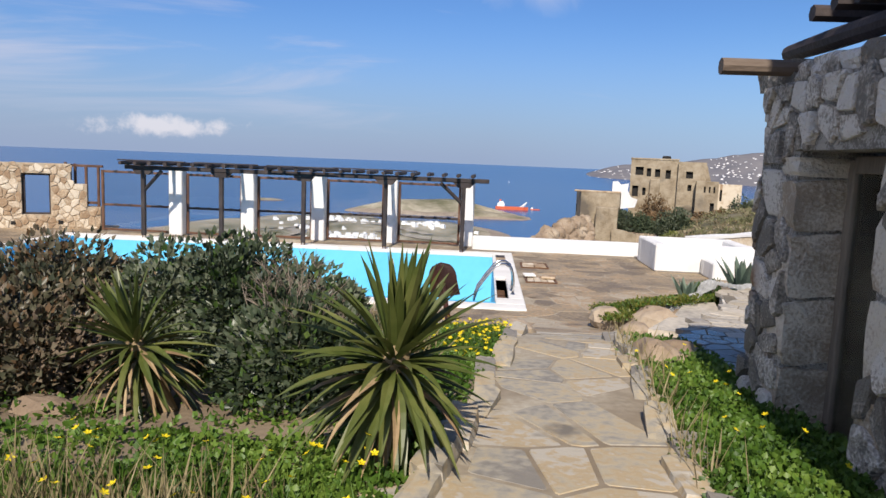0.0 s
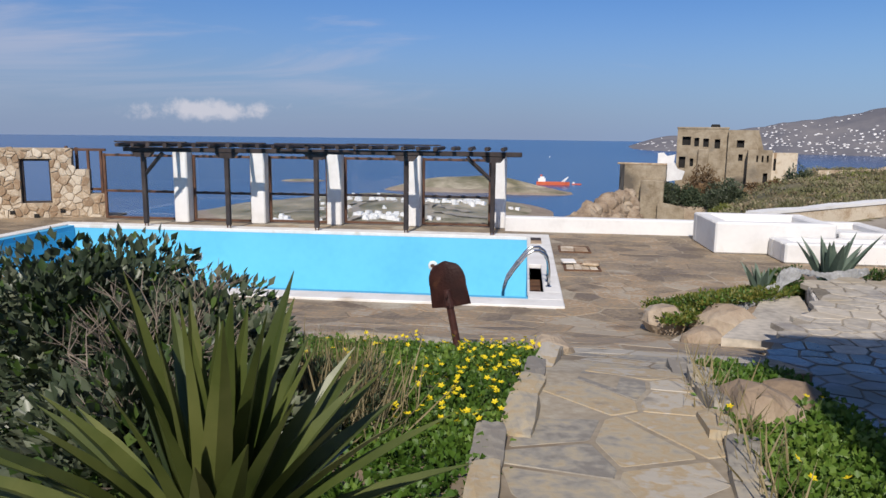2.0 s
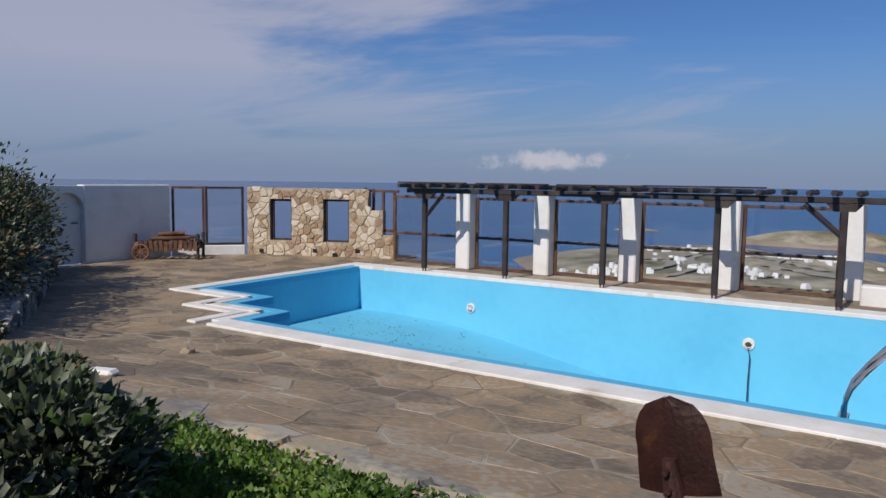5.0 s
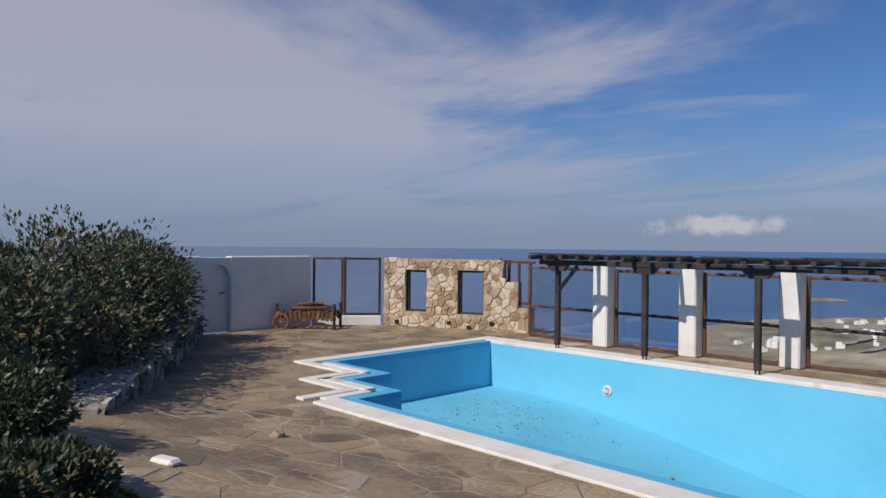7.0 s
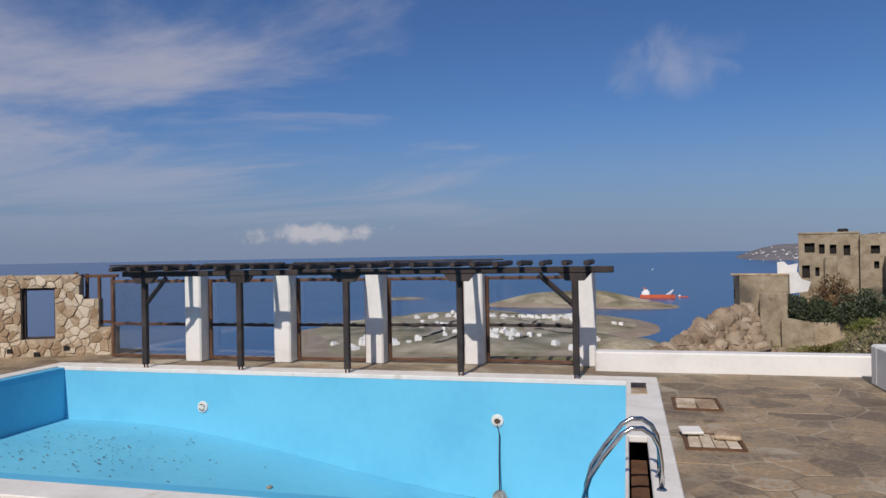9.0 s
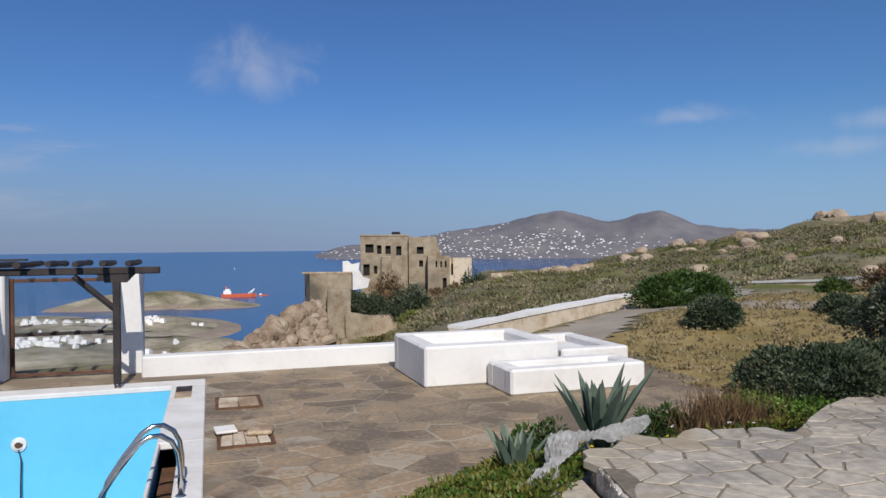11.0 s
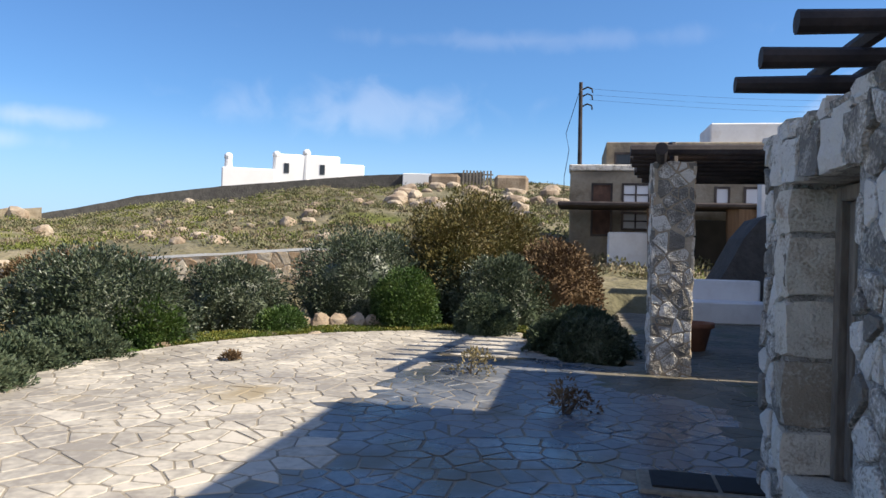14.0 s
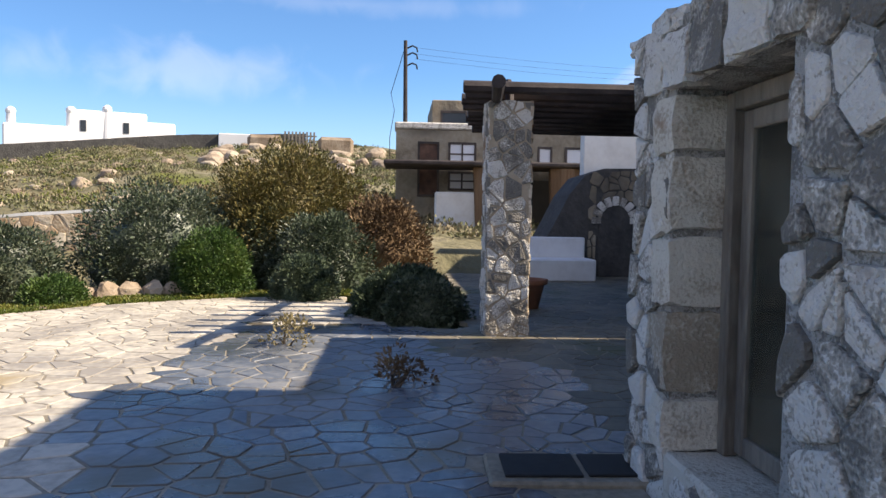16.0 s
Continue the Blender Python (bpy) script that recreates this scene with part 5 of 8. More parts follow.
def reed_roof():
    t = thing("pole_canopy", "canopy of dark poles over the house roof", "canopy", 5.4, 6.2, 3.4)
    for i in range(9):
        y = -1.2 + i * 0.285
        bm = bmesh.new()
        log(bm, (-2.15, y, 0.05 + rnd.uniform(0, 0.02)), (2.3, y + rnd.uniform(-0.05, 0.05), 0.06), 0.05, 7, 4)
        part("pole", bm, M["wood_dark"], t)


reed_roof()


def build_doormat():
    t = thing("doormat", "two black rubber doormats on a mortar pad by the door", "doormat", 7.79, 7.87, PATIO_Z, -92)
    part("pad", boxes((-0.46, -0.26, -0.03, 0.46, 0.24, 0.028), bevel=0.015), M["patio_grout"], t)
    for x0, x1, y0, y1 in ((-0.37, 0.07, -0.19, 0.18), (0.10, 0.385, -0.18, 0.18)):
        part("mat", boxes((x0, y0, 0.029, x1, y1, 0.045), bevel=0.006), M["rubber"], t)


build_doormat()


# ---------- terrace pergola with its stone pillar ----------
def build_pillar(x, y, w, top, label):
    p = tagged(new("pillar"), label, "pillar", kind="structure")
    part("core", boxes((x - w / 2 + 0.005, y - w / 2 + 0.005, 0.3, x + w / 2 - 0.005, y + w / 2 - 0.005, top), bevel=0.01), M["mortar_tan"], p)
    for ang, ox, oy in ((0, -w / 2, -w / 2), (90, w / 2, -w / 2), (180, w / 2, w / 2), (270, -w / 2, w / 2)):
        rubble(p, "grey" if ang else "tan", (x + ox, y + oy, 0.5), ang, w, top - 0.5, (), size=0.20, squash=0.62, gap=0.018, depth=0.03, proud=0.014, seed=31 + ang, limit=90)


build_pillar(12.80, 7.5, 0.54, 3.48, "square rubble stone pillar carrying the terrace pergola")


def build_terrace_pergola():
    t = thing("pergola", "canopy of dark round poles over the terrace passage", "pergola", 12.8, 7.5, 3.40)
    bm = bmesh.new(); log(bm, (-1.35, 0.30, 0.1), (3.9, -0.28, 0.1), 0.075); part("edge_beam", bm, M["wood_dark"], t)
    bm = bmesh.new(); log(bm, (-0.4, -5.6, 0.1), (4.2, -5.6, 0.1), 0.085); part("edge_beam", bm, M["wood_dark"], t)
    # added sheet over the poles that keeps sun off the passage floor
    part("reed_mat", boxes((-0.2, -7.0, 0.33, 4.3, -1.5, 0.35)), M["wood_dark"], t)
    for i in range(9):
        x = -0.30 + i * 0.52
        bm = bmesh.new()
        log(bm, (x, -7.0, 0.24 + rnd.uniform(-0.02, 0.02)), (x, 0.56 - 0.12 * x + rnd.uniform(-0.05, 0.05), 0.24 + rnd.uniform(-0.01, 0.01)), 0.08, 8, 5, 0.08)
        part("pole", bm, M["wood_dark"], t)
    bm = bmesh.new(); log(bm, (-0.12, 0.0, 0.08), (-0.1, 0.02, 0.36), 0.055, 8, 4); part("post_stub", bm, M["wood_dark"], t)


build_terrace_pergola()


def build_oven_corner():
    b = thing("masonry_bench", "white-rendered bench with a raised back against the stone wall", "masonry seat", 21.3, 5.2, PATIO_Z, 0)
    part("seat", boxes((-0.9, -1.0, 0, 0.0, 1.15, 0.52), bevel=0.03), M["white"], b)
    part("back", boxes((0.0, -0.95, 0, 0.35, 1.1, 1.02), bevel=0.03), M["white"], b)
    o = thing("stone_oven", "sloping dark rubble masonry with an arched recess coloured as shade", "oven", 22.3, 3.4, PATIO_Z)
    bm = bmesh.new()
    prof = [(1.9, 0.6), (1.5, 1.3), (1.1, 2.1), (0.7, 2.6), (0.2, 2.78), (-4.4, 2.85), (-4.4, 0.0), (1.9, 0.0)]
    prism(bm, prof, -0.3, 1.6)
    bmesh.ops.transform(bm, matrix=Matrix(((0, 0, 1, 0), (1, 0, 0, 0), (0, 1, 0, 0), (0, 0, 0, 1))), verts=bm.verts)
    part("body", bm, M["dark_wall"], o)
    rubble(o, "ruin", (22.3 - 0.31, 3.4 + 0.6, PATIO_Z), 270, 3.0, 2.7, [(0.2, 1.25, 0.0, 1.95)], size=0.3, gap=0.025, depth=0.1, proud=0.02, seed=77, limit=110)
    for i in range(9):
        a = math.pi * i / 8
        bl = new("arch_stone", BLOCKS["grey"][i % 8]); bl.parent = o
        bl.matrix_basis = pose(-0.31, -0.1 + 0.5 * math.cos(a), 1.45 + 0.5 * math.sin(a), math.degrees(a) - 90) @ Matrix.Diagonal((0.12, 0.16, 0.24, 1))
    bm = bmesh.new()
    poly = [(-0.52, 0.0), (0.32, 0.0)] + [(-0.1 + 0.42 * math.cos(math.pi * i / 10), 1.45 + 0.42 * math.sin(math.pi * i / 10)) for i in range(11)]
    prism(bm, poly, -0.02, 0.02)
    bmesh.ops.transform(bm, matrix=Matrix(((0, 0, 1, -0.315), (1, 0, 0, 0), (0, 1, 0, 0), (0, 0, 0, 1))), verts=bm.verts)
    # thin dark plate under the arch, its colour serving as the recess's shade
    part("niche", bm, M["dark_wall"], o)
    w = tagged(new("wall_white_upper"), "white rendered wall above the stone oven", "wall", kind="structure")
    part("wall_part", boxes((23.4, -3.5, 0.3, 23.8, 3.8, 4.6), bevel=0.03), M["white"], w)
    p = thing("plant_pot", "large terracotta pot beside the stone pillar", "plant pot", 15.4, 6.75, PATIO_Z)
    bm = bmesh.new()
    prof = [(0.20, 0.0), (0.29, 0.38), (0.34, 0.40), (0.35, 0.48), (0.30, 0.48), (0.27, 0.40)]
    n = 20
    loops = [[bm.verts.new((r * math.cos(2 * math.pi * k / n), r * math.sin(2 * math.pi * k / n), z)) for k in range(n)] for r, z in prof]
    for l0, l1 in zip(loops, loops[1:]):
        for k in range(n):
            bm.faces.new((l0[k], l0[(k + 1) % n], l1[(k + 1) % n], l1[k]))
    bm.faces.new(loops[0][::-1])
    part("pot", bm, M["terracotta"], p, smooth=True)
    bm = bmesh.new()
    bmesh.ops.create_cone(bm, cap_ends=True, segments=20, radius1=0.275, radius2=0.275, depth=0.02, matrix=pose(0, 0, 0.40))
    part("earth", bm, M["soil"], p)


build_oven_corner()


# ---------- neighbouring unfinished stone house with reed columns ----------
def build_neighbour():
    h = thing("house", "grey stone house with dark window openings and a timber canopy", "house", 31, 4.0, 0.6)
    part("wall", boxes((0, -9.0, -1, 6, 5.0, 4.75), bevel=0.03), M["ruin"], h)
    part("upper_wall", boxes((1.2, -9.0, 4.75, 6, 3.6, 6.05), bevel=0.03), M["ruin"], h)
    part("parapet", boxes((-0.08, -9.05, 4.75, 1.2, 5.05, 5.0), bevel=0.04), M["stone_grey"], h)
    part("roof_block", boxes((2.4, -4.2, 6.05, 5, -0.6, 7.0), bevel=0.05), M["white"], h)

    def window(y0, y1, z0, z1, mat, bars=True, x=0.0):
        w = new("window"); w.parent = h
        part("pane", boxes((x - 0.02, y0, z0, x + 0.03, y1, z1)), mat, w)
        part("frame", boxes((x - 0.07, y0 - 0.08, z0 - 0.08, x - 0.005, y0, z1 + 0.08), (x - 0.07, y1, z0 - 0.08, x - 0.005, y1 + 0.08, z1 + 0.08), (x - 0.07, y0, z1, x - 0.005, y1, z1 + 0.08), (x - 0.07, y0, z0 - 0.08, x - 0.005, y1, z0)), M["wood_dark"], w)
        if bars:
            ym, zm = (y0 + y1) / 2, (z0 + z1) / 2
            part("bar", boxes((x - 0.06, ym - 0.03, z0, x - 0.024, ym + 0.03, z1), (x - 0.058, y0, zm - 0.025, x - 0.026, y1, zm + 0.025)), M["wood_dark"], w)

    window(3.45, 4.1, 2.3, 4.2, M["wood_brown"], False)
    window(2.05, 2.95, 3.48, 4.2, M["white_far"])
    window(2.05, 2.95, 2.55, 3.1, M["white_far"])
    window(-0.85, -0.45, 3.45, 4.1, M["white_far"], False)
    window(-2.2, -1.5, 3.0, 4.1, M["white_far"], False)
    window(2.1, 3.2, 5.15, 5.55, M["window_dark"], False, 1.2)
    part("canopy_beam", boxes((-2.6, -7.0, 3.22, -0.2, 5.4, 3.40), bevel=0.05), M["wood_dark"], h)
    # black sheet on the wall in place of the shade under the canopy
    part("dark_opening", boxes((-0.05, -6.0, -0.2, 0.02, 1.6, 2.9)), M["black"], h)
    part("low_wall", boxes((-2.0, 1.9, -0.5, -1.6, 3.6, 2.35), bevel=0.05), M["white"], h)
    for y in (1.75, -0.95, -4.3):
        bm = bmesh.new()
        n = 16
        loops = [[bm.verts.new((-2.0 + (r + 0.03 * (k % 2)) * math.cos(2 * math.pi * k / n), y + (r + 0.03 * (k % 2)) * math.sin(2 * math.pi * k / n), z)) for k in range(n)] for r, z in ((0.50, -0.6), (0.44, 1.2), (0.52, 3.2))]
        for l0, l1 in zip(loops, loops[1:]):
            for k in range(n):
                bm.faces.new((l0[k], l0[(k + 1) % n], l1[(k + 1) % n], l1[k]))
        part("reed_column", bm, M["reed"], h)


build_neighbour()


def build_pole():
    x, y = 46.0, 8.5
    z0 = 3.0
    p = thing("utility_pole", "tall dark wooden utility pole with wires", "utility pole", x, y, z0)
    bm = bmesh.new(); tube(bm, (0, 0, -2), (-0.15, 0.1, 9.2), 0.17, 0.11, 10); part("pole", bm, M["wood_dark"], p)
    for z in (8.8, 8.4, 7.8):
        bm = bmesh.new(); bend_tube(bm, [(0, 0, z), (0, -0.3, z + 0.15), (0, -0.55, z + 0.05), (0, -0.6, z - 0.2)], 0.05, 6); part("bracket", bm, M["black"], p)
    for k, z in enumerate((8.85, 8.5, 8.2)):
        bm = bmesh.new(); bend_tube(bm, [(0, -0.4 - 2.2 * i, z - 0.9 * math.sin(math.pi * i / 14)) for i in range(15)], 0.006, 4); part("wire", bm, M["black"], p)
    bm = bmesh.new(); bend_tube(bm, [(0, 0.2, 8.6), (0, 0.9, 6.2), (0, 0.7, 5.2), (0, 0.95, 3.6), (0, 0.9, 1.0)], 0.018, 4); part("stay_cable", bm, M["black"], p)


build_pole()


# ---------- the far shore, village and ship ----------
def place(heading, r, z=0.0):
    a = radians(heading)
    return (2 + r * math.sin(a), 9 + r * math.cos(a), z)


def mound(name, label, heading, r, rx, ry, h, seed, category="island"):
    cx, cy, _ = place(heading, r)
    ang = -radians(heading)
    rings, n = 12, 72
    verts, faces = [], []
    for k in range(rings + 1):
        s = k / rings
        for i in range(n):
            a = 2 * math.pi * i / n
            w = 1 + 0.28 * noise.noise(Vector((math.cos(a) * 1.6, math.sin(a) * 1.6, seed))) + 0.10 * noise.noise(Vector((math.cos(a) * 5, math.sin(a) * 5, seed)))
            u, v = s * rx * w * math.cos(a), s * ry * w * math.sin(a)
            x, y = cx + u * math.cos(ang) - v * math.sin(ang), cy + u * math.sin(ang) + v * math.cos(ang)
            prof = (1 - s ** 2.2) if s < 0.93 else 0.12 * (1 - s) / 0.07
            z = SEA - 1.5 + (h + 1.5) * prof * (0.75 + 0.5 * noise.noise(Vector((x * 0.012, y * 0.012, seed)))) + (1.5 if s < 0.97 else 0)
            verts.append((x, y, z))
    for k in range(rings):
        for i in range(n):
            a, b = k * n + i, k * n + (i + 1) % n
            faces.append((a, a + n, b + n, b) if k else (a, a + n, b + n, b))
    me = bpy.data.meshes.new(name)
    me.from_pydata(verts, [], faces)
    me.materials.append(M["island"])
    me.materials.append(M["shore"])
    for p in me.polygons:
        p.material_index = 1 if p.index >= (rings - 2) * n else 0
    me.update()
    return tagged(link_mesh(name, me, None), label, category, kind="structure")


spit = mound("ground_spit", "low village headland with tracks above the sea", -11.5, 695, 165, 215, 15, 2.3, "headland")
mound("ground_headland", "scrubby headland across the bay", -4.5, 1030, 130, 62, 17, 5.1, "headland")
mound("ground_point", "rocky point of the headland", 0.6, 985, 62, 40, 8, 7.7, "headland")
mound("ground_islet", "small rocky islet in the bay", -17.6, 1190, 34, 16, 4, 9.1, "islet")
mound("ground_cove", "pale rocky cove below the deck", -0.4, 560, 36, 45, 11, 3.4, "headland")


def house_mesh(seed):
    q = random.Random(seed)
    bm = bmesh.new()
    w, d, h = q.uniform(3.5, 8.5), q.uniform(3.5, 6), q.uniform(2.0, 3.2)
    box(bm, -w / 2, -d / 2, -3, w / 2, d / 2, h)
    if q.random() < 0.6:
        box(bm, -w / 2 + 0.5, -d / 2 + 0.4, h, q.uniform(0, w / 3), d / 2 - 0.4, h + 1.8)
    me = bpy.data.meshes.new("house")
    bm.to_mesh(me)
    bm.free()
    me.materials.append(M["white_far"])
    return me


HOUSES = [house_mesh(i) for i in range(7)]


def drop_to(ob, x, y):
    """Height of a mound's surface nearest to x, y."""
    best, z = 1e9, SEA
    for v in ob.data.vertices:
        d = (v.co.x - x) ** 2 + (v.co.y - y) ** 2
        if d < best:
            best, z = d, v.co.z
    return z


def build_village():
    spots = [(-11.2, 595, 15, 14, 50), (-19.3, 560, 15, 10, 28), (-10.6, 745, 26, 8, 26), (-4.6, 715, 24, 7, 26), (-15, 760, 22, 10, 10), (-2.2, 560, 18, 10, 7), (-9.5, 680, 60, 40, 8)]
    for h, r, sx, sy, n in spots:
        for _ in range(n):
            x, y, _z = place(h, r)
            x, y = x + rnd.gauss(0, sx), y + rnd.gauss(0, sy)
            z = drop_to(spit, x, y)
            if z < SEA + 2:
                continue
            ob = new("village_house", rnd.choice(HOUSES))
            ob.matrix_basis = pose(x, y, z, 0, 0, rnd.uniform(0, 90)) @ Matrix.Diagonal((0.72, 0.72, 0.8, 1))
            tagged(ob, "small flat-roofed white cubic house on the headland", "house", "village houses")
    for h0, r0, h1, r1 in ((-19, 600, -8, 790), (-15, 540, -12, 700), (-12, 700, -4, 660), (-9.5, 560, -6, 690), (-8.5, 640, -2.5, 610), (-16.5, 560, -14, 680)):
        v, f = [], []
        for i in range(30):
            s = i / 29
            x, y, _z = place(h0 + (h1 - h0) * s + 0.8 * math.sin(s * 6), r0 + (r1 - r0) * s)
            z = drop_to(spit, x, y) + 0.9
            v += [(x - 3.5, y - 3, z), (x + 3.5, y + 4, z + 0.4)]
        f = [(2 * i, 2 * i + 1, 2 * i + 3, 2 * i + 2) for i in range(29)]
        tagged(raw("road", v, f, M["dust"]), "pale dirt track crossing the headland", "track", kind="structure")


build_village()


def build_ship(h, r, s, rz, name, label):
    x, y, _ = place(h, r)
    t = thing(name, label, "ship", x, y, SEA, rz)
    bm = bmesh.new()
    poly = [(-27, -4.5), (20, -4.5), (28, 0), (20, 4.5), (-27, 4.5)]
    prism(bm, [(a * s, b * s) for a, b in poly], -1, 5.2 * s)
    part("hull", bm, M["ship_red"], t)
    part("deckhouse", boxes((-24 * s, -4 * s, 5.2 * s, -12 * s, 4 * s, 10.5 * s), (-21 * s, -3 * s, 10.5 * s, -14 * s, 3 * s, 13.5 * s)), M["white_far"], t)
    if s > 0.8:
        part("funnel", boxes((-20, -1.2, 13.5, -17, 1.2, 16)), M["ship_red"], t)
        for yy in (-3, 3):
            bm = bmesh.new(); tube(bm, (14, yy, 5), (24, yy, 12.5), 0.8, 0.8, 6); tube(bm, (18, yy, 5), (24, yy, 12.5), 0.6, 0.6, 6)
            part("gantry", bm, M["white_far"], t)


build_ship(2.15, 1160, 0.95, -4, "work_ship", "red-hulled work ship with a white deckhouse at sea")
build_ship(4.0, 1180, 0.28, 0, "tug_boat", "small red tug boat on the sea")
build_ship(1.9, 2600, 0.35, 70, "sail_boat", "tiny white boat far out at sea")


# ---------- far mountain with its white towns ----------
def mountain_height(h):
    g = lambda c, w, a: a * math.exp(-((h - c) / w) ** 2)
    return -78 + 80 * smooth(5.5, 11, h) * (1 - smooth(48, 62, h)) + g(22, 7, 95) + g(27.2, 3.2, 78) + g(34.4, 2.6, 98) + g(30, 6, 55) + g(40, 7, 70) + 8 * noise.noise(Vector((h * 0.9, 0, 0))) + 4 * noise.noise(Vector((h * 2.7, 5, 0)))


def build_mountain():
    verts, faces = [], []
    nh, nr = 200, 16
    for k in range(nr):
        s = k / (nr - 1)
        for i in range(nh):
            h = 5 + 58 * i / (nh - 1)
            r = 3250 + 700 * s
            z = -80 + (mountain_height(h) + 80) * (smooth(0, 1, s) ** 0.8) * (1 + 0.12 * (1 - s) * noise.noise(Vector((h * 1.2, s * 6, 2))))
            verts.append(place(h, r, z))
    for k in range(nr - 1):
        for i in range(nh - 1):
            a = k * nh + i
            faces.append((a, a + 1, a + nh + 1, a + nh))
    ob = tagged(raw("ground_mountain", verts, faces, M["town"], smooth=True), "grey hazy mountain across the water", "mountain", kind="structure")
    bm = bmesh.new()
    for _ in range(560):
        c = rnd.choice(((11, 3, 0.40, 0.2), (19, 3.5, 0.50, 0.2), (24, 4, 0.28, 0.08), (30, 6, 0.22, 0.07), (39, 4, 0.30, 0.08), (14, 4, 0.45, 0.25), (27, 3, 0.42, 0.05)))
        h, s = rnd.gauss(c[0], c[1]), min(0.85, max(0.05, rnd.gauss(c[2], c[3])))
        if h < 6.5 or h > 47:
            continue
        z = -80 + (mountain_height(h) + 80) * (smooth(0, 1, s) ** 0.8)
        x, y, _ = place(h, 3250 + 700 * s)
        w = rnd.uniform(2, 6)
        box(bm, x - w, y - 5, z - 6, x + w, y + 5, z + rnd.uniform(0.4, 2.6))
    tagged(part("town_houses", bm, M["white_far"]), "white houses scattered over the far mountain", "houses", kind="stuff")


build_mountain()


# ---------- the ruin on the headland ----------
def build_ruin():
    t = thing("ruin", "roofless stone mansion ruin with dark window holes", "ruin", 18.8, 69.9, -4.52, -14.6)

    def block(nm, x0, y0, z0, x1, y1, z1, holes=(), mat=M["ruin"]):
        """A wall block whose front is pierced by real recesses."""
        us = sorted({x0, x1, *[q for wx, wz, ww, wh in holes for q in (wx - ww / 2, wx + ww / 2)]})
        part(nm, boxes((x0, y0 + 0.5, z0, x1, y1, z1)), mat, t)
        for a, b in zip(us, us[1:]):
            zs = sorted((wz, wz + wh) for wx, wz, ww, wh in holes if wx - ww / 2 <= a + 1e-6 and wx + ww / 2 >= b - 1e-6)
            z = z0
            for h0, h1 in zs + [(z1, z1)]:
                if h0 - z > 0.01:
                    part("wall_piece", boxes((a, y0, z, b, y0 + 0.498, h0)), mat, t)
                z = h1
        for wx, wz, ww, wh in holes:
            # black panel in each recess, painted as the shade inside
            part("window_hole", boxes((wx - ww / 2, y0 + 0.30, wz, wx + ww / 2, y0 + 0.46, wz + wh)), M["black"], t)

    block("main_block", -4.2, 0, -3.5, 0.0, 4, 7.6, [(-3.42, 6.2, 0.72, 0.75), (-2.57, 6.1, 0.40, 0.75), (-1.80, 6.08, 0.46, 0.72), (-0.86, 5.95, 0.46, 0.8), (-3.70, 4.2, 0.55, 1.0), (-2.90, 4.35, 0.30, 0.7), (-2.05, 4.35, 0.30, 0.5)])
    block("side_block", 0.003, -0.5, -3.5, 2.4, 3.5, 7.55, [(1.0, 6.07, 0.60, 0.62), (1.07, 4.95, 0.34, 0.55)])
    part("buttress", boxes((-2.4, -0.45, -3.5, -1.5, -0.003, 5.9), bevel=0.08), M["ruin"], t)
    bm = bmesh.new()
    prism(bm, [(2.403, -1.0), (3.0, -1.0), (2.95, 5.6), (2.7, 6.4), (2.55, 7.0), (2.403, 7.4)], 0.0, 2.2)
    bmesh.ops.transform(bm, matrix=pose(0, 2.0, 0, 90), verts=bm.verts)
    part("broken_wall", bm, M["ruin"], t)
    block("east_wing", 1.62, -1.6, -3.5, 3.5, -0.503, 5.9, [(2.35, 4.9, 0.15, 0.55), (2.76, 4.9, 0.15, 0.55), (3.15, 4.9, 0.15, 0.55), (3.05, 2.9, 0.35, 1.1)])
    block("east_wall", 3.503, -0.9, -3.5, 5.45, -0.1, 5.7, [(3.75, 4.2, 0.2, 1.0)], M["stone_tan"])
    part("roof_tank", boxes((-1.5, 1.2, 7.62, -0.72, 1.9, 8.05), bevel=0.1), M["black"], t)
    part("parapet", boxes((-4.25, -0.05, 7.603, 0.05, 0.25, 7.78), bevel=0.04), M["ruin"], t)
    part("terrace", boxes((-4.7, -4.1, -3.5, 3.0, -1.62, 1.15), bevel=0.15), M["rock"], t)
    part("terrace", boxes((3.003, -5.0, -3.5, 9.5, -0.95, 2.15), bevel=0.2), M["rock"], t)
    lo = thing("ruin", "lower stone annex of the ruin on the cliff edge", "ruin", 18.8, 69.9, -4.52, -14.6)
    bm = bmesh.new()
    prism(bm, [(-8.95, -0.8), (-8.25, -3.0), (-4.8, -3.0), (-4.8, 0.0), (-8.95, 0.0)], -3.5, 4.5)
    part("wall", bm, M["ruin"], lo)
    part("wall", boxes((-8.9, -2.9, 4.503, -4.75, -2.6, 4.66), bevel=0.03), M["stone_tan"], lo)
    part("wall", boxes((-6.72, -4.2, -3.5, -4.8, -3.003, 3.25), bevel=0.06), M["ruin"], lo)
    part("wall", boxes((-8.26, -4.1, -3.5, -7.68, -3.003, 1.62), (-7.18, -4.1, -3.5, -6.95, -3.003, 1.62), (-7.68, -4.1, 1.22, -7.18, -3.003, 1.62)), M["stone_grey"], lo)
    part("door_grille", boxes((-7.68, -3.75, -0.2, -7.18, -3.7, 1.22)), M["wood_dark"], lo)
    # black plate painted as the shade of a window hole
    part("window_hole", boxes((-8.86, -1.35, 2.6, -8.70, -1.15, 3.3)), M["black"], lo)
    bm = bmesh.new()
    prism(bm, [(-5.2, -2.5), (-3.05, -2.5), (-3.05, 1.05), (-4.0, 1.3), (-5.2, 1.5)], 0.0, 0.4)
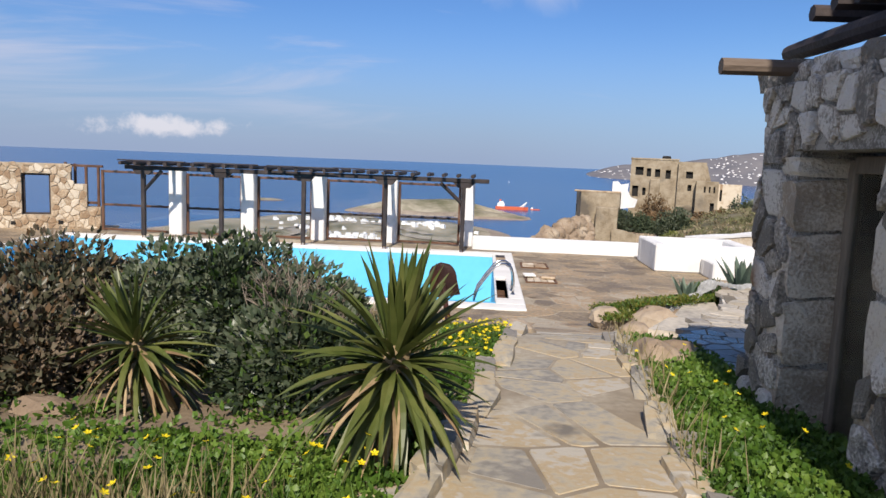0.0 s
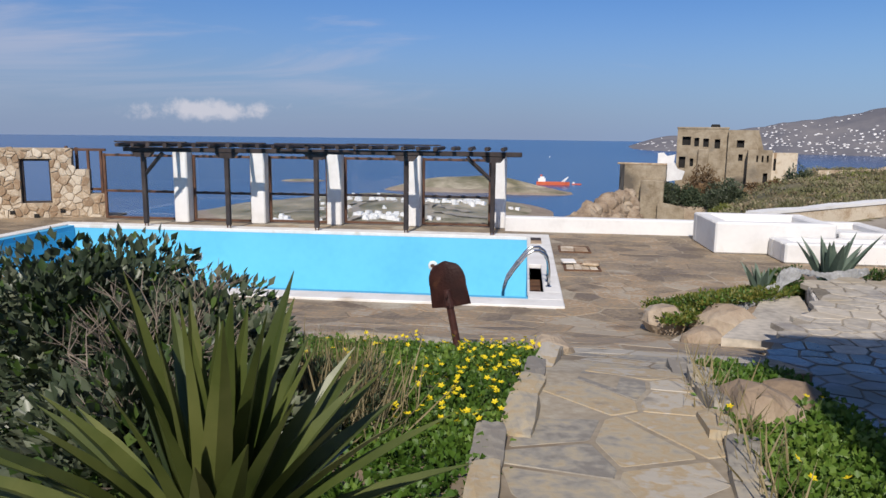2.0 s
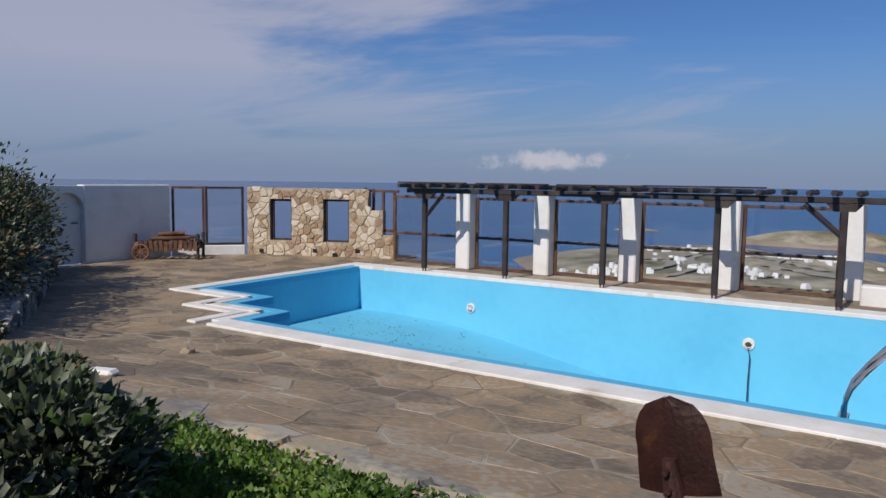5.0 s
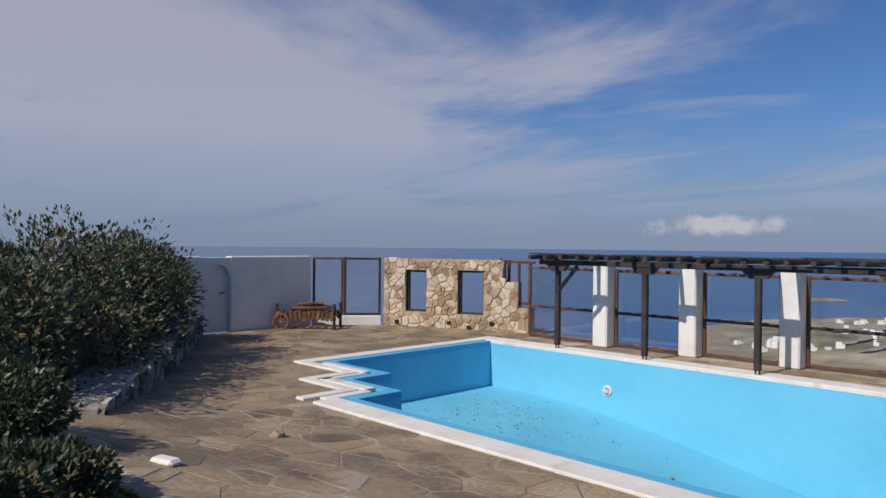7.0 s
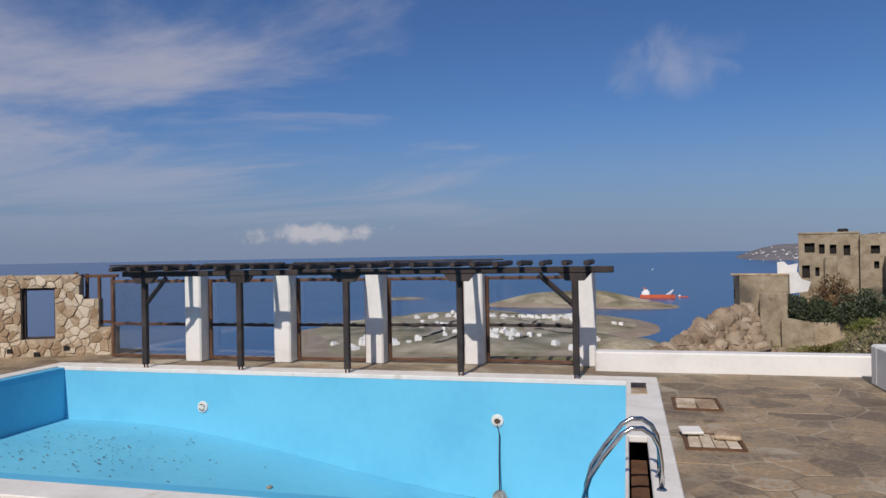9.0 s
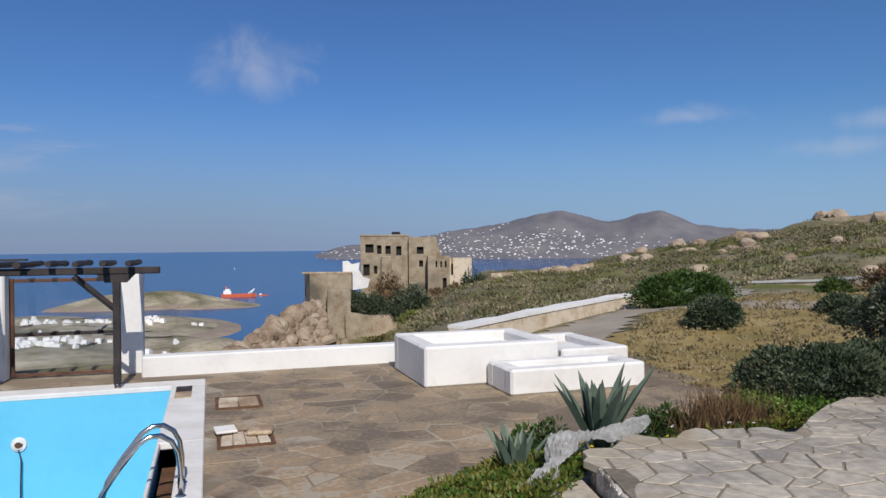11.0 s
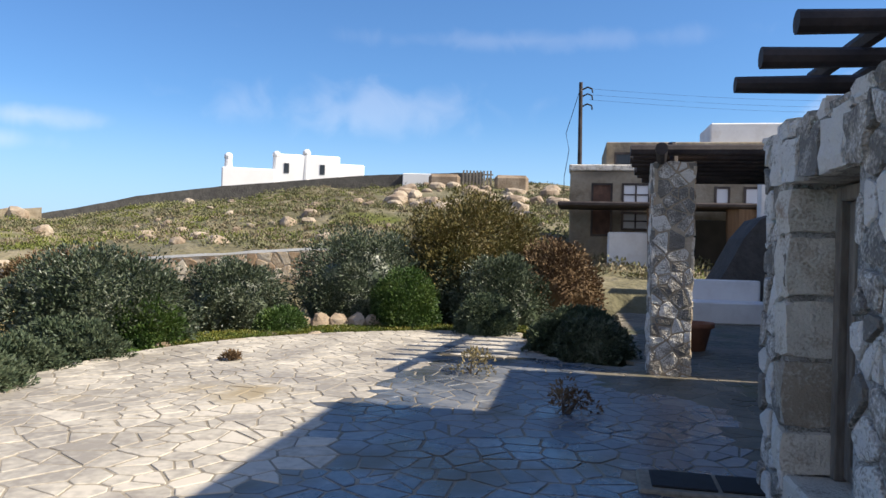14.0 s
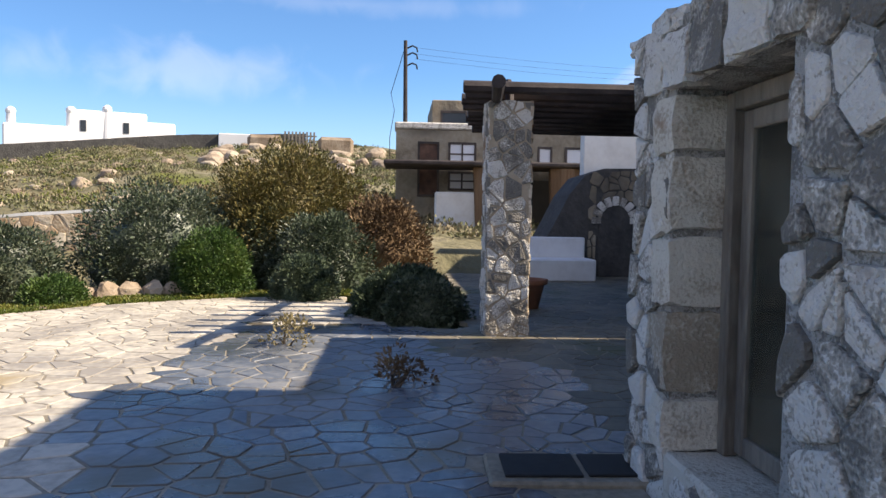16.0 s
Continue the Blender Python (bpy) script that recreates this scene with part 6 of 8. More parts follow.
    bmesh.ops.transform(bm, matrix=pose(0, -4.4, 0, 90), verts=bm.verts)
    part("garden_wall", bm, M["ruin"], lo)
    for poly, y in (([(-5.65, 4.3), (-4.75, 4.0), (-4.3, 4.6), (-4.2, 5.4), (-4.9, 5.25), (-5.2, 5.55), (-5.65, 5.5)], -1.0), ([(-4.75, 3.1), (-3.5, 3.3), (-3.3, 4.0), (-3.9, 4.2), (-4.2, 4.75), (-4.75, 4.6)], -2.0)):
        bm = bmesh.new()
        prism(bm, poly, 0.0, 0.4)
        bmesh.ops.transform(bm, matrix=pose(0, y, 0, 90), verts=bm.verts)
        part("broken_wall", bm, M["white"], lo)


build_ruin()


# ---------- the hill: walls, white house, rocks ----------
def strip_wall(name, label, pts, thick, mat, cap=None, kind="structure", cap_h=0.08):
    """Wall along a plan line; each point is x, y, top, height."""
    w = tagged(new(name), label, "wall", kind=kind)
    dense = []
    for a, b in zip(pts, pts[1:]):
        n = max(1, int(math.hypot(b[0] - a[0], b[1] - a[1]) / 0.7))
        dense += [tuple(a[k] + (b[k] - a[k]) * i / n for k in range(4)) for i in range(n)]
    dense.append(pts[-1])
    for nm, z_hi, z_lo, ext, mt in (("body", lambda p: p[2], lambda p: p[2] - p[3], 0.0, mat), ("cap", lambda p: p[2] + cap_h, lambda p: p[2] + 0.002, 0.03, cap)):
        if mt is None:
            continue
        v, f = [], []
        for i, p in enumerate(dense):
            q0, q1 = dense[max(i - 1, 0)], dense[min(i + 1, len(dense) - 1)]
            d = Vector((q1[0] - q0[0], q1[1] - q0[1])).normalized()
            nx, ny = -d.y * (thick / 2 + ext), d.x * (thick / 2 + ext)
            j = 0.04 * noise.noise(Vector((p[0], p[1], 4)))
            v += [(p[0] + nx, p[1] + ny, z_lo(p)), (p[0] + nx, p[1] + ny, z_hi(p) + j), (p[0] - nx, p[1] - ny, z_hi(p) + j), (p[0] - nx, p[1] - ny, z_lo(p))]
        for i in range(len(dense) - 1):
            a = 4 * i
            f += [(a + 1, a, a + 4, a + 5), (a + 2, a + 1, a + 5, a + 6), (a + 3, a + 2, a + 6, a + 7)]
        f += [(0, 1, 2, 3), tuple(4 * (len(dense) - 1) + k for k in (3, 2, 1, 0))]
        part_ob = raw(nm, v, f, mt, w)
    return w


garden_wall = strip_wall("wall_garden", "low rubble garden wall with a white-painted cap", [(7.5, 24.4, 0.36, 0.9), (10.5, 26.6, 0.42, 0.9), (14.5, 29.2, 0.52, 0.9), (20.6, 31.8, 0.70, 0.9), (22.0, 28.0, 0.95, 0.9), (23.0, 21.0, 1.72, 1.1), (23.7, 16.9, 2.05, 1.3), (24.3, 14.4, 2.10, 1.4)], 0.4, M["stone_tan"], M["white"])
for _p, _q in (((22.0, 28.0, 0.95), (23.0, 21.0, 1.72)), ((23.0, 21.0, 1.72), (23.7, 16.9, 2.05)), ((23.7, 16.9, 2.05), (24.3, 14.4, 2.10))):
    _L = math.hypot(_q[0] - _p[0], _q[1] - _p[1])
    rubble(garden_wall, "tan", (_p[0] - 0.22, _p[1], _p[2] - 1.1), math.degrees(math.atan2(_q[1] - _p[1], _q[0] - _p[0])), _L, 2.0, (), size=0.36, gap=0.03, depth=0.1, proud=0.03, seed=int(_L * 10), limit=150, tops=lambda u, a=_p[2], b=_q[2], n=_L: 1.08 + (b - a) * u / n)
_crest = [(place(h, 66)[0], place(h, 66)[1], 2.28 + 66 * math.tan(radians(edge_angle(h))) + 0.1 + 0.85 * smooth(50, 58, h), 2.2) for h in range(51, 85, 2)]
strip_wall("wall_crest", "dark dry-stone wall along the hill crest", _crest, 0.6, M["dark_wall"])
strip_wall("wall_crest_pale", "pale dry-stone wall along the hill crest", [(place(h, 66)[0], place(h, 66)[1], 2.28 + 66 * math.tan(radians(edge_angle(h))) + 0.6, 1.6) for h in (46, 48, 50, 51)], 0.6, M["ruin"])
strip_wall("wall_field", "tan dry-stone field wall below the crest", [(place(h, 58)[0], place(h, 58)[1], terrain(*place(h, 58)[:2]) + 0.9, 2.0) for h in (22, 25, 28, 30)], 0.5, M["stone_tan"])


def build_white_house():
    x, y, _ = place(69, 78)
    t = thing("house", "white cubic house with round chimneys on the hill crest", "house", x, y, 6.5, -66)
    part("wing", boxes((-8.2, -3, 0, -3.0, 4, 3.2), bevel=0.12), M["white_far"], t)
    part("main_block", boxes((-3.0, -2.5, 0, 3.5, 5, 4.85), bevel=0.12), M["white_far"], t)
    part("side_block", boxes((3.5, -2, 0, 6.1, 5, 4.15), bevel=0.12), M["white_far"], t)
    for cx, z in ((-7.6, 3.5), (-2.9, 3.9), (0.1, 4.25)):
        bm = bmesh.new()
        tube(bm, (cx, -2.2, z - 2), (cx, -2.2, z + 0.7), 0.45, 0.35, 12)
        bmesh.ops.create_uvsphere(bm, u_segments=12, v_segments=8, radius=0.42, matrix=pose(cx, -2.2, z + 0.8))
        part("chimney", bm, M["white_far"], t)
    for wx in (-1.9, 1.7):
        part("window", boxes((wx - 0.25, -2.55, 2.9, wx + 0.25, -2.45, 3.9)), M["window_dark"], t)
    gx, gy, _ = place(82.5, 64)
    gz = 2.28 + 64 * math.tan(radians(edge_angle(82.5)))
    g = thing("gate", "grey slatted gate between pale stone walls on the crest", "gate", gx, gy, gz - 0.4, -82)
    for i in range(9):
        part("slat", boxes((-1.2 + 0.3 * i, -0.04, 0, -1.05 + 0.3 * i, 0.04, 1.5)), M["wood_grey"], g)
    part("rail", boxes((-1.3, 0.045, 1.1, 1.5, 0.09, 1.22)), M["wood_grey"], g)
    for a, b in ((-4.2, -1.4), (1.6, 4.6)):
        part("gate_wall", boxes((a, -0.3, -1.5, b, 0.3, 1.15), bevel=0.28), M["rock"], g)
    part("white_wall", boxes((-6.6, 1.0, 0, -4.0, 1.6, 1.25), bevel=0.05), M["white_far"], g)


build_white_house()


def scatter_rocks():
    # the rocky cliff below the ruin
    spots = []
    for _ in range(520):
        h, r = rnd.uniform(2.0, 10.5), rnd.uniform(27, 64)
        if h > 7 and rnd.random() < 0.5:
            continue
        x, y, _ = place(h, r)
        spots.append((x, y, terrain(x, y) + 0.03, r * rnd.choice((rnd.uniform(0.003, 0.008), rnd.uniform(0.008, 0.016)))))
    for _ in range(150):
        u = rnd.random()
        x, y = 3.4 + 6.2 * u + rnd.gauss(0, 0.25), 57.6 + 7.6 * u
        z = -4.9 + 2.5 * u + 0.35 * noise.noise(Vector((x * 0.8, y * 0.8, 1)))
        spots += [(x + 0.22 * k, y - 0.25 * k, z - 0.6 * k, rnd.uniform(0.25, 0.7)) for k in range(6)]
    for _ in range(120):
        x, y = rnd.uniform(8.8, 16.5), rnd.uniform(60.0, 64.0)
        z = -6.8 - (64.0 - y) * 0.12
        spots += [(x, y, z - 0.45 - 0.5 * k, rnd.uniform(0.25, 0.55)) for k in range(3)]
    joined_rocks("cliff_boulders", "jumbled tan granite boulders on the cliff below the ruin", spots, M["rock"])
    for _ in range(170):
        k = rnd.random()
        if k < 0.24:
            h, r, s = rnd.uniform(76, 90), rnd.uniform(46, 64), rnd.uniform(0.3, 0.9)
        elif k < 0.45:
            h, r, s = rnd.uniform(24, 50), rnd.uniform(58, 68), rnd.uniform(0.35, 1.0)
        elif k < 0.75:
            h, r, s = rnd.uniform(55, 88), rnd.uniform(38, 64), rnd.uniform(0.15, 0.42)
        else:
            h, r, s = rnd.uniform(30, 90), rnd.uniform(30, 62), rnd.uniform(0.2, 0.6)
        x, y, _ = place(h, r)
        rock(x, y, terrain(x, y) - 0.15 * s, s * rnd.uniform(0.8, 1.4), s, s * rnd.uniform(0.55, 0.9), "weathered granite boulder on the scrubby hillside", "hill boulders")


scatter_rocks()


def sheet(name, label, category, inside, x0, y0, x1, y1, mat, lift, step=0.4):
    idx, verts, faces = {}, [], []
    for x in np.arange(x0, x1, step):
        for y in np.arange(y0, y1, step):
            if inside(x + step / 2, y + step / 2):
                q = []
                for dx, dy in ((0, 0), (step, 0), (step, step), (0, step)):
                    k = (round((x + dx) / step), round((y + dy) / step))
                    if k not in idx:
                        idx[k] = len(verts)
                        verts.append((x + dx, y + dy, terrain(x + dx, y + dy) + lift))
                    q.append(idx[k])
                faces.append(q)
    return tagged(raw(name, verts, faces, mat, smooth=True), label, category, kind="structure")


LAWN = [(9.2, 18.6), (12.0, 16.2), (16.0, 15.8), (21.0, 17.5), (20.5, 22.5), (18.5, 27.0), (13.5, 26.0), (10.2, 22.0)]
sheet("lawn", "dry yellow-brown lawn", "lawn", lambda x, y: in_poly(LAWN, x + 0.3 * math.sin(y * 1.7), y + 0.3 * math.sin(x * 2.1)), 8, 14, 22, 29, M["lawn"], 0.035)
TRACK = [(8.6, 15.2), (12.4, 15.8), (11.6, 16.6), (9.0, 18.6), (10.0, 22.2), (13.4, 26.3), (18.6, 27.4), (20.6, 30.6), (14.5, 28.6), (7.6, 24.0), (7.4, 16.0)]
sheet("path_dust", "pale dusty track beside the lawn", "track", lambda x, y: in_poly(TRACK, x, y), 7, 14.6, 21.2, 31, M["dust"], 0.025)
sheet("path_far", "grey track crossing the lawn", "track", lambda x, y: 17.6 + 0.04 * y < x * 0.62 + y * 0.35 < 18.6 + 0.04 * y and 17 < y < 27, 8, 16, 24, 28, M["dust"], 0.05)
# garden beds along the path
sheet("garden_bed", "bare garden soil among the shrubs", "soil", lambda x, y: -9 < x < path_l(y) + 0.05 and y < 10.45 + max(0, -(x + 5)) * 0.55, -9, -1, 1.8, 13, M["soil"], 0.07, 0.15)
sheet("garden_bed_east", "soil of the narrow bed beside the house", "soil", lambda x, y: path_r(y) - 0.05 < x < 3.35 and y < 9.7, 1.6, -1, 3.4, 10, M["soil"], 0.07, 0.15)


# ---------- plants ----------
def leaf_mesh(name, centres, dirs, length, width, mat, parent=None, label="", fold=0.25, rngl=0.35):
    """One folded diamond leaf at each centre, pointing along dirs."""
    n = len(centres)
    d = dirs / np.linalg.norm(dirs, axis=1)[:, None]
    up = rng.normal(size=(n, 3))
    side = np.cross(d, up)
    side /= np.linalg.norm(side, axis=1)[:, None] + 1e-9
    nor = np.cross(side, d)
    L = length * (1 + rngl * rng.uniform(-1, 1, n))[:, None]
    W = width * (1 + rngl * rng.uniform(-1, 1, n))[:, None]
    a, b = centres, centres + d * L
    m = centres + d * L * 0.45
    v = np.stack([a, m + side * W / 2 + nor * W * fold, b, m - side * W / 2 + nor * W * fold], 1).reshape(-1, 3)
    me = bpy.data.meshes.new(name)
    me.vertices.add(4 * n)
    me.vertices.foreach_set("co", v.astype(np.float32).ravel())
    idx = np.arange(4 * n).reshape(n, 4)
    tri = np.concatenate([idx[:, [0, 1, 2]], idx[:, [0, 2, 3]]], 0)
    k = len(tri)
    me.loops.add(3 * k)
    me.loops.foreach_set("vertex_index", tri.astype(np.int32).ravel())
    me.polygons.add(k)
    me.polygons.foreach_set("loop_start", (np.arange(k) * 3).astype(np.int32))
    me.polygons.foreach_set("loop_total", np.full(k, 3, np.int32))
    me.update(calc_edges=True)
    me.validate()
    return link_mesh(name, me, mat, parent, label)


def unit(n):
    v = rng.normal(size=(n, 3))
    return v / np.linalg.norm(v, axis=1)[:, None]


def bush(x, y, z, rx, ry, h, mat, label, leaves=3500, size=0.05, clumps=40, name="bush", category="shrub", group="", upright=0.15, ratio=0.48, stems=7, second=None, core=True, dense=False):
    """A shrub of leafy clumps round short branches, with an uneven outline."""
    t = thing(name, label, category, x, y, z, rnd.uniform(0, 360), group)
    c = unit(clumps)
    c[:, 2] = np.abs(c[:, 2]) ** 0.8 * 1.1 - 0.12
    rad = rng.uniform(*((0.78, 0.98) if dense else (0.58, 1.0)), clumps)[:, None]
    c = c * rad
    cr = rng.uniform(*((0.13, 0.25) if dense else (0.20, 0.34)), clumps)
    pick = rng.integers(0, clumps, leaves)
    u = unit(leaves)
    p = c[pick] + u * (cr[pick] * rng.uniform(0.55, 1.0, leaves) ** 0.5)[:, None]
    p = p * np.array([rx, ry, h * 0.80]) + np.array([0, 0, h * 0.20])
    keep = p[:, 2] > 0.01
    p, u, pick = p[keep], u[keep], pick[keep]
    d = u * 0.8 + c[pick] * 0.5 + np.array([0, 0, upright]) + rng.normal(size=p.shape) * 0.35
    if second is None:
        leaf_mesh("foliage", p, d, size, size * ratio, mat, t)
    else:
        sel = rng.random(len(p)) < 0.14
        leaf_mesh("foliage", p[~sel], d[~sel], size, size * ratio, mat, t)
        leaf_mesh("foliage", p[sel], d[sel], size, size * ratio, second, t)
    if core:
        bm = bmesh.new()
        bmesh.ops.create_icosphere(bm, subdivisions=3, radius=1)
        for v in bm.verts:
            q = v.co.copy()
            v.co = q * ((0.74 if dense else 0.54) + 0.18 * noise.noise(q * 2.2 + Vector((x, y, 0))) + 0.10 * noise.noise(q * 6 + Vector((y, x, 0))))
            v.co = Vector((v.co.x * rx, v.co.y * ry, max(0.0, v.co.z * h * 0.80 + h * 0.20)))
        part("inner_foliage", bm, mat, t)
    bm = bmesh.new()
    for k in range(stems):
        e = c[k % clumps] * np.array([rx, ry, h * 0.8]) + np.array([0, 0, h * 0.2])
        tube(bm, (0.05 * math.cos(k), 0.05 * math.sin(k), -0.05), tuple(e * 0.9), 0.018 + 0.012 * h, 0.006, 5)
    part("branch_frame", bm, M["twig"], t)
    return t


def blades(t, n, length, width, mat, lo=5, hi=85, droop=0.3, name="leaf_rosette", base_r=0.03, seg=6, gutter=0.25, z0=0.0, label="", order=None):
    """A rosette of sword leaves, as one mesh."""
    v, f = [], []
    for i in range(n):
        az = i * 2.399963 + rnd.uniform(-0.2, 0.2)
        el = radians(lo + (hi - lo) * ((i + 0.5) / n) ** 0.8 + rnd.uniform(-5, 5))
        L = length * rnd.uniform(0.78, 1.08)
        dr = droop * rnd.uniform(0.3, 1.4) * math.cos(el)
        s = Vector((-math.sin(az), math.cos(az), 0))
        n0 = len(v)
        p = Vector((math.cos(az) * base_r, math.sin(az) * base_r, z0 + 0.22 * (i / n) * length))
        e = el
        for k in range(seg + 1):
            q = k / seg
            w = width * (0.55 + 0.9 * q if q < 0.4 else max(0.03, 0.91 * (1 - ((q - 0.4) / 0.6) ** 1.7)))
            dvec = Vector((math.cos(az) * math.cos(e), math.sin(az) * math.cos(e), math.sin(e)))
            up = Vector((-math.cos(az) * math.sin(e), -math.sin(az) * math.sin(e), math.cos(e)))
            v += [tuple(p - s * w / 2 + up * w * gutter), tuple(p), tuple(p + s * w / 2 + up * w * gutter)]
            p = p + dvec * (L / seg)
            e -= dr / seg * 2
        for k in range(seg):
            a = n0 + 3 * k
            f += [(a, a + 1, a + 4, a + 3), (a + 1, a + 2, a + 5, a + 4)]
    return raw(name, v, f, mat, t, label, smooth=False)


def yucca(x, y, z, s, label, n=85, tilt=(0, 0), dead=20):
    t = thing("yucca", label, "yucca", x, y, z, 0, "garden yuccas")
    t.matrix_basis = t.matrix_basis @ pose(0, 0, 0, tilt[0], tilt[1])
    bm = bmesh.new(); log(bm, (0, 0, -0.10), (0, 0, 0.62 * s), 0.06 * s); part("trunk", bm, M["yucca_dry"], t)
    blades(t, n, 0.53 * s, 0.058 * s, M["yucca"], -62, 88, 0.30, "leaf_rosette", z0=0.46 * s)
    blades(t, 34, 0.50 * s, 0.056 * s, M["yucca"], -70, 10, 0.35, "lower_leaf_rosette", z0=0.34 * s)
    blades(t, dead, 0.46 * s, 0.04 * s, M["yucca_dry"], -65, 12, 0.45, "dead_leaf_skirt", z0=0.36 * s, label="dry tan drooping leaves")
    return t


yucca(0.80, 5.75, ramp(5.72) - 0.04, 1.0, "large spiky yucca with dry lower leaves beside the path", 105, (6, 10), 30)
yucca(-0.45, 6.35, ramp(6.35) - 0.04, 0.82, "smaller yucca with many dry leaves in the bed", 60, (4, -24), 34)

DARK = M["leaf_dark"]
# hedge of dark shrubs in the garden, from the path's yucca to the far bed
for _x, _y, _rx, _ry, _h, _m, _l in (
        (-2.75, 7.05, 0.95, 0.75, 0.72, M["leaf_purple"], "dark purple-tinged shrub in the garden bed"),
        (-1.75, 7.45, 0.75, 0.7, 0.80, M["leaf_purple"], "dark purple-tinged shrub in the garden bed"),
        (-0.55, 7.55, 0.85, 0.7, 0.88, DARK, "dense dark green shrub in the garden bed"),
        (0.05, 7.3, 0.5, 0.5, 0.66, DARK, "dense dark green shrub in the garden bed"),
        (-1.25, 8.6, 0.72, 0.6, 0.58, DARK, "dense dark green shrub in the garden bed"),
        (-2.3, 9.0, 0.6, 0.6, 0.46, M["leaf_grey"], "grey-green shrub at the edge of the bed"),
        (-3.6, 7.9, 0.9, 0.8, 0.66, DARK, "dense dark green shrub in the garden bed"),
        (-3.2, 9.75, 0.45, 0.4, 0.34, M["leaf_grey"], "grey-green shrub at the edge of the bed"),
        (-5.2, 9.8, 0.8, 0.7, 0.62, DARK, "dense dark green shrub in the garden bed"),
        (-1.55, 6.75, 0.6, 0.5, 0.6, M["leaf_purple"], "dark purple-tinged shrub in the garden bed"),
        (0.2, 6.75, 0.5, 0.42, 0.6, DARK, "dense dark green shrub in the garden bed"),
        (-2.7, 6.3, 0.6, 0.5, 0.6, M["leaf_purple"], "dark purple-tinged shrub in the garden bed")):
    bush(_x, _y, ramp(_y) - 0.06, _rx, _ry, _h, _m, _l, leaves=10500, size=0.058, ratio=0.62, clumps=90, group="garden shrubs", second=M["leaf_green"] if _m is DARK else M["leaf_brown"])


bush(0.62, 7.82, ramp(7.82) - 0.06, 0.26, 0.24, 0.36, M["leaf_grey"], "grey-green feathery herb at the edge of the clover", leaves=3000, size=0.035, ratio=0.3, clumps=40, group="garden shrubs", upright=0.8, core=False)


def bare_shrub(x, y, z, h):
    t = thing("bare_shrub", "leafless twiggy shrub among the garden plants", "shrub", x, y, z)
    bm = None

    def grow(p, d, L, r, depth):
        q = p + d * L
        tube(bm, p, q, r, r * 0.65, 5)
        if depth:
            for _ in range(3):
                e = (d + Vector((rnd.gauss(0, 0.5), rnd.gauss(0, 0.5), rnd.gauss(0.1, 0.3)))).normalized()
                grow(q, e, L * rnd.uniform(0.55, 0.8), r * 0.62, depth - 1)

    for _ in range(3):
        bm = bmesh.new()
        grow(Vector((0, 0, -0.03)), Vector((rnd.gauss(0, 0.35), rnd.gauss(0, 0.35), 1)).normalized(), h * 0.36, 0.012, 4)
        part("branch", bm, M["twig_pale"], t)


for _x, _y, _h in ((0.15, 7.35, 0.95), (-0.12, 6.95, 0.95), (0.22, 6.80, 0.75)):
    bare_shrub(_x, _y, ramp(_y) - 0.05, _h)

# tall shrubs behind the retaining wall towards the white wall
for _x, _y, _rx, _h, _m in ((-8.4, 10.4, 1.5, 1.9, M["leaf_grey"]), (-10.2, 11.8, 1.6, 2.2, DARK), (-12.2, 13.2, 1.6, 2.35, M["leaf_grey"]), (-14.2, 14.6, 1.3, 2.0, DARK), (-7.4, 9.4, 1.2, 1.0, M["leaf_green"])):
    bush(_x, _y, 0.25, _rx, _rx, _h, _m, "tall dense shrub behind the stone retaining wall", leaves=9000, size=0.10, clumps=90, group="tall west shrubs", second=M["leaf_brown"])


def prickly_pear(x, y, z):
    t = thing("prickly_pear", "dark prickly pear cactus by the white wall", "cactus", x, y, z)
    pads = [(0, 0, 0.25, 0)]
    for i in range(16):
        b = rnd.choice(pads)
        pads.append((b[0] + rnd.uniform(-0.28, 0.28), b[1] + rnd.uniform(-0.2, 0.2), b[2] + rnd.uniform(0.18, 0.34), rnd.uniform(-40, 40)))
    for px, py, pz, r in pads:
        bm = bmesh.new()
        bmesh.ops.create_uvsphere(bm, u_segments=12, v_segments=8, radius=1, matrix=pose(px, py, pz, 0, r, rnd.uniform(0, 180)) @ Matrix.Diagonal((0.15, 0.045, 0.22, 1)))
        part("pad", bm, M["cactus"], t, smooth=True)


prickly_pear(-11.6, 14.0, 0.35)

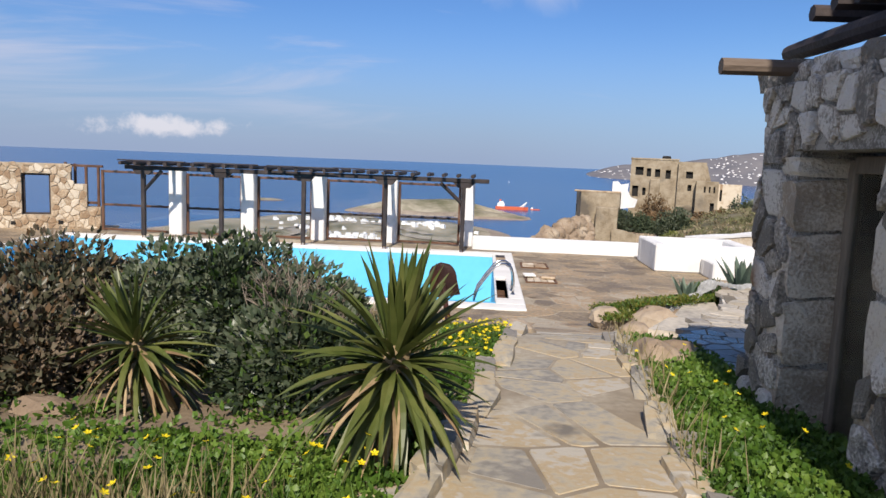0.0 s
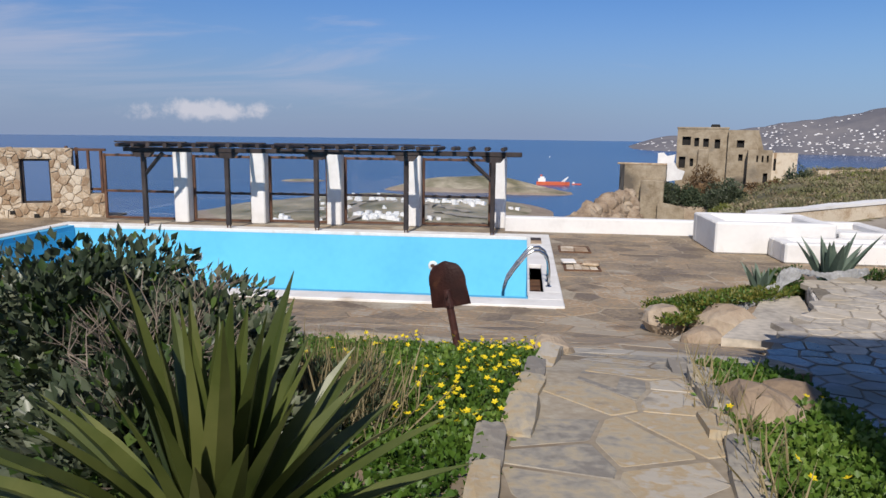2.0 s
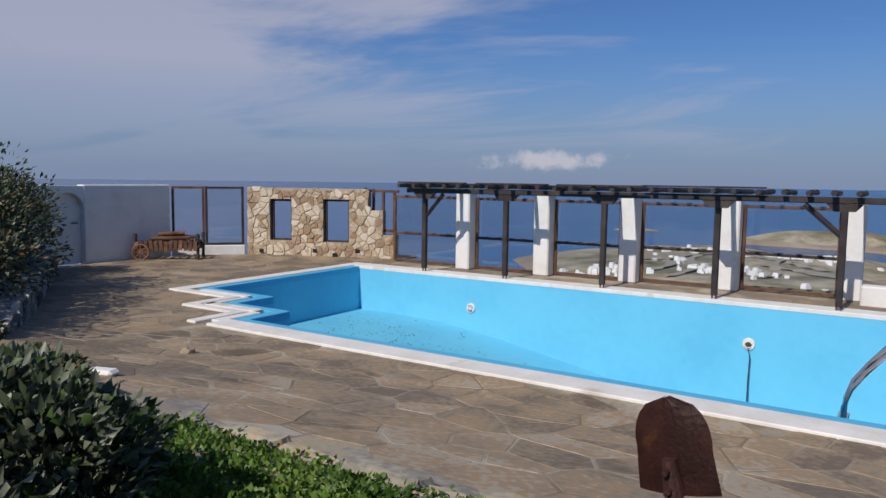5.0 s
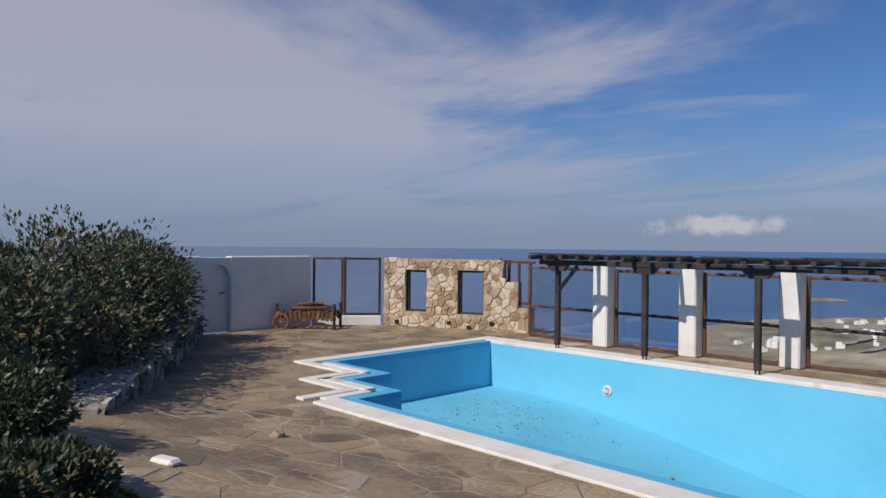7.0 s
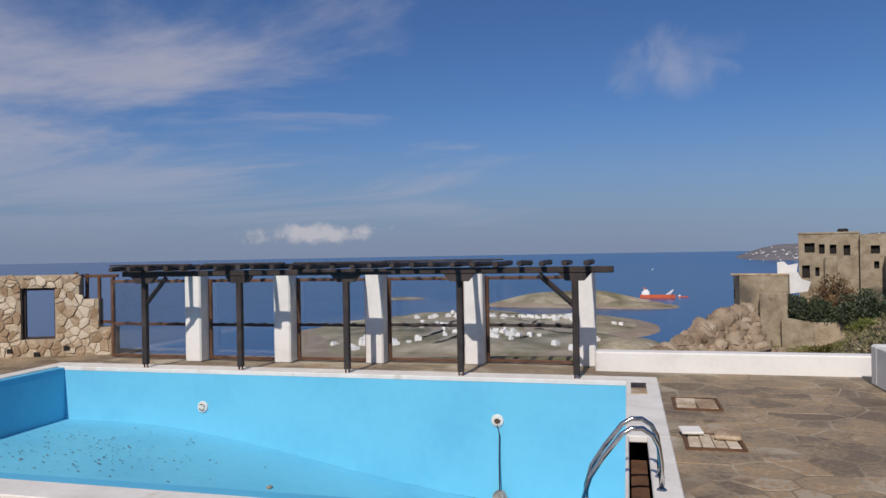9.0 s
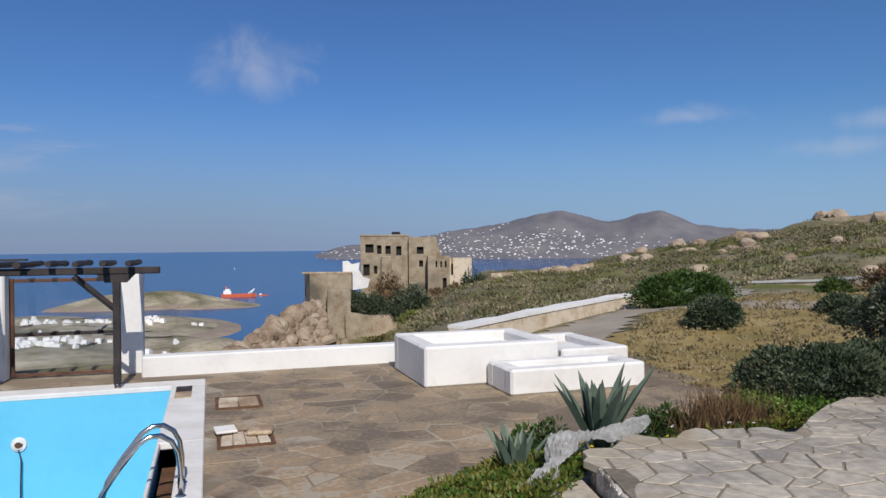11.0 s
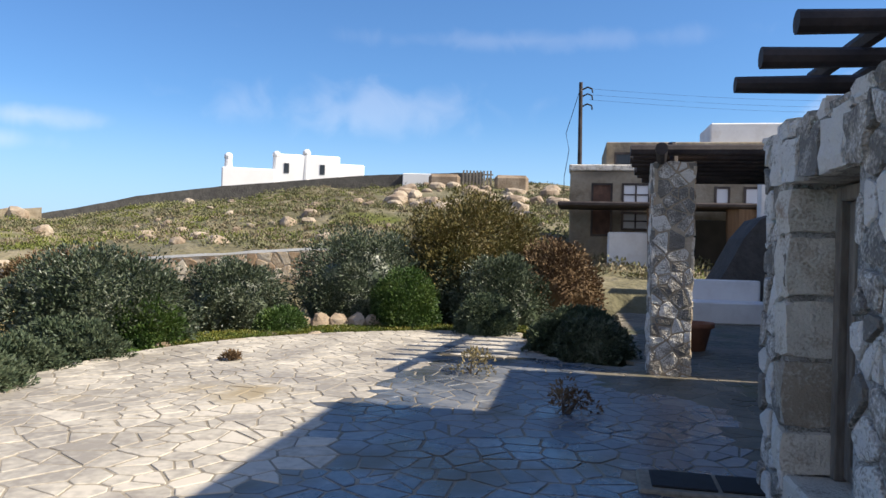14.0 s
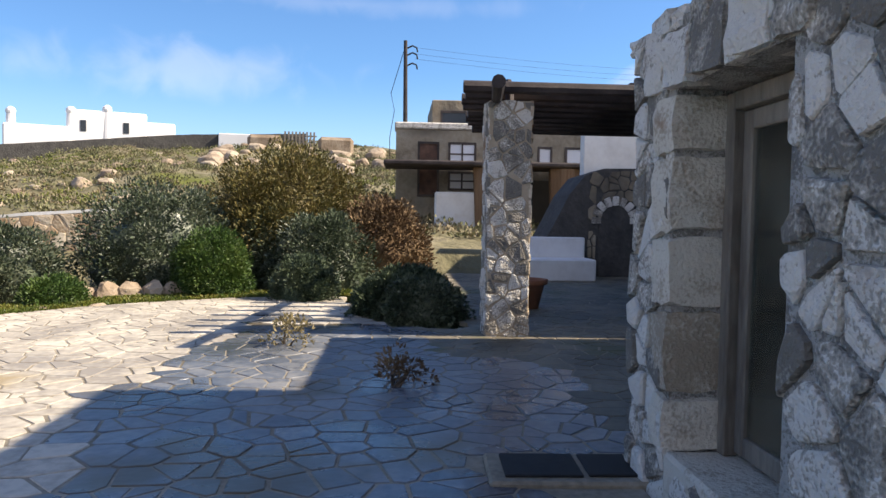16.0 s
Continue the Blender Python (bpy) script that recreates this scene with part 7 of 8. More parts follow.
# terrace hedge
for _x, _y, _z, _rx, _ry, _h, _m, _l, _n, _s in (
        (13.5, 16.9, 0.35, 1.75, 1.3, 1.68, DARK, "large rounded dark green shrub beside the terrace", 9000, 0.085),
        (16.6, 15.9, 0.4, 1.2, 1.05, 1.45, DARK, "rounded dark green shrub beside the terrace", 6000, 0.08),
        (18.6, 13.6, 0.45, 1.7, 1.45, 2.1, DARK, "large rounded dark green shrub beside the terrace", 8000, 0.085),
        (17.3, 12.3, 0.45, 0.78, 0.7, 1.3, M["leaf_green"], "bushy green shrub at the terrace edge", 5000, 0.075),
        (19.6, 12.0, 0.5, 1.35, 1.2, 1.75, DARK, "dark green shrub below the taller ones", 5000, 0.085),
        (21.2, 11.5, 0.5, 2.7, 2.1, 3.05, M["leaf_olive"], "tall olive-brown shrub on the slope", 16000, 0.10),
        (20.0, 9.3, 0.5, 1.3, 1.2, 1.9, M["leaf_brown"], "dry brown twiggy shrub on the slope", 5000, 0.10),
        (18.6, 10.4, 0.45, 1.2, 1.0, 1.6, DARK, "dark green shrub below the taller ones", 5500, 0.085),
        (15.2, 8.75, 0.4, 1.25, 0.55, 0.82, M["leaf_grey"], "low spreading green shrub beside the stone pillar", 6500, 0.08),
        (14.2, 8.5, 0.4, 0.65, 0.5, 0.75, DARK, "low spreading green shrub beside the stone pillar", 3500, 0.07),
        (16.5, 10.5, 0.4, 0.6, 0.6, 0.9, M["leaf_grey"], "small grey-green shrub at the terrace edge", 3000, 0.07),
        (13.3, 15.75, 0.35, 0.75, 0.6, 0.95, M["leaf_green"], "bushy green shrub at the terrace edge", 5000, 0.07),
        (11.6, 15.95, 0.3, 0.95, 0.5, 0.75, M["leaf_grey"], "grey-green low shrub at the terrace edge", 5000, 0.07),
        (10.3, 15.8, 0.25, 0.75, 0.5, 0.72, M["leaf_grey"], "grey-green low shrub at the terrace edge", 4500, 0.07),
        (9.0, 15.55, 0.2, 0.95, 0.7, 0.82, M["leaf_grey"], "grey-green low shrub at the terrace edge", 5500, 0.07),
        (15.6, 14.35, 0.4, 0.55, 0.45, 0.6, M["leaf_green"], "small green shrub at the terrace edge", 2600, 0.06),
        (13.5, 23.0, 0.25, 0.65, 0.6, 0.75, M["leaf_grey"], "small shrub on the dry lawn", 2600, 0.09),
        (17.0, 22.6, 0.3, 0.9, 0.6, 0.65, M["leaf_grey"], "small shrub on the dry lawn", 2600, 0.09),
        (15.9, 21.4, 0.3, 0.4, 0.4, 0.45, M["leaf_grey"], "small shrub on the dry lawn", 1500, 0.08),
        (16.0, 27.6, 0.3, 1.5, 0.8, 1.05, M["leaf_green"], "green shrub by the garden wall", 4000, 0.11),
        (19.6, 25.4, 0.5, 0.5, 0.5, 0.7, M["leaf_green"], "small green shrub by the garden wall", 1600, 0.09),
        (22.2, 23.3, 0.6, 0.9, 2.6, 1.25, M["leaf_brown"], "long brown hedge along the garden wall", 6000, 0.11)):
    bush(_x, _y, _z, _rx, _ry, _h, _m, _l, leaves=int(_n * 2.6), size=_s * 0.9, clumps=150, dense=True, group="terrace shrubs" if _y < 17 else "lawn shrubs", second=M["leaf_grey"] if _m is DARK else None)
for _x, _y, _z, _r, _h, _m in ((16.55, 68.4, -3.4, 1.5, 3.1, M["leaf_brown"]), (18.2, 66.95, -3.4, 1.6, 2.3, DARK), (13.8, 67.7, -3.4, 0.9, 1.7, DARK), (15.4, 67.3, -3.4, 1.1, 1.6, M["leaf_grey"]), (17.3, 66.6, -3.4, 1.2, 1.4, DARK), (19.1, 66.4, -3.4, 0.9, 1.4, M["leaf_grey"]), (23.8, 66.7, -2.4, 1.1, 2.4, DARK), (22.0, 67.0, -2.4, 0.5, 1.3, M["leaf_olive"])):
    bush(_x, _y, _z, _r, _r, _h, _m, "wind-bent bush below the ruined house", leaves=2600, size=0.2, clumps=50, group="ruin shrubs")
for _x, _y, _r, _h, _m in ((14.2, 60.6, 1.5, 0.9, M["leaf_olive"]), (16.8, 59.6, 1.8, 0.9, M["scrub_green"]), (11.2, 60.4, 1.0, 0.8, M["leaf_olive"]), (19.2, 58.6, 2.0, 0.9, M["leaf_brown"]), (12.8, 57.5, 1.6, 0.8, M["scrub_leaf"])):
    bush(_x, _y, terrain(_x, _y) - 0.15, _r, _r, _h, _m, "low scrubby bush on the slope below the ruin", leaves=1800, size=0.22, clumps=40, group="ruin shrubs")


def tufts(name, label, n, pick, size, mat, per=16, flat=0.5, ratio=0.6):
    """Ground cover nobody could count: small leafy tufts in one mesh."""
    cs, ds = [], []
    for _ in range(n):
        q = pick()
        if q is None:
            continue
        x, y, z, s = q
        u = unit(per)
        u[:, 2] = np.abs(u[:, 2])
        cs.append(u * np.array([s, s, s * flat]) * rng.uniform(0.3, 1, (per, 1)) + np.array([x, y, z]))
        ds.append(u + np.array([0, 0, 0.4 if ratio < 0.8 else -0.15]))
    ob = leaf_mesh(name, np.concatenate(cs), np.concatenate(ds), size, size * ratio, mat)
    return tagged(ob, label, "ground cover", kind="stuff")


def hill_pick(h0, h1, r0, r1, s0, s1, thresh):
    def f():
        h, r = rnd.uniform(h0, h1), math.sqrt(rnd.uniform(r0 * r0, r1 * r1))
        x, y, _ = place(h, r)
        if h < 10 and rnd.random() < 0.6:
            return None
        if noise.noise(Vector((x * 0.09, y * 0.09, thresh * 10))) < thresh or (x < 23.5 and y < 30):
            return None
        return x, y, terrain(x, y), rnd.uniform(s0, s1)
    return f


tufts("hill_scrub", "grey-brown low scrub covering the hillside", 3800, hill_pick(8, 100, 24, 68, 0.25, 0.7, -0.25), 0.14, M["scrub_leaf"], 30, 0.6)
tufts("hill_scrub", "brown dry scrub covering the hillside", 3600, hill_pick(6, 100, 24, 68, 0.25, 0.6, -0.2), 0.13, M["scrub_dry"], 26, 0.5)
tufts("hill_scrub", "olive green scrub covering the hillside", 2400, hill_pick(6, 100, 24, 68, 0.25, 0.65, -0.05), 0.13, M["scrub_green"], 28, 0.5)
tufts("hill_spurge", "bright yellow-green spurge on the hillside", 1000, hill_pick(36, 95, 26, 62, 0.2, 0.5, 0.16), 0.12, M["succulent"], 26, 0.6)


def bed_west():
    x, y = rnd.uniform(-3.2, 1.65), rnd.uniform(3.0, 10.3)
    d = 0.35
    if y > 8.0 and x > -2.6:
        d = 1.0
    elif x > 0.55:
        d = 0.95
    elif y < 5.9:
        d = 0.85 if x > -0.3 else 0.5
    if rnd.random() > d or (y < 8 and y > 5.9 and x < 0.4 and rnd.random() < 0.7):
        return None
    if x > path_l(y) - 0.04:
        return None
    return x, y, ramp(y) - 0.03, rnd.uniform(0.05, 0.13)


tufts("clover_mat", "dense bright green clover in the garden bed", 9500, bed_west, 0.034, M["clover"], 18, 0.75, 1.0)


def bed_east():
    y = rnd.uniform(2.6, 9.6)
    x = rnd.uniform(path_r(min(y, 9.5)) + 0.05, 3.2)
    if y > 8.4 and (y > 9.6 or x > 2.9):
        if rnd.random() < 0.6:
            return None
    return x, y, ramp(y) - 0.03, rnd.uniform(0.05, 0.14)


tufts("clover_mat", "bright green clover between the path and the house", 3600, bed_east, 0.034, M["clover"], 18, 0.75, 1.0)


def slope_bed():
    """The planted bank between the deck and the terrace corner."""
    x = rnd.uniform(3.1, 8.2)
    lo = 12.5 + (x - 3.1) * 0.75 if x < 5 else 14.0 + (x - 5) * 0.22
    hi = lo + (1.5 if x < 5 else 0.8)
    y = rnd.uniform(lo, hi)
    return x, y, 0.16 + 0.28 * (1 - (y - lo) / (hi - lo)) * (1 if x > 3.6 else 0.5), rnd.uniform(0.06, 0.15)


tufts("succulent_mat", "yellow-green succulent mat on the bank", 1500, slope_bed, 0.05, M["succulent"], 14, 0.8)
tufts("clover_mat", "green clover on the bank below the terrace", 1000, slope_bed, 0.036, M["clover"], 16, 0.8, 1.0)


def terrace_rim():
    a = radians(rnd.uniform(-30, 95))
    r = rnd.uniform(6.02, 6.95)
    return 11.0 + r * math.sin(a), 9.4 + r * math.cos(a), 0.48, rnd.uniform(0.05, 0.13)


tufts("clover_mat", "green clover along the terrace rim", 3000, terrace_rim, 0.045, M["clover"], 14, 0.7, 1.0)


def rim_east():
    a = radians(rnd.uniform(20, 92))
    r = rnd.uniform(5.95, 6.9)
    return 11.0 + r * math.sin(a), 9.4 + r * math.cos(a), 0.54, rnd.uniform(0.05, 0.12)


tufts("succulent_mat", "sunlit yellow-green ground cover along the terrace rim", 4200, rim_east, 0.045, M["succulent"], 14, 0.6)


def lawn_grass():
    x, y = rnd.uniform(8.5, 21.5), rnd.uniform(15.5, 28)
    if not in_poly(LAWN, x, y):
        return None
    return x, y, terrain(x, y) + 0.03, rnd.uniform(0.08, 0.22)


tufts("dry_grass", "short dry grass on the lawn", 2600, lawn_grass, 0.07, M["dry_grass"], 9, 0.4)


def grass(name, label, n, pick, h, mat):
    cs, ds = [], []
    for _ in range(n):
        q = pick()
        if q is None:
            continue
        cs.append(q)
        ds.append((rnd.gauss(0, 0.35), rnd.gauss(0, 0.35), 1))
    ob = leaf_mesh(name, np.array(cs), np.array(ds), h, 0.008, mat, rngl=0.6)
    return tagged(ob, label, "grass", kind="stuff")


grass("dry_grass", "long dry grass in the foreground bed", 12000, lambda: (rnd.uniform(-2.6, 0.55), (q := rnd.triangular(3.0, 5.3, 3.8)), ramp(q) - 0.05), 0.24, M["dry_grass"])
grass("green_grass", "green grass blades in the foreground bed", 4500, lambda: (rnd.uniform(-2.5, 0.9), (q := rnd.uniform(3.2, 5.4)), ramp(q) - 0.05), 0.15, M["clover"])
grass("dry_grass", "dry grass tuft at the bed edge", 900, lambda: (rnd.gauss(0.56, 0.13), (q := rnd.gauss(7.85, 0.14)), ramp(q) - 0.05), 0.36, M["dry_grass"])
grass("dry_grass", "dry brown grass tuft on the bank", 1100, lambda: (rnd.gauss(7.0, 0.25), rnd.gauss(14.75, 0.12), 0.40), 0.34, M["leaf_brown"])
grass("dry_grass", "dry weeds along the path edging", 260, lambda: (path_r(q0 := rnd.uniform(5.5, 9.5)) + rnd.gauss(0.05, 0.06), (q := q0), ramp(q) - 0.02), 0.22, M["dry_grass"])


def flower_mesh(r=0.02):
    bm = bmesh.new()
    for k in range(5):
        a = 2 * math.pi * k / 5
        c = bm.verts.new((0, 0, 0))
        p = [bm.verts.new((r * q * math.cos(a + w), r * q * math.sin(a + w), r * 0.35 * q)) for w, q in ((-0.55, 0.8), (0, 1.25), (0.55, 0.8))]
        bm.faces.new((c, *p))
    petals = len(bm.faces)
    tube(bm, (0, 0, -0.12), (0, 0, 0), 0.002, 0.002, 3)
    bm.faces.ensure_lookup_table()
    for k in range(petals, len(bm.faces)):
        bm.faces[k].material_index = 1
    me = bpy.data.meshes.new("flower")
    bm.to_mesh(me)
    bm.free()
    return me


FLOWER = flower_mesh(0.016)
FLOWER.materials.append(M["yellow"])
FLOWER.materials.append(M["leaf_green"])
DAISY = flower_mesh(0.019)
DAISY.materials.append(M["petal_white"])
DAISY.materials.append(M["leaf_green"])


def flowers(n, pick, mesh, label, group):
    for _ in range(n):
        x, y, z = pick()
        ob = new("flower", mesh)
        ob.matrix_basis = pose(x, y, z, rnd.uniform(-30, 45), rnd.uniform(-30, 30), rnd.uniform(0, 360))
        tagged(ob, label, "flower", group)


def near_path():
    y = rnd.uniform(7.6, 10.2)
    return path_l(y) - rnd.choice((rnd.uniform(0.05, 0.6), rnd.uniform(0.05, 1.6))), y, ramp(y) + rnd.uniform(0.06, 0.14)


flowers(230, near_path, FLOWER, "small yellow oxalis flower in the clover", "yellow flowers")
flowers(110, lambda: (rnd.uniform(-2.2, 0.95), (q := rnd.uniform(4.2, 5.5)), ramp(q) + rnd.uniform(0.11, 0.21)), FLOWER, "small yellow oxalis flower in the grass", "yellow flowers")
flowers(22, lambda: (rnd.uniform(2.5, 3.0), (q := rnd.uniform(4.0, 8.2)), ramp(q) + rnd.uniform(0.10, 0.2)), FLOWER, "small yellow oxalis flower by the house", "yellow flowers")
flowers(12, lambda: (rnd.uniform(5.0, 6.5), rnd.uniform(14.1, 14.5), rnd.uniform(0.42, 0.52)), FLOWER, "small yellow flower on the bank", "yellow flowers")
flowers(9, lambda: (rnd.uniform(5.4, 7.2), rnd.uniform(14.4, 14.8), rnd.uniform(0.45, 0.55)), DAISY, "white daisy on the bank", "white daisies")
flowers(10, lambda: (rnd.uniform(-2.2, 0.6), (q := rnd.uniform(3.8, 5.0)), ramp(q) + rnd.uniform(0.1, 0.2)), DAISY, "white daisy in the grass", "white daisies")


def agave(x, y, z, s, label, n=20):
    t = thing("agave", label, "agave", x, y, z, rnd.uniform(0, 360), "agaves")
    for i in range(n):
        el = 54 + 33 * ((i + 0.5) / n) ** 0.8
        o = blades(t, 1, (0.74 - 0.2 * i / n) * s, 0.13 * s, M["agave"], el - 1, el + 1, 0.12, "leaf", base_r=0.05 * s, seg=8, gutter=0.35)
        o.matrix_basis = pose(0, 0, 0, 0, 0, i * 137.5 + rnd.uniform(-12, 12))


agave(5.75, 15.0, 0.22, 1.3, "large blue-green agave on the bank", 22)
agave(4.75, 14.75, 0.12, 0.85, "smaller blue-green agave beside the larger one", 18)
bush(5.2, 15.15, 0.1, 0.5, 0.35, 0.4, M["leaf_green"], "low green shrub among the agaves", leaves=1800, size=0.06, clumps=30, group="bank shrubs")
bush(6.6, 15.2, 0.1, 0.5, 0.3, 0.45, M["leaf_green"], "low green shrub among the agaves", leaves=1800, size=0.06, clumps=30, group="bank shrubs")


def build_plastic():
    """A torn clear sheet dragged over the bank."""
    nu, nv = 110, 26
    verts, faces = [], []
    line = [Vector(p) for p in ((6.1, 14.72, 0.55), (5.5, 14.5, 0.50), (4.95, 14.2, 0.62), (4.7, 13.95, 0.45), (4.35, 13.6, 0.35), (3.9, 13.25, 0.25), (3.5, 13.3, 0.12), (3.25, 13.75, 0.06))]
    for i in range(nu):
        s = i / (nu - 1) * (len(line) - 1)
        k = min(int(s), len(line) - 2)
        c = line[k].lerp(line[k + 1], s - k)
        d = (line[k + 1] - line[k]).normalized()
        side = Vector((-d.y, d.x, 0))
        w = 0.05 + 0.10 * abs(math.sin(i * 0.14)) + (0.20 if i > nu * 0.78 else 0)
        for j in range(nv):
            q = j / (nv - 1) * 2 - 1
            p = c + side * q * w
            p.z += 0.05 * (1 - q * q) + 0.07 * (0.5 - abs(noise.noise(Vector((i * 0.16, j * 0.3, 2))))) + 0.05 * abs(noise.noise(Vector((i * 0.5, j * 0.8, 5))))
            verts.append(p)
    for i in range(nu - 1):
        for j in range(nv - 1):
            a = i * nv + j
            faces.append((a, a + 1, a + nv + 1, a + nv))
    ob = raw("plastic_sheet", verts, faces, M["plastic"], smooth=False)
    tagged(ob, "crumpled torn translucent plastic sheet lying over the bank", "plastic sheet")


build_plastic()


# ---------- edging stones, bank rocks, steps ----------
def edging(x0, y0, x1, y1, size, label, jitter=0.05):
    L = math.hypot(x1 - x0, y1 - y0)
    n = int(L / (size * 1.15))
    ang = math.degrees(math.atan2(y1 - y0, x1 - x0))
    for i in range(n):
        s = (i + 0.5) / n
        x, y = x0 + (x1 - x0) * s + rnd.uniform(-jitter, jitter), y0 + (y1 - y0) * s
        ob = new("edging_stone", rnd.choice(BLOCKS["edge"]))
        h = rnd.uniform(0.17, 0.24)
        ob.matrix_basis = pose(x, y, ramp(y) + h / 2 - 0.15, rnd.uniform(-5, 5), rnd.uniform(-6, 6), ang + rnd.uniform(-7, 7)) @ Matrix.Diagonal((L / n * rnd.uniform(0.95, 1.12), rnd.uniform(0.13, 0.18), h, 1))
        tagged(ob, label, "edging stone", "path edging")


edging(0.74, 2.6, 1.70, 10.2, 0.40, "flat grey stone edging the garden path")
edging(2.05, 3.0, 2.62, 9.5, 0.34, "rough stone edging between path and house bed")
edging(1.5, 10.30, -4.9, 10.42, 0.40, "flat pale stone edging the clover bed", 0.08)
for _x, _y, _s in ((1.72, 10.25, 0.17), (2.72, 8.3, 0.20), (2.95, 8.6, 0.16), (3.4, 12.2, 0.22), (3.75, 12.8, 0.3), (4.3, 13.2, 0.22), (3.15, 13.1, 0.24)):
    rock(_x, _y, ramp(_y) - 0.08 if _x < 3 else 0.12, _s * 1.3, _s, _s * 0.9, "pale weathered rock beside the path", "bank rocks")
for _i in range(6):
    rock(16.3 + 0.16 * _i, 14.6 - 0.34 * _i, 0.46, rnd.uniform(0.2, 0.34), 0.2, rnd.uniform(0.2, 0.3), "pale rock bordering the terrace", "terrace border rocks")
for _x, _y in ((15.3, 13.6), (14.9, 14.2), (17.2, 10.9), (17.8, 10.6), (13.0, 15.35), (18.3, 9.9)):
    rock(_x, _y, 0.42, 0.3, 0.2, 0.14, "pale rock bordering the terrace", "terrace border rocks")
for _x, _y in ((-0.2, 6.9), (-1.1, 6.2), (-1.8, 6.3)):
    rock(_x, _y, ramp(_y) - 0.06, 0.18, 0.12, 0.08, "flat brown stone on the bare soil", "bed stones")


def build_steps():
    t = thing("terrace_step", "low stone steps faced with upright slabs down to the deck", "steps", 4.3, 12.9, 0.0)
    inv = t.matrix_basis.inverted()
    for poly, top in (([(3.45, 11.75), (4.0, 11.63), (4.72, 12.72), (4.95, 13.9), (4.45, 13.75), (4.1, 12.9)], 0.40), ([(3.05, 12.2), (3.44, 11.78), (4.08, 12.92), (4.2, 13.5), (3.6, 13.1)], 0.22)):
        bm = bmesh.new()
        prism(bm, poly, -0.1, top)
        o = part("tread", bm, M["patio_stone"], t)
        o.matrix_parent_inverse = inv
    for i in range(6):
        s = (i + 0.5) / 6
        o = new("riser_slab", BLOCKS["grey"][i]); o.parent = t; o.matrix_parent_inverse = inv
        o.matrix_basis = pose(4.73 + 0.32 * s, 12.72 + 1.2 * s, 0.47, 0, 0, 75) @ Matrix.Diagonal((0.19, 0.05, 0.19, 1))


build_steps()


def retaining_wall():
    w = tagged(new("wall_garden_west"), "low dark rubble retaining wall below the tall shrubs", "wall", kind="structure")
    a, b = Vector((-6.6, 11.3)), Vector((-14.6, 16.4))
    L, ang = (b - a).length, math.degrees(math.atan2(b.y - a.y, b.x - a.x))
    m = pose(a.x, a.y, 0, 0, 0, ang)
    part("core", boxes((0, 0.005, -0.3, L, 0.8, 0.46), m=m), M["mortar"], w)
    rubble(w, "grey", (b.x, b.y, 0.0), ang + 180, L, 0.48, (), size=0.27, gap=0.025, depth=0.06, proud=0.03, seed=61, limit=150)


retaining_wall()


# ---------- the big shovel ----------
def build_shovel():
    t = thing("shovel", "oversized rust-brown iron shovel standing blade up in the bed", "shovel", 0.965, 10.15, ramp(10.15) - 0.03, 0)
    lean = pose(0, 0, 0, 2, -11, -8)
    bm = bmesh.new()
    # blade: rounded tip up, straight shoulders down, slightly dished
    w, rows, cols = 0.165, 12, 9
    grid = []
    for i in range(rows):
        s = i / (rows - 1)
        z = 0.385 + 0.37 * s
        hw = w * (1 - 0.16 * s) if s < 0.5 else w * 0.92 * math.sqrt(max(0.0, 1 - ((s - 0.5) / 0.5) ** 2.4)) + 0.004
        grid.append([bm.verts.new((hw * (2 * j / (cols - 1) - 1), 0.035 * (2 * j / (cols - 1) - 1) ** 2 + 0.03 * s * s, z)) for j in range(cols)])
    for i in range(rows - 1):
        for j in range(cols - 1):
            bm.faces.new((grid[i][j], grid[i][j + 1], grid[i + 1][j + 1], grid[i + 1][j]))
    g = bmesh.ops.solidify(bm, geom=bm.faces[:], thickness=0.012)
    bmesh.ops.transform(bm, matrix=lean, verts=bm.verts)
    part("blade", bm, M["iron"], t)
    bm = bmesh.new()
    tube(bm, (0, -0.01, -0.15), (0, -0.01, 0.50), 0.034, 0.03, 12)
    bmesh.ops.transform(bm, matrix=lean, verts=bm.verts)
    part("shaft", bm, M["iron"], t)
    bm = bmesh.new()
    tube(bm, (0, -0.012, 0.39), (0, -0.012, 0.53), 0.042, 0.028, 12)
    for a in (0.42, 0.49):
        tube(bm, (0, -0.02, a), (0, -0.07, a), 0.012, 0.012, 8)
    bmesh.ops.transform(bm, matrix=lean, verts=bm.verts)
    part("socket", bm, M["iron"], t)


build_shovel()


def deck_bits():
    ob = part("stone_block", boxes((-0.13, -0.07, 0, 0.13, 0.07, 0.06), bevel=0.025), M["white"])
    ob.matrix_basis = pose(-4.2, 11.0, ramp(11.0) - 0.01, 0, 0, 18)
    tagged(ob, "white-painted stone block lying on the deck edge", "block")
    rock(-5.4, 12.8, ramp(12.8) - 0.01, 0.1, 0.08, 0.06, "small loose stone on the deck", "deck stones")
    for x, y, s, m, l in ((9.9, 8.85, 0.26, M["leaf_brown"], "withered weed tuft growing in the terrace joints"), (11.95, 10.1, 0.3, M["dry_grass"], "dry weed tuft growing in the terrace joints"), (11.91, 13.55, 0.12, M["leaf_brown"], "tiny dry weed in the terrace joints")):
        bush(x, y, PATIO_Z, s, s, s * 1.1, m, l, leaves=420, size=0.05, clumps=16, group="terrace weeds", stems=4, core=False)


deck_bits()


# ---------- flagstones, last ----------
def deck_pick(x, y):
    return M["path_stone"] if y < 10.6 else M["deck_stone"]


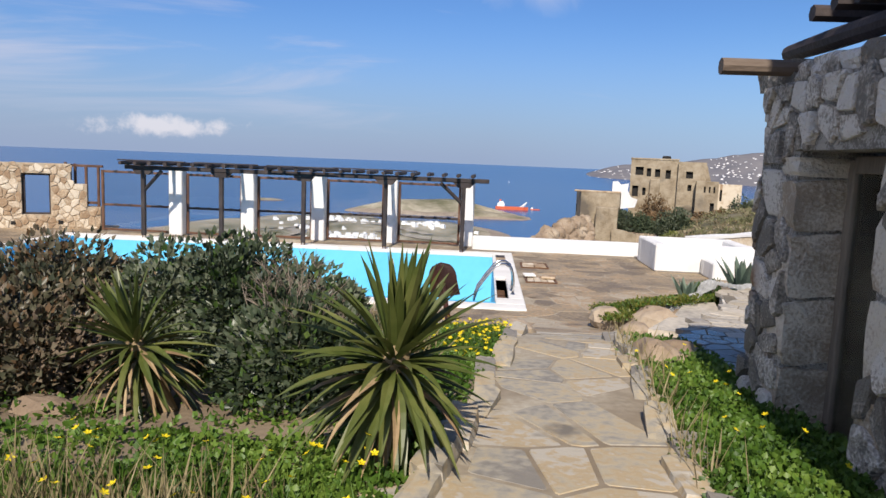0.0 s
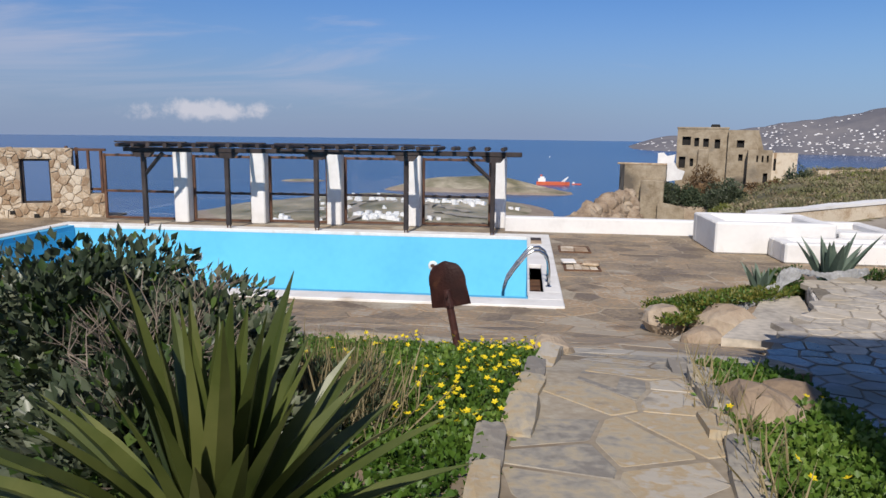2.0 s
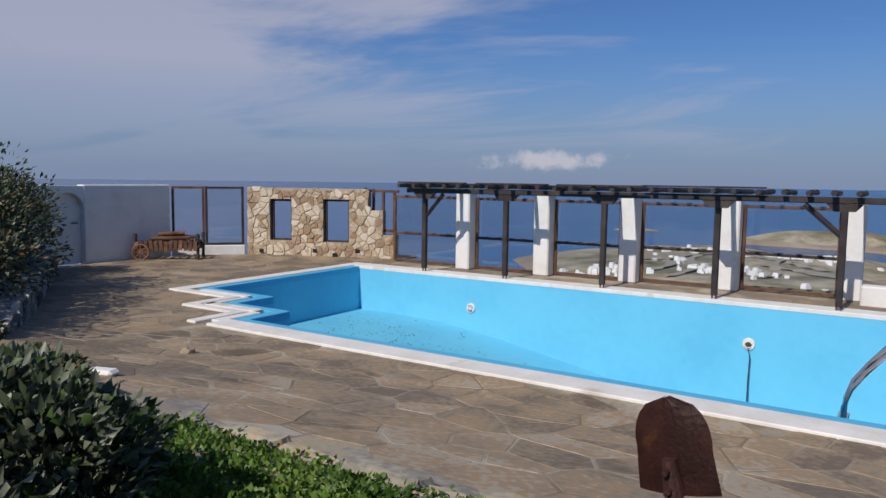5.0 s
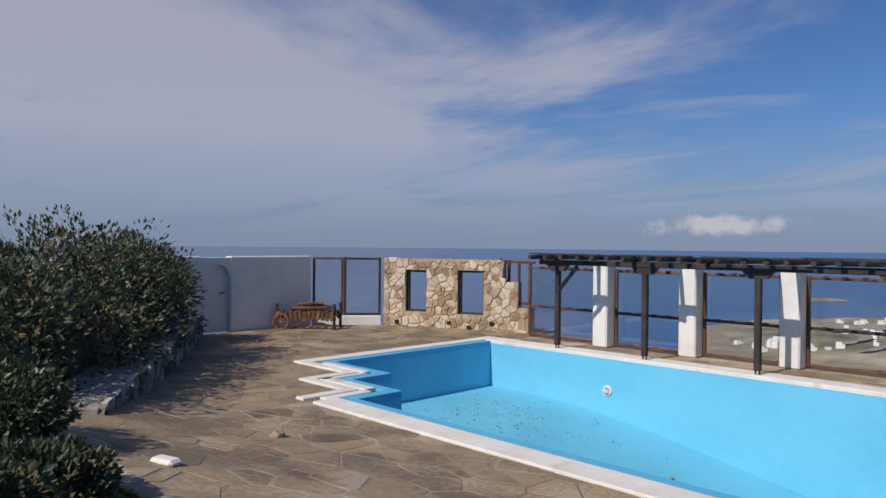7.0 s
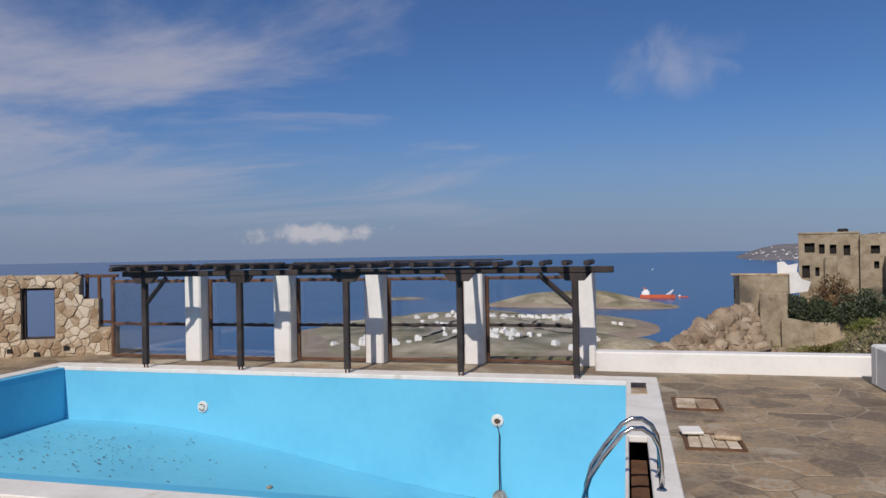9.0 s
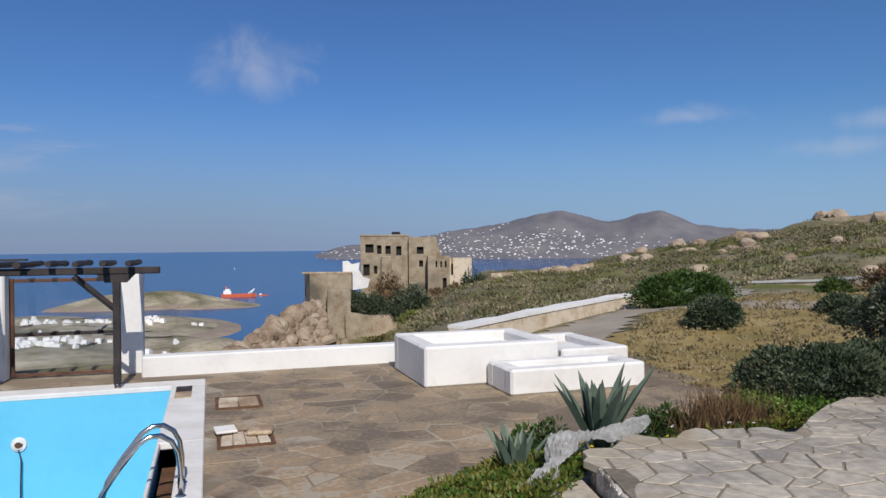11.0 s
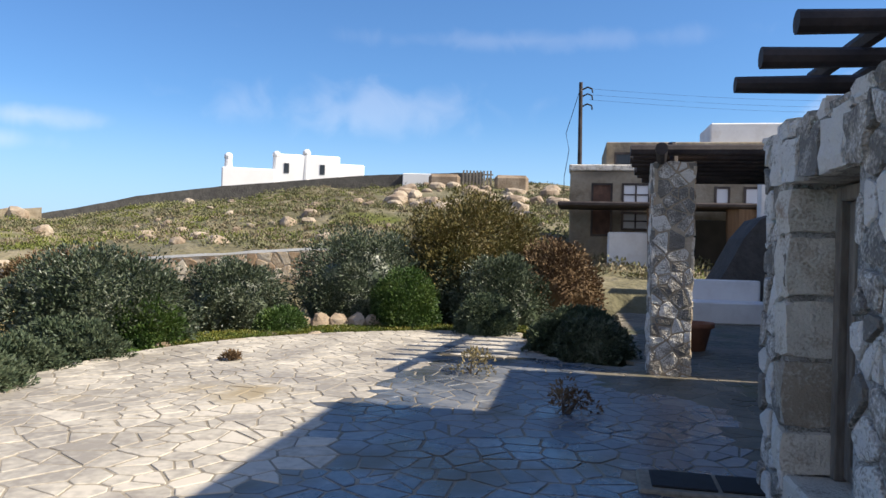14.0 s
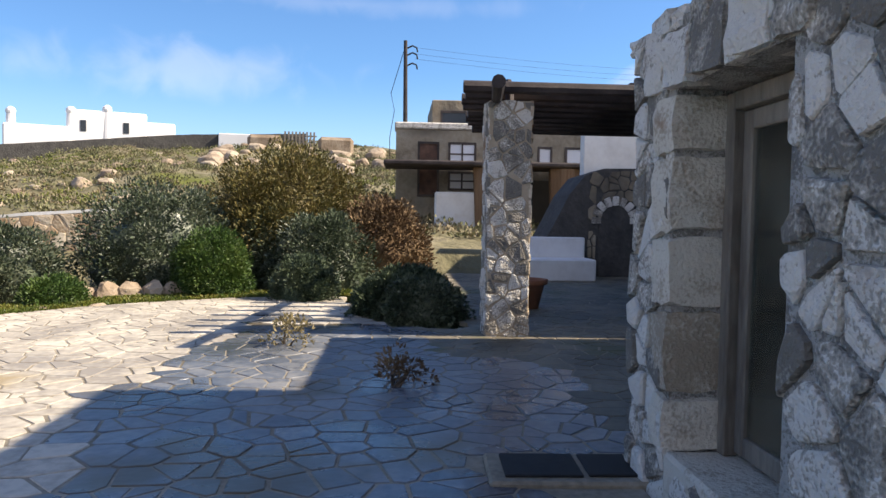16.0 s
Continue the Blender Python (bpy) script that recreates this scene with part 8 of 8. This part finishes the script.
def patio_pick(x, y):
    """Mossy in the covered passage, damp and coloured shade-dark along the house, dry and pale in the open."""
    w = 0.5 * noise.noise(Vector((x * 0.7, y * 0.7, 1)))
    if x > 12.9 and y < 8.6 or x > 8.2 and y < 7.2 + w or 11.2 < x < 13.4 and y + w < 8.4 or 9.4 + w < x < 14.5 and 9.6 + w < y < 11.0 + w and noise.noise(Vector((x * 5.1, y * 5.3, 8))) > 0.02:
        return M["patio_moss"] if y < 9.3 else M["patio_wet_shade"]
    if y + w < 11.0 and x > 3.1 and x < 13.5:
        return M["patio_wet_shade"]
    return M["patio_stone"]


path_in = lambda x, y: y < 10.6 and x < 4 and deck_inside(x, y)
deck_in = lambda x, y: y >= 10.45 and deck_inside(x, y)
paving(deck, cells(path_in, -0.5, -0.5, 4, 10.8, 0.45, 0.03, 15, 0.75, 0.6, 0.28), lambda x, y: ramp(y), deck_pick, 0.003, 130, (1.6, 7.5), "worn tan flagstones of the garden path")
paving(deck, cells(deck_in, -18, 10.3, 9, 23.2, 0.52, 0.026, 5, 0.76, 0.65, 0.25), lambda x, y: ramp(y), deck_pick, 0.003, 165, (0.5, 13.0), "worn brown flagstones of the far deck")
def on_rim(x, y, far):
    """Whether a place lies by the curved rim of the terrace."""
    return -38 < math.degrees(math.atan2(x - 11.0, y - 9.4)) < 84 and 4.6 < math.hypot(x - 11.0, y - 9.4) < far


def trimmed(stones):
    """The stones by the curved rim, cut along it."""
    for p, poly in stones:
        if on_rim(p[0], p[1], 6.3):
            d = math.hypot(p[0] - 11.0, p[1] - 9.4)
            nx, ny = (p[0] - 11.0) / d, (p[1] - 9.4) / d
            poly = clip(poly, nx, ny, nx * 11.0 + ny * 9.4 + 5.94)
        if len(poly) >= 3:
            yield p, poly


patio_in = lambda x, y: (in_poly(PATIO, x, y) or on_rim(x, y, 6.06)) and not (7.45 < x < 8.1 and 7.35 < y < 8.35)
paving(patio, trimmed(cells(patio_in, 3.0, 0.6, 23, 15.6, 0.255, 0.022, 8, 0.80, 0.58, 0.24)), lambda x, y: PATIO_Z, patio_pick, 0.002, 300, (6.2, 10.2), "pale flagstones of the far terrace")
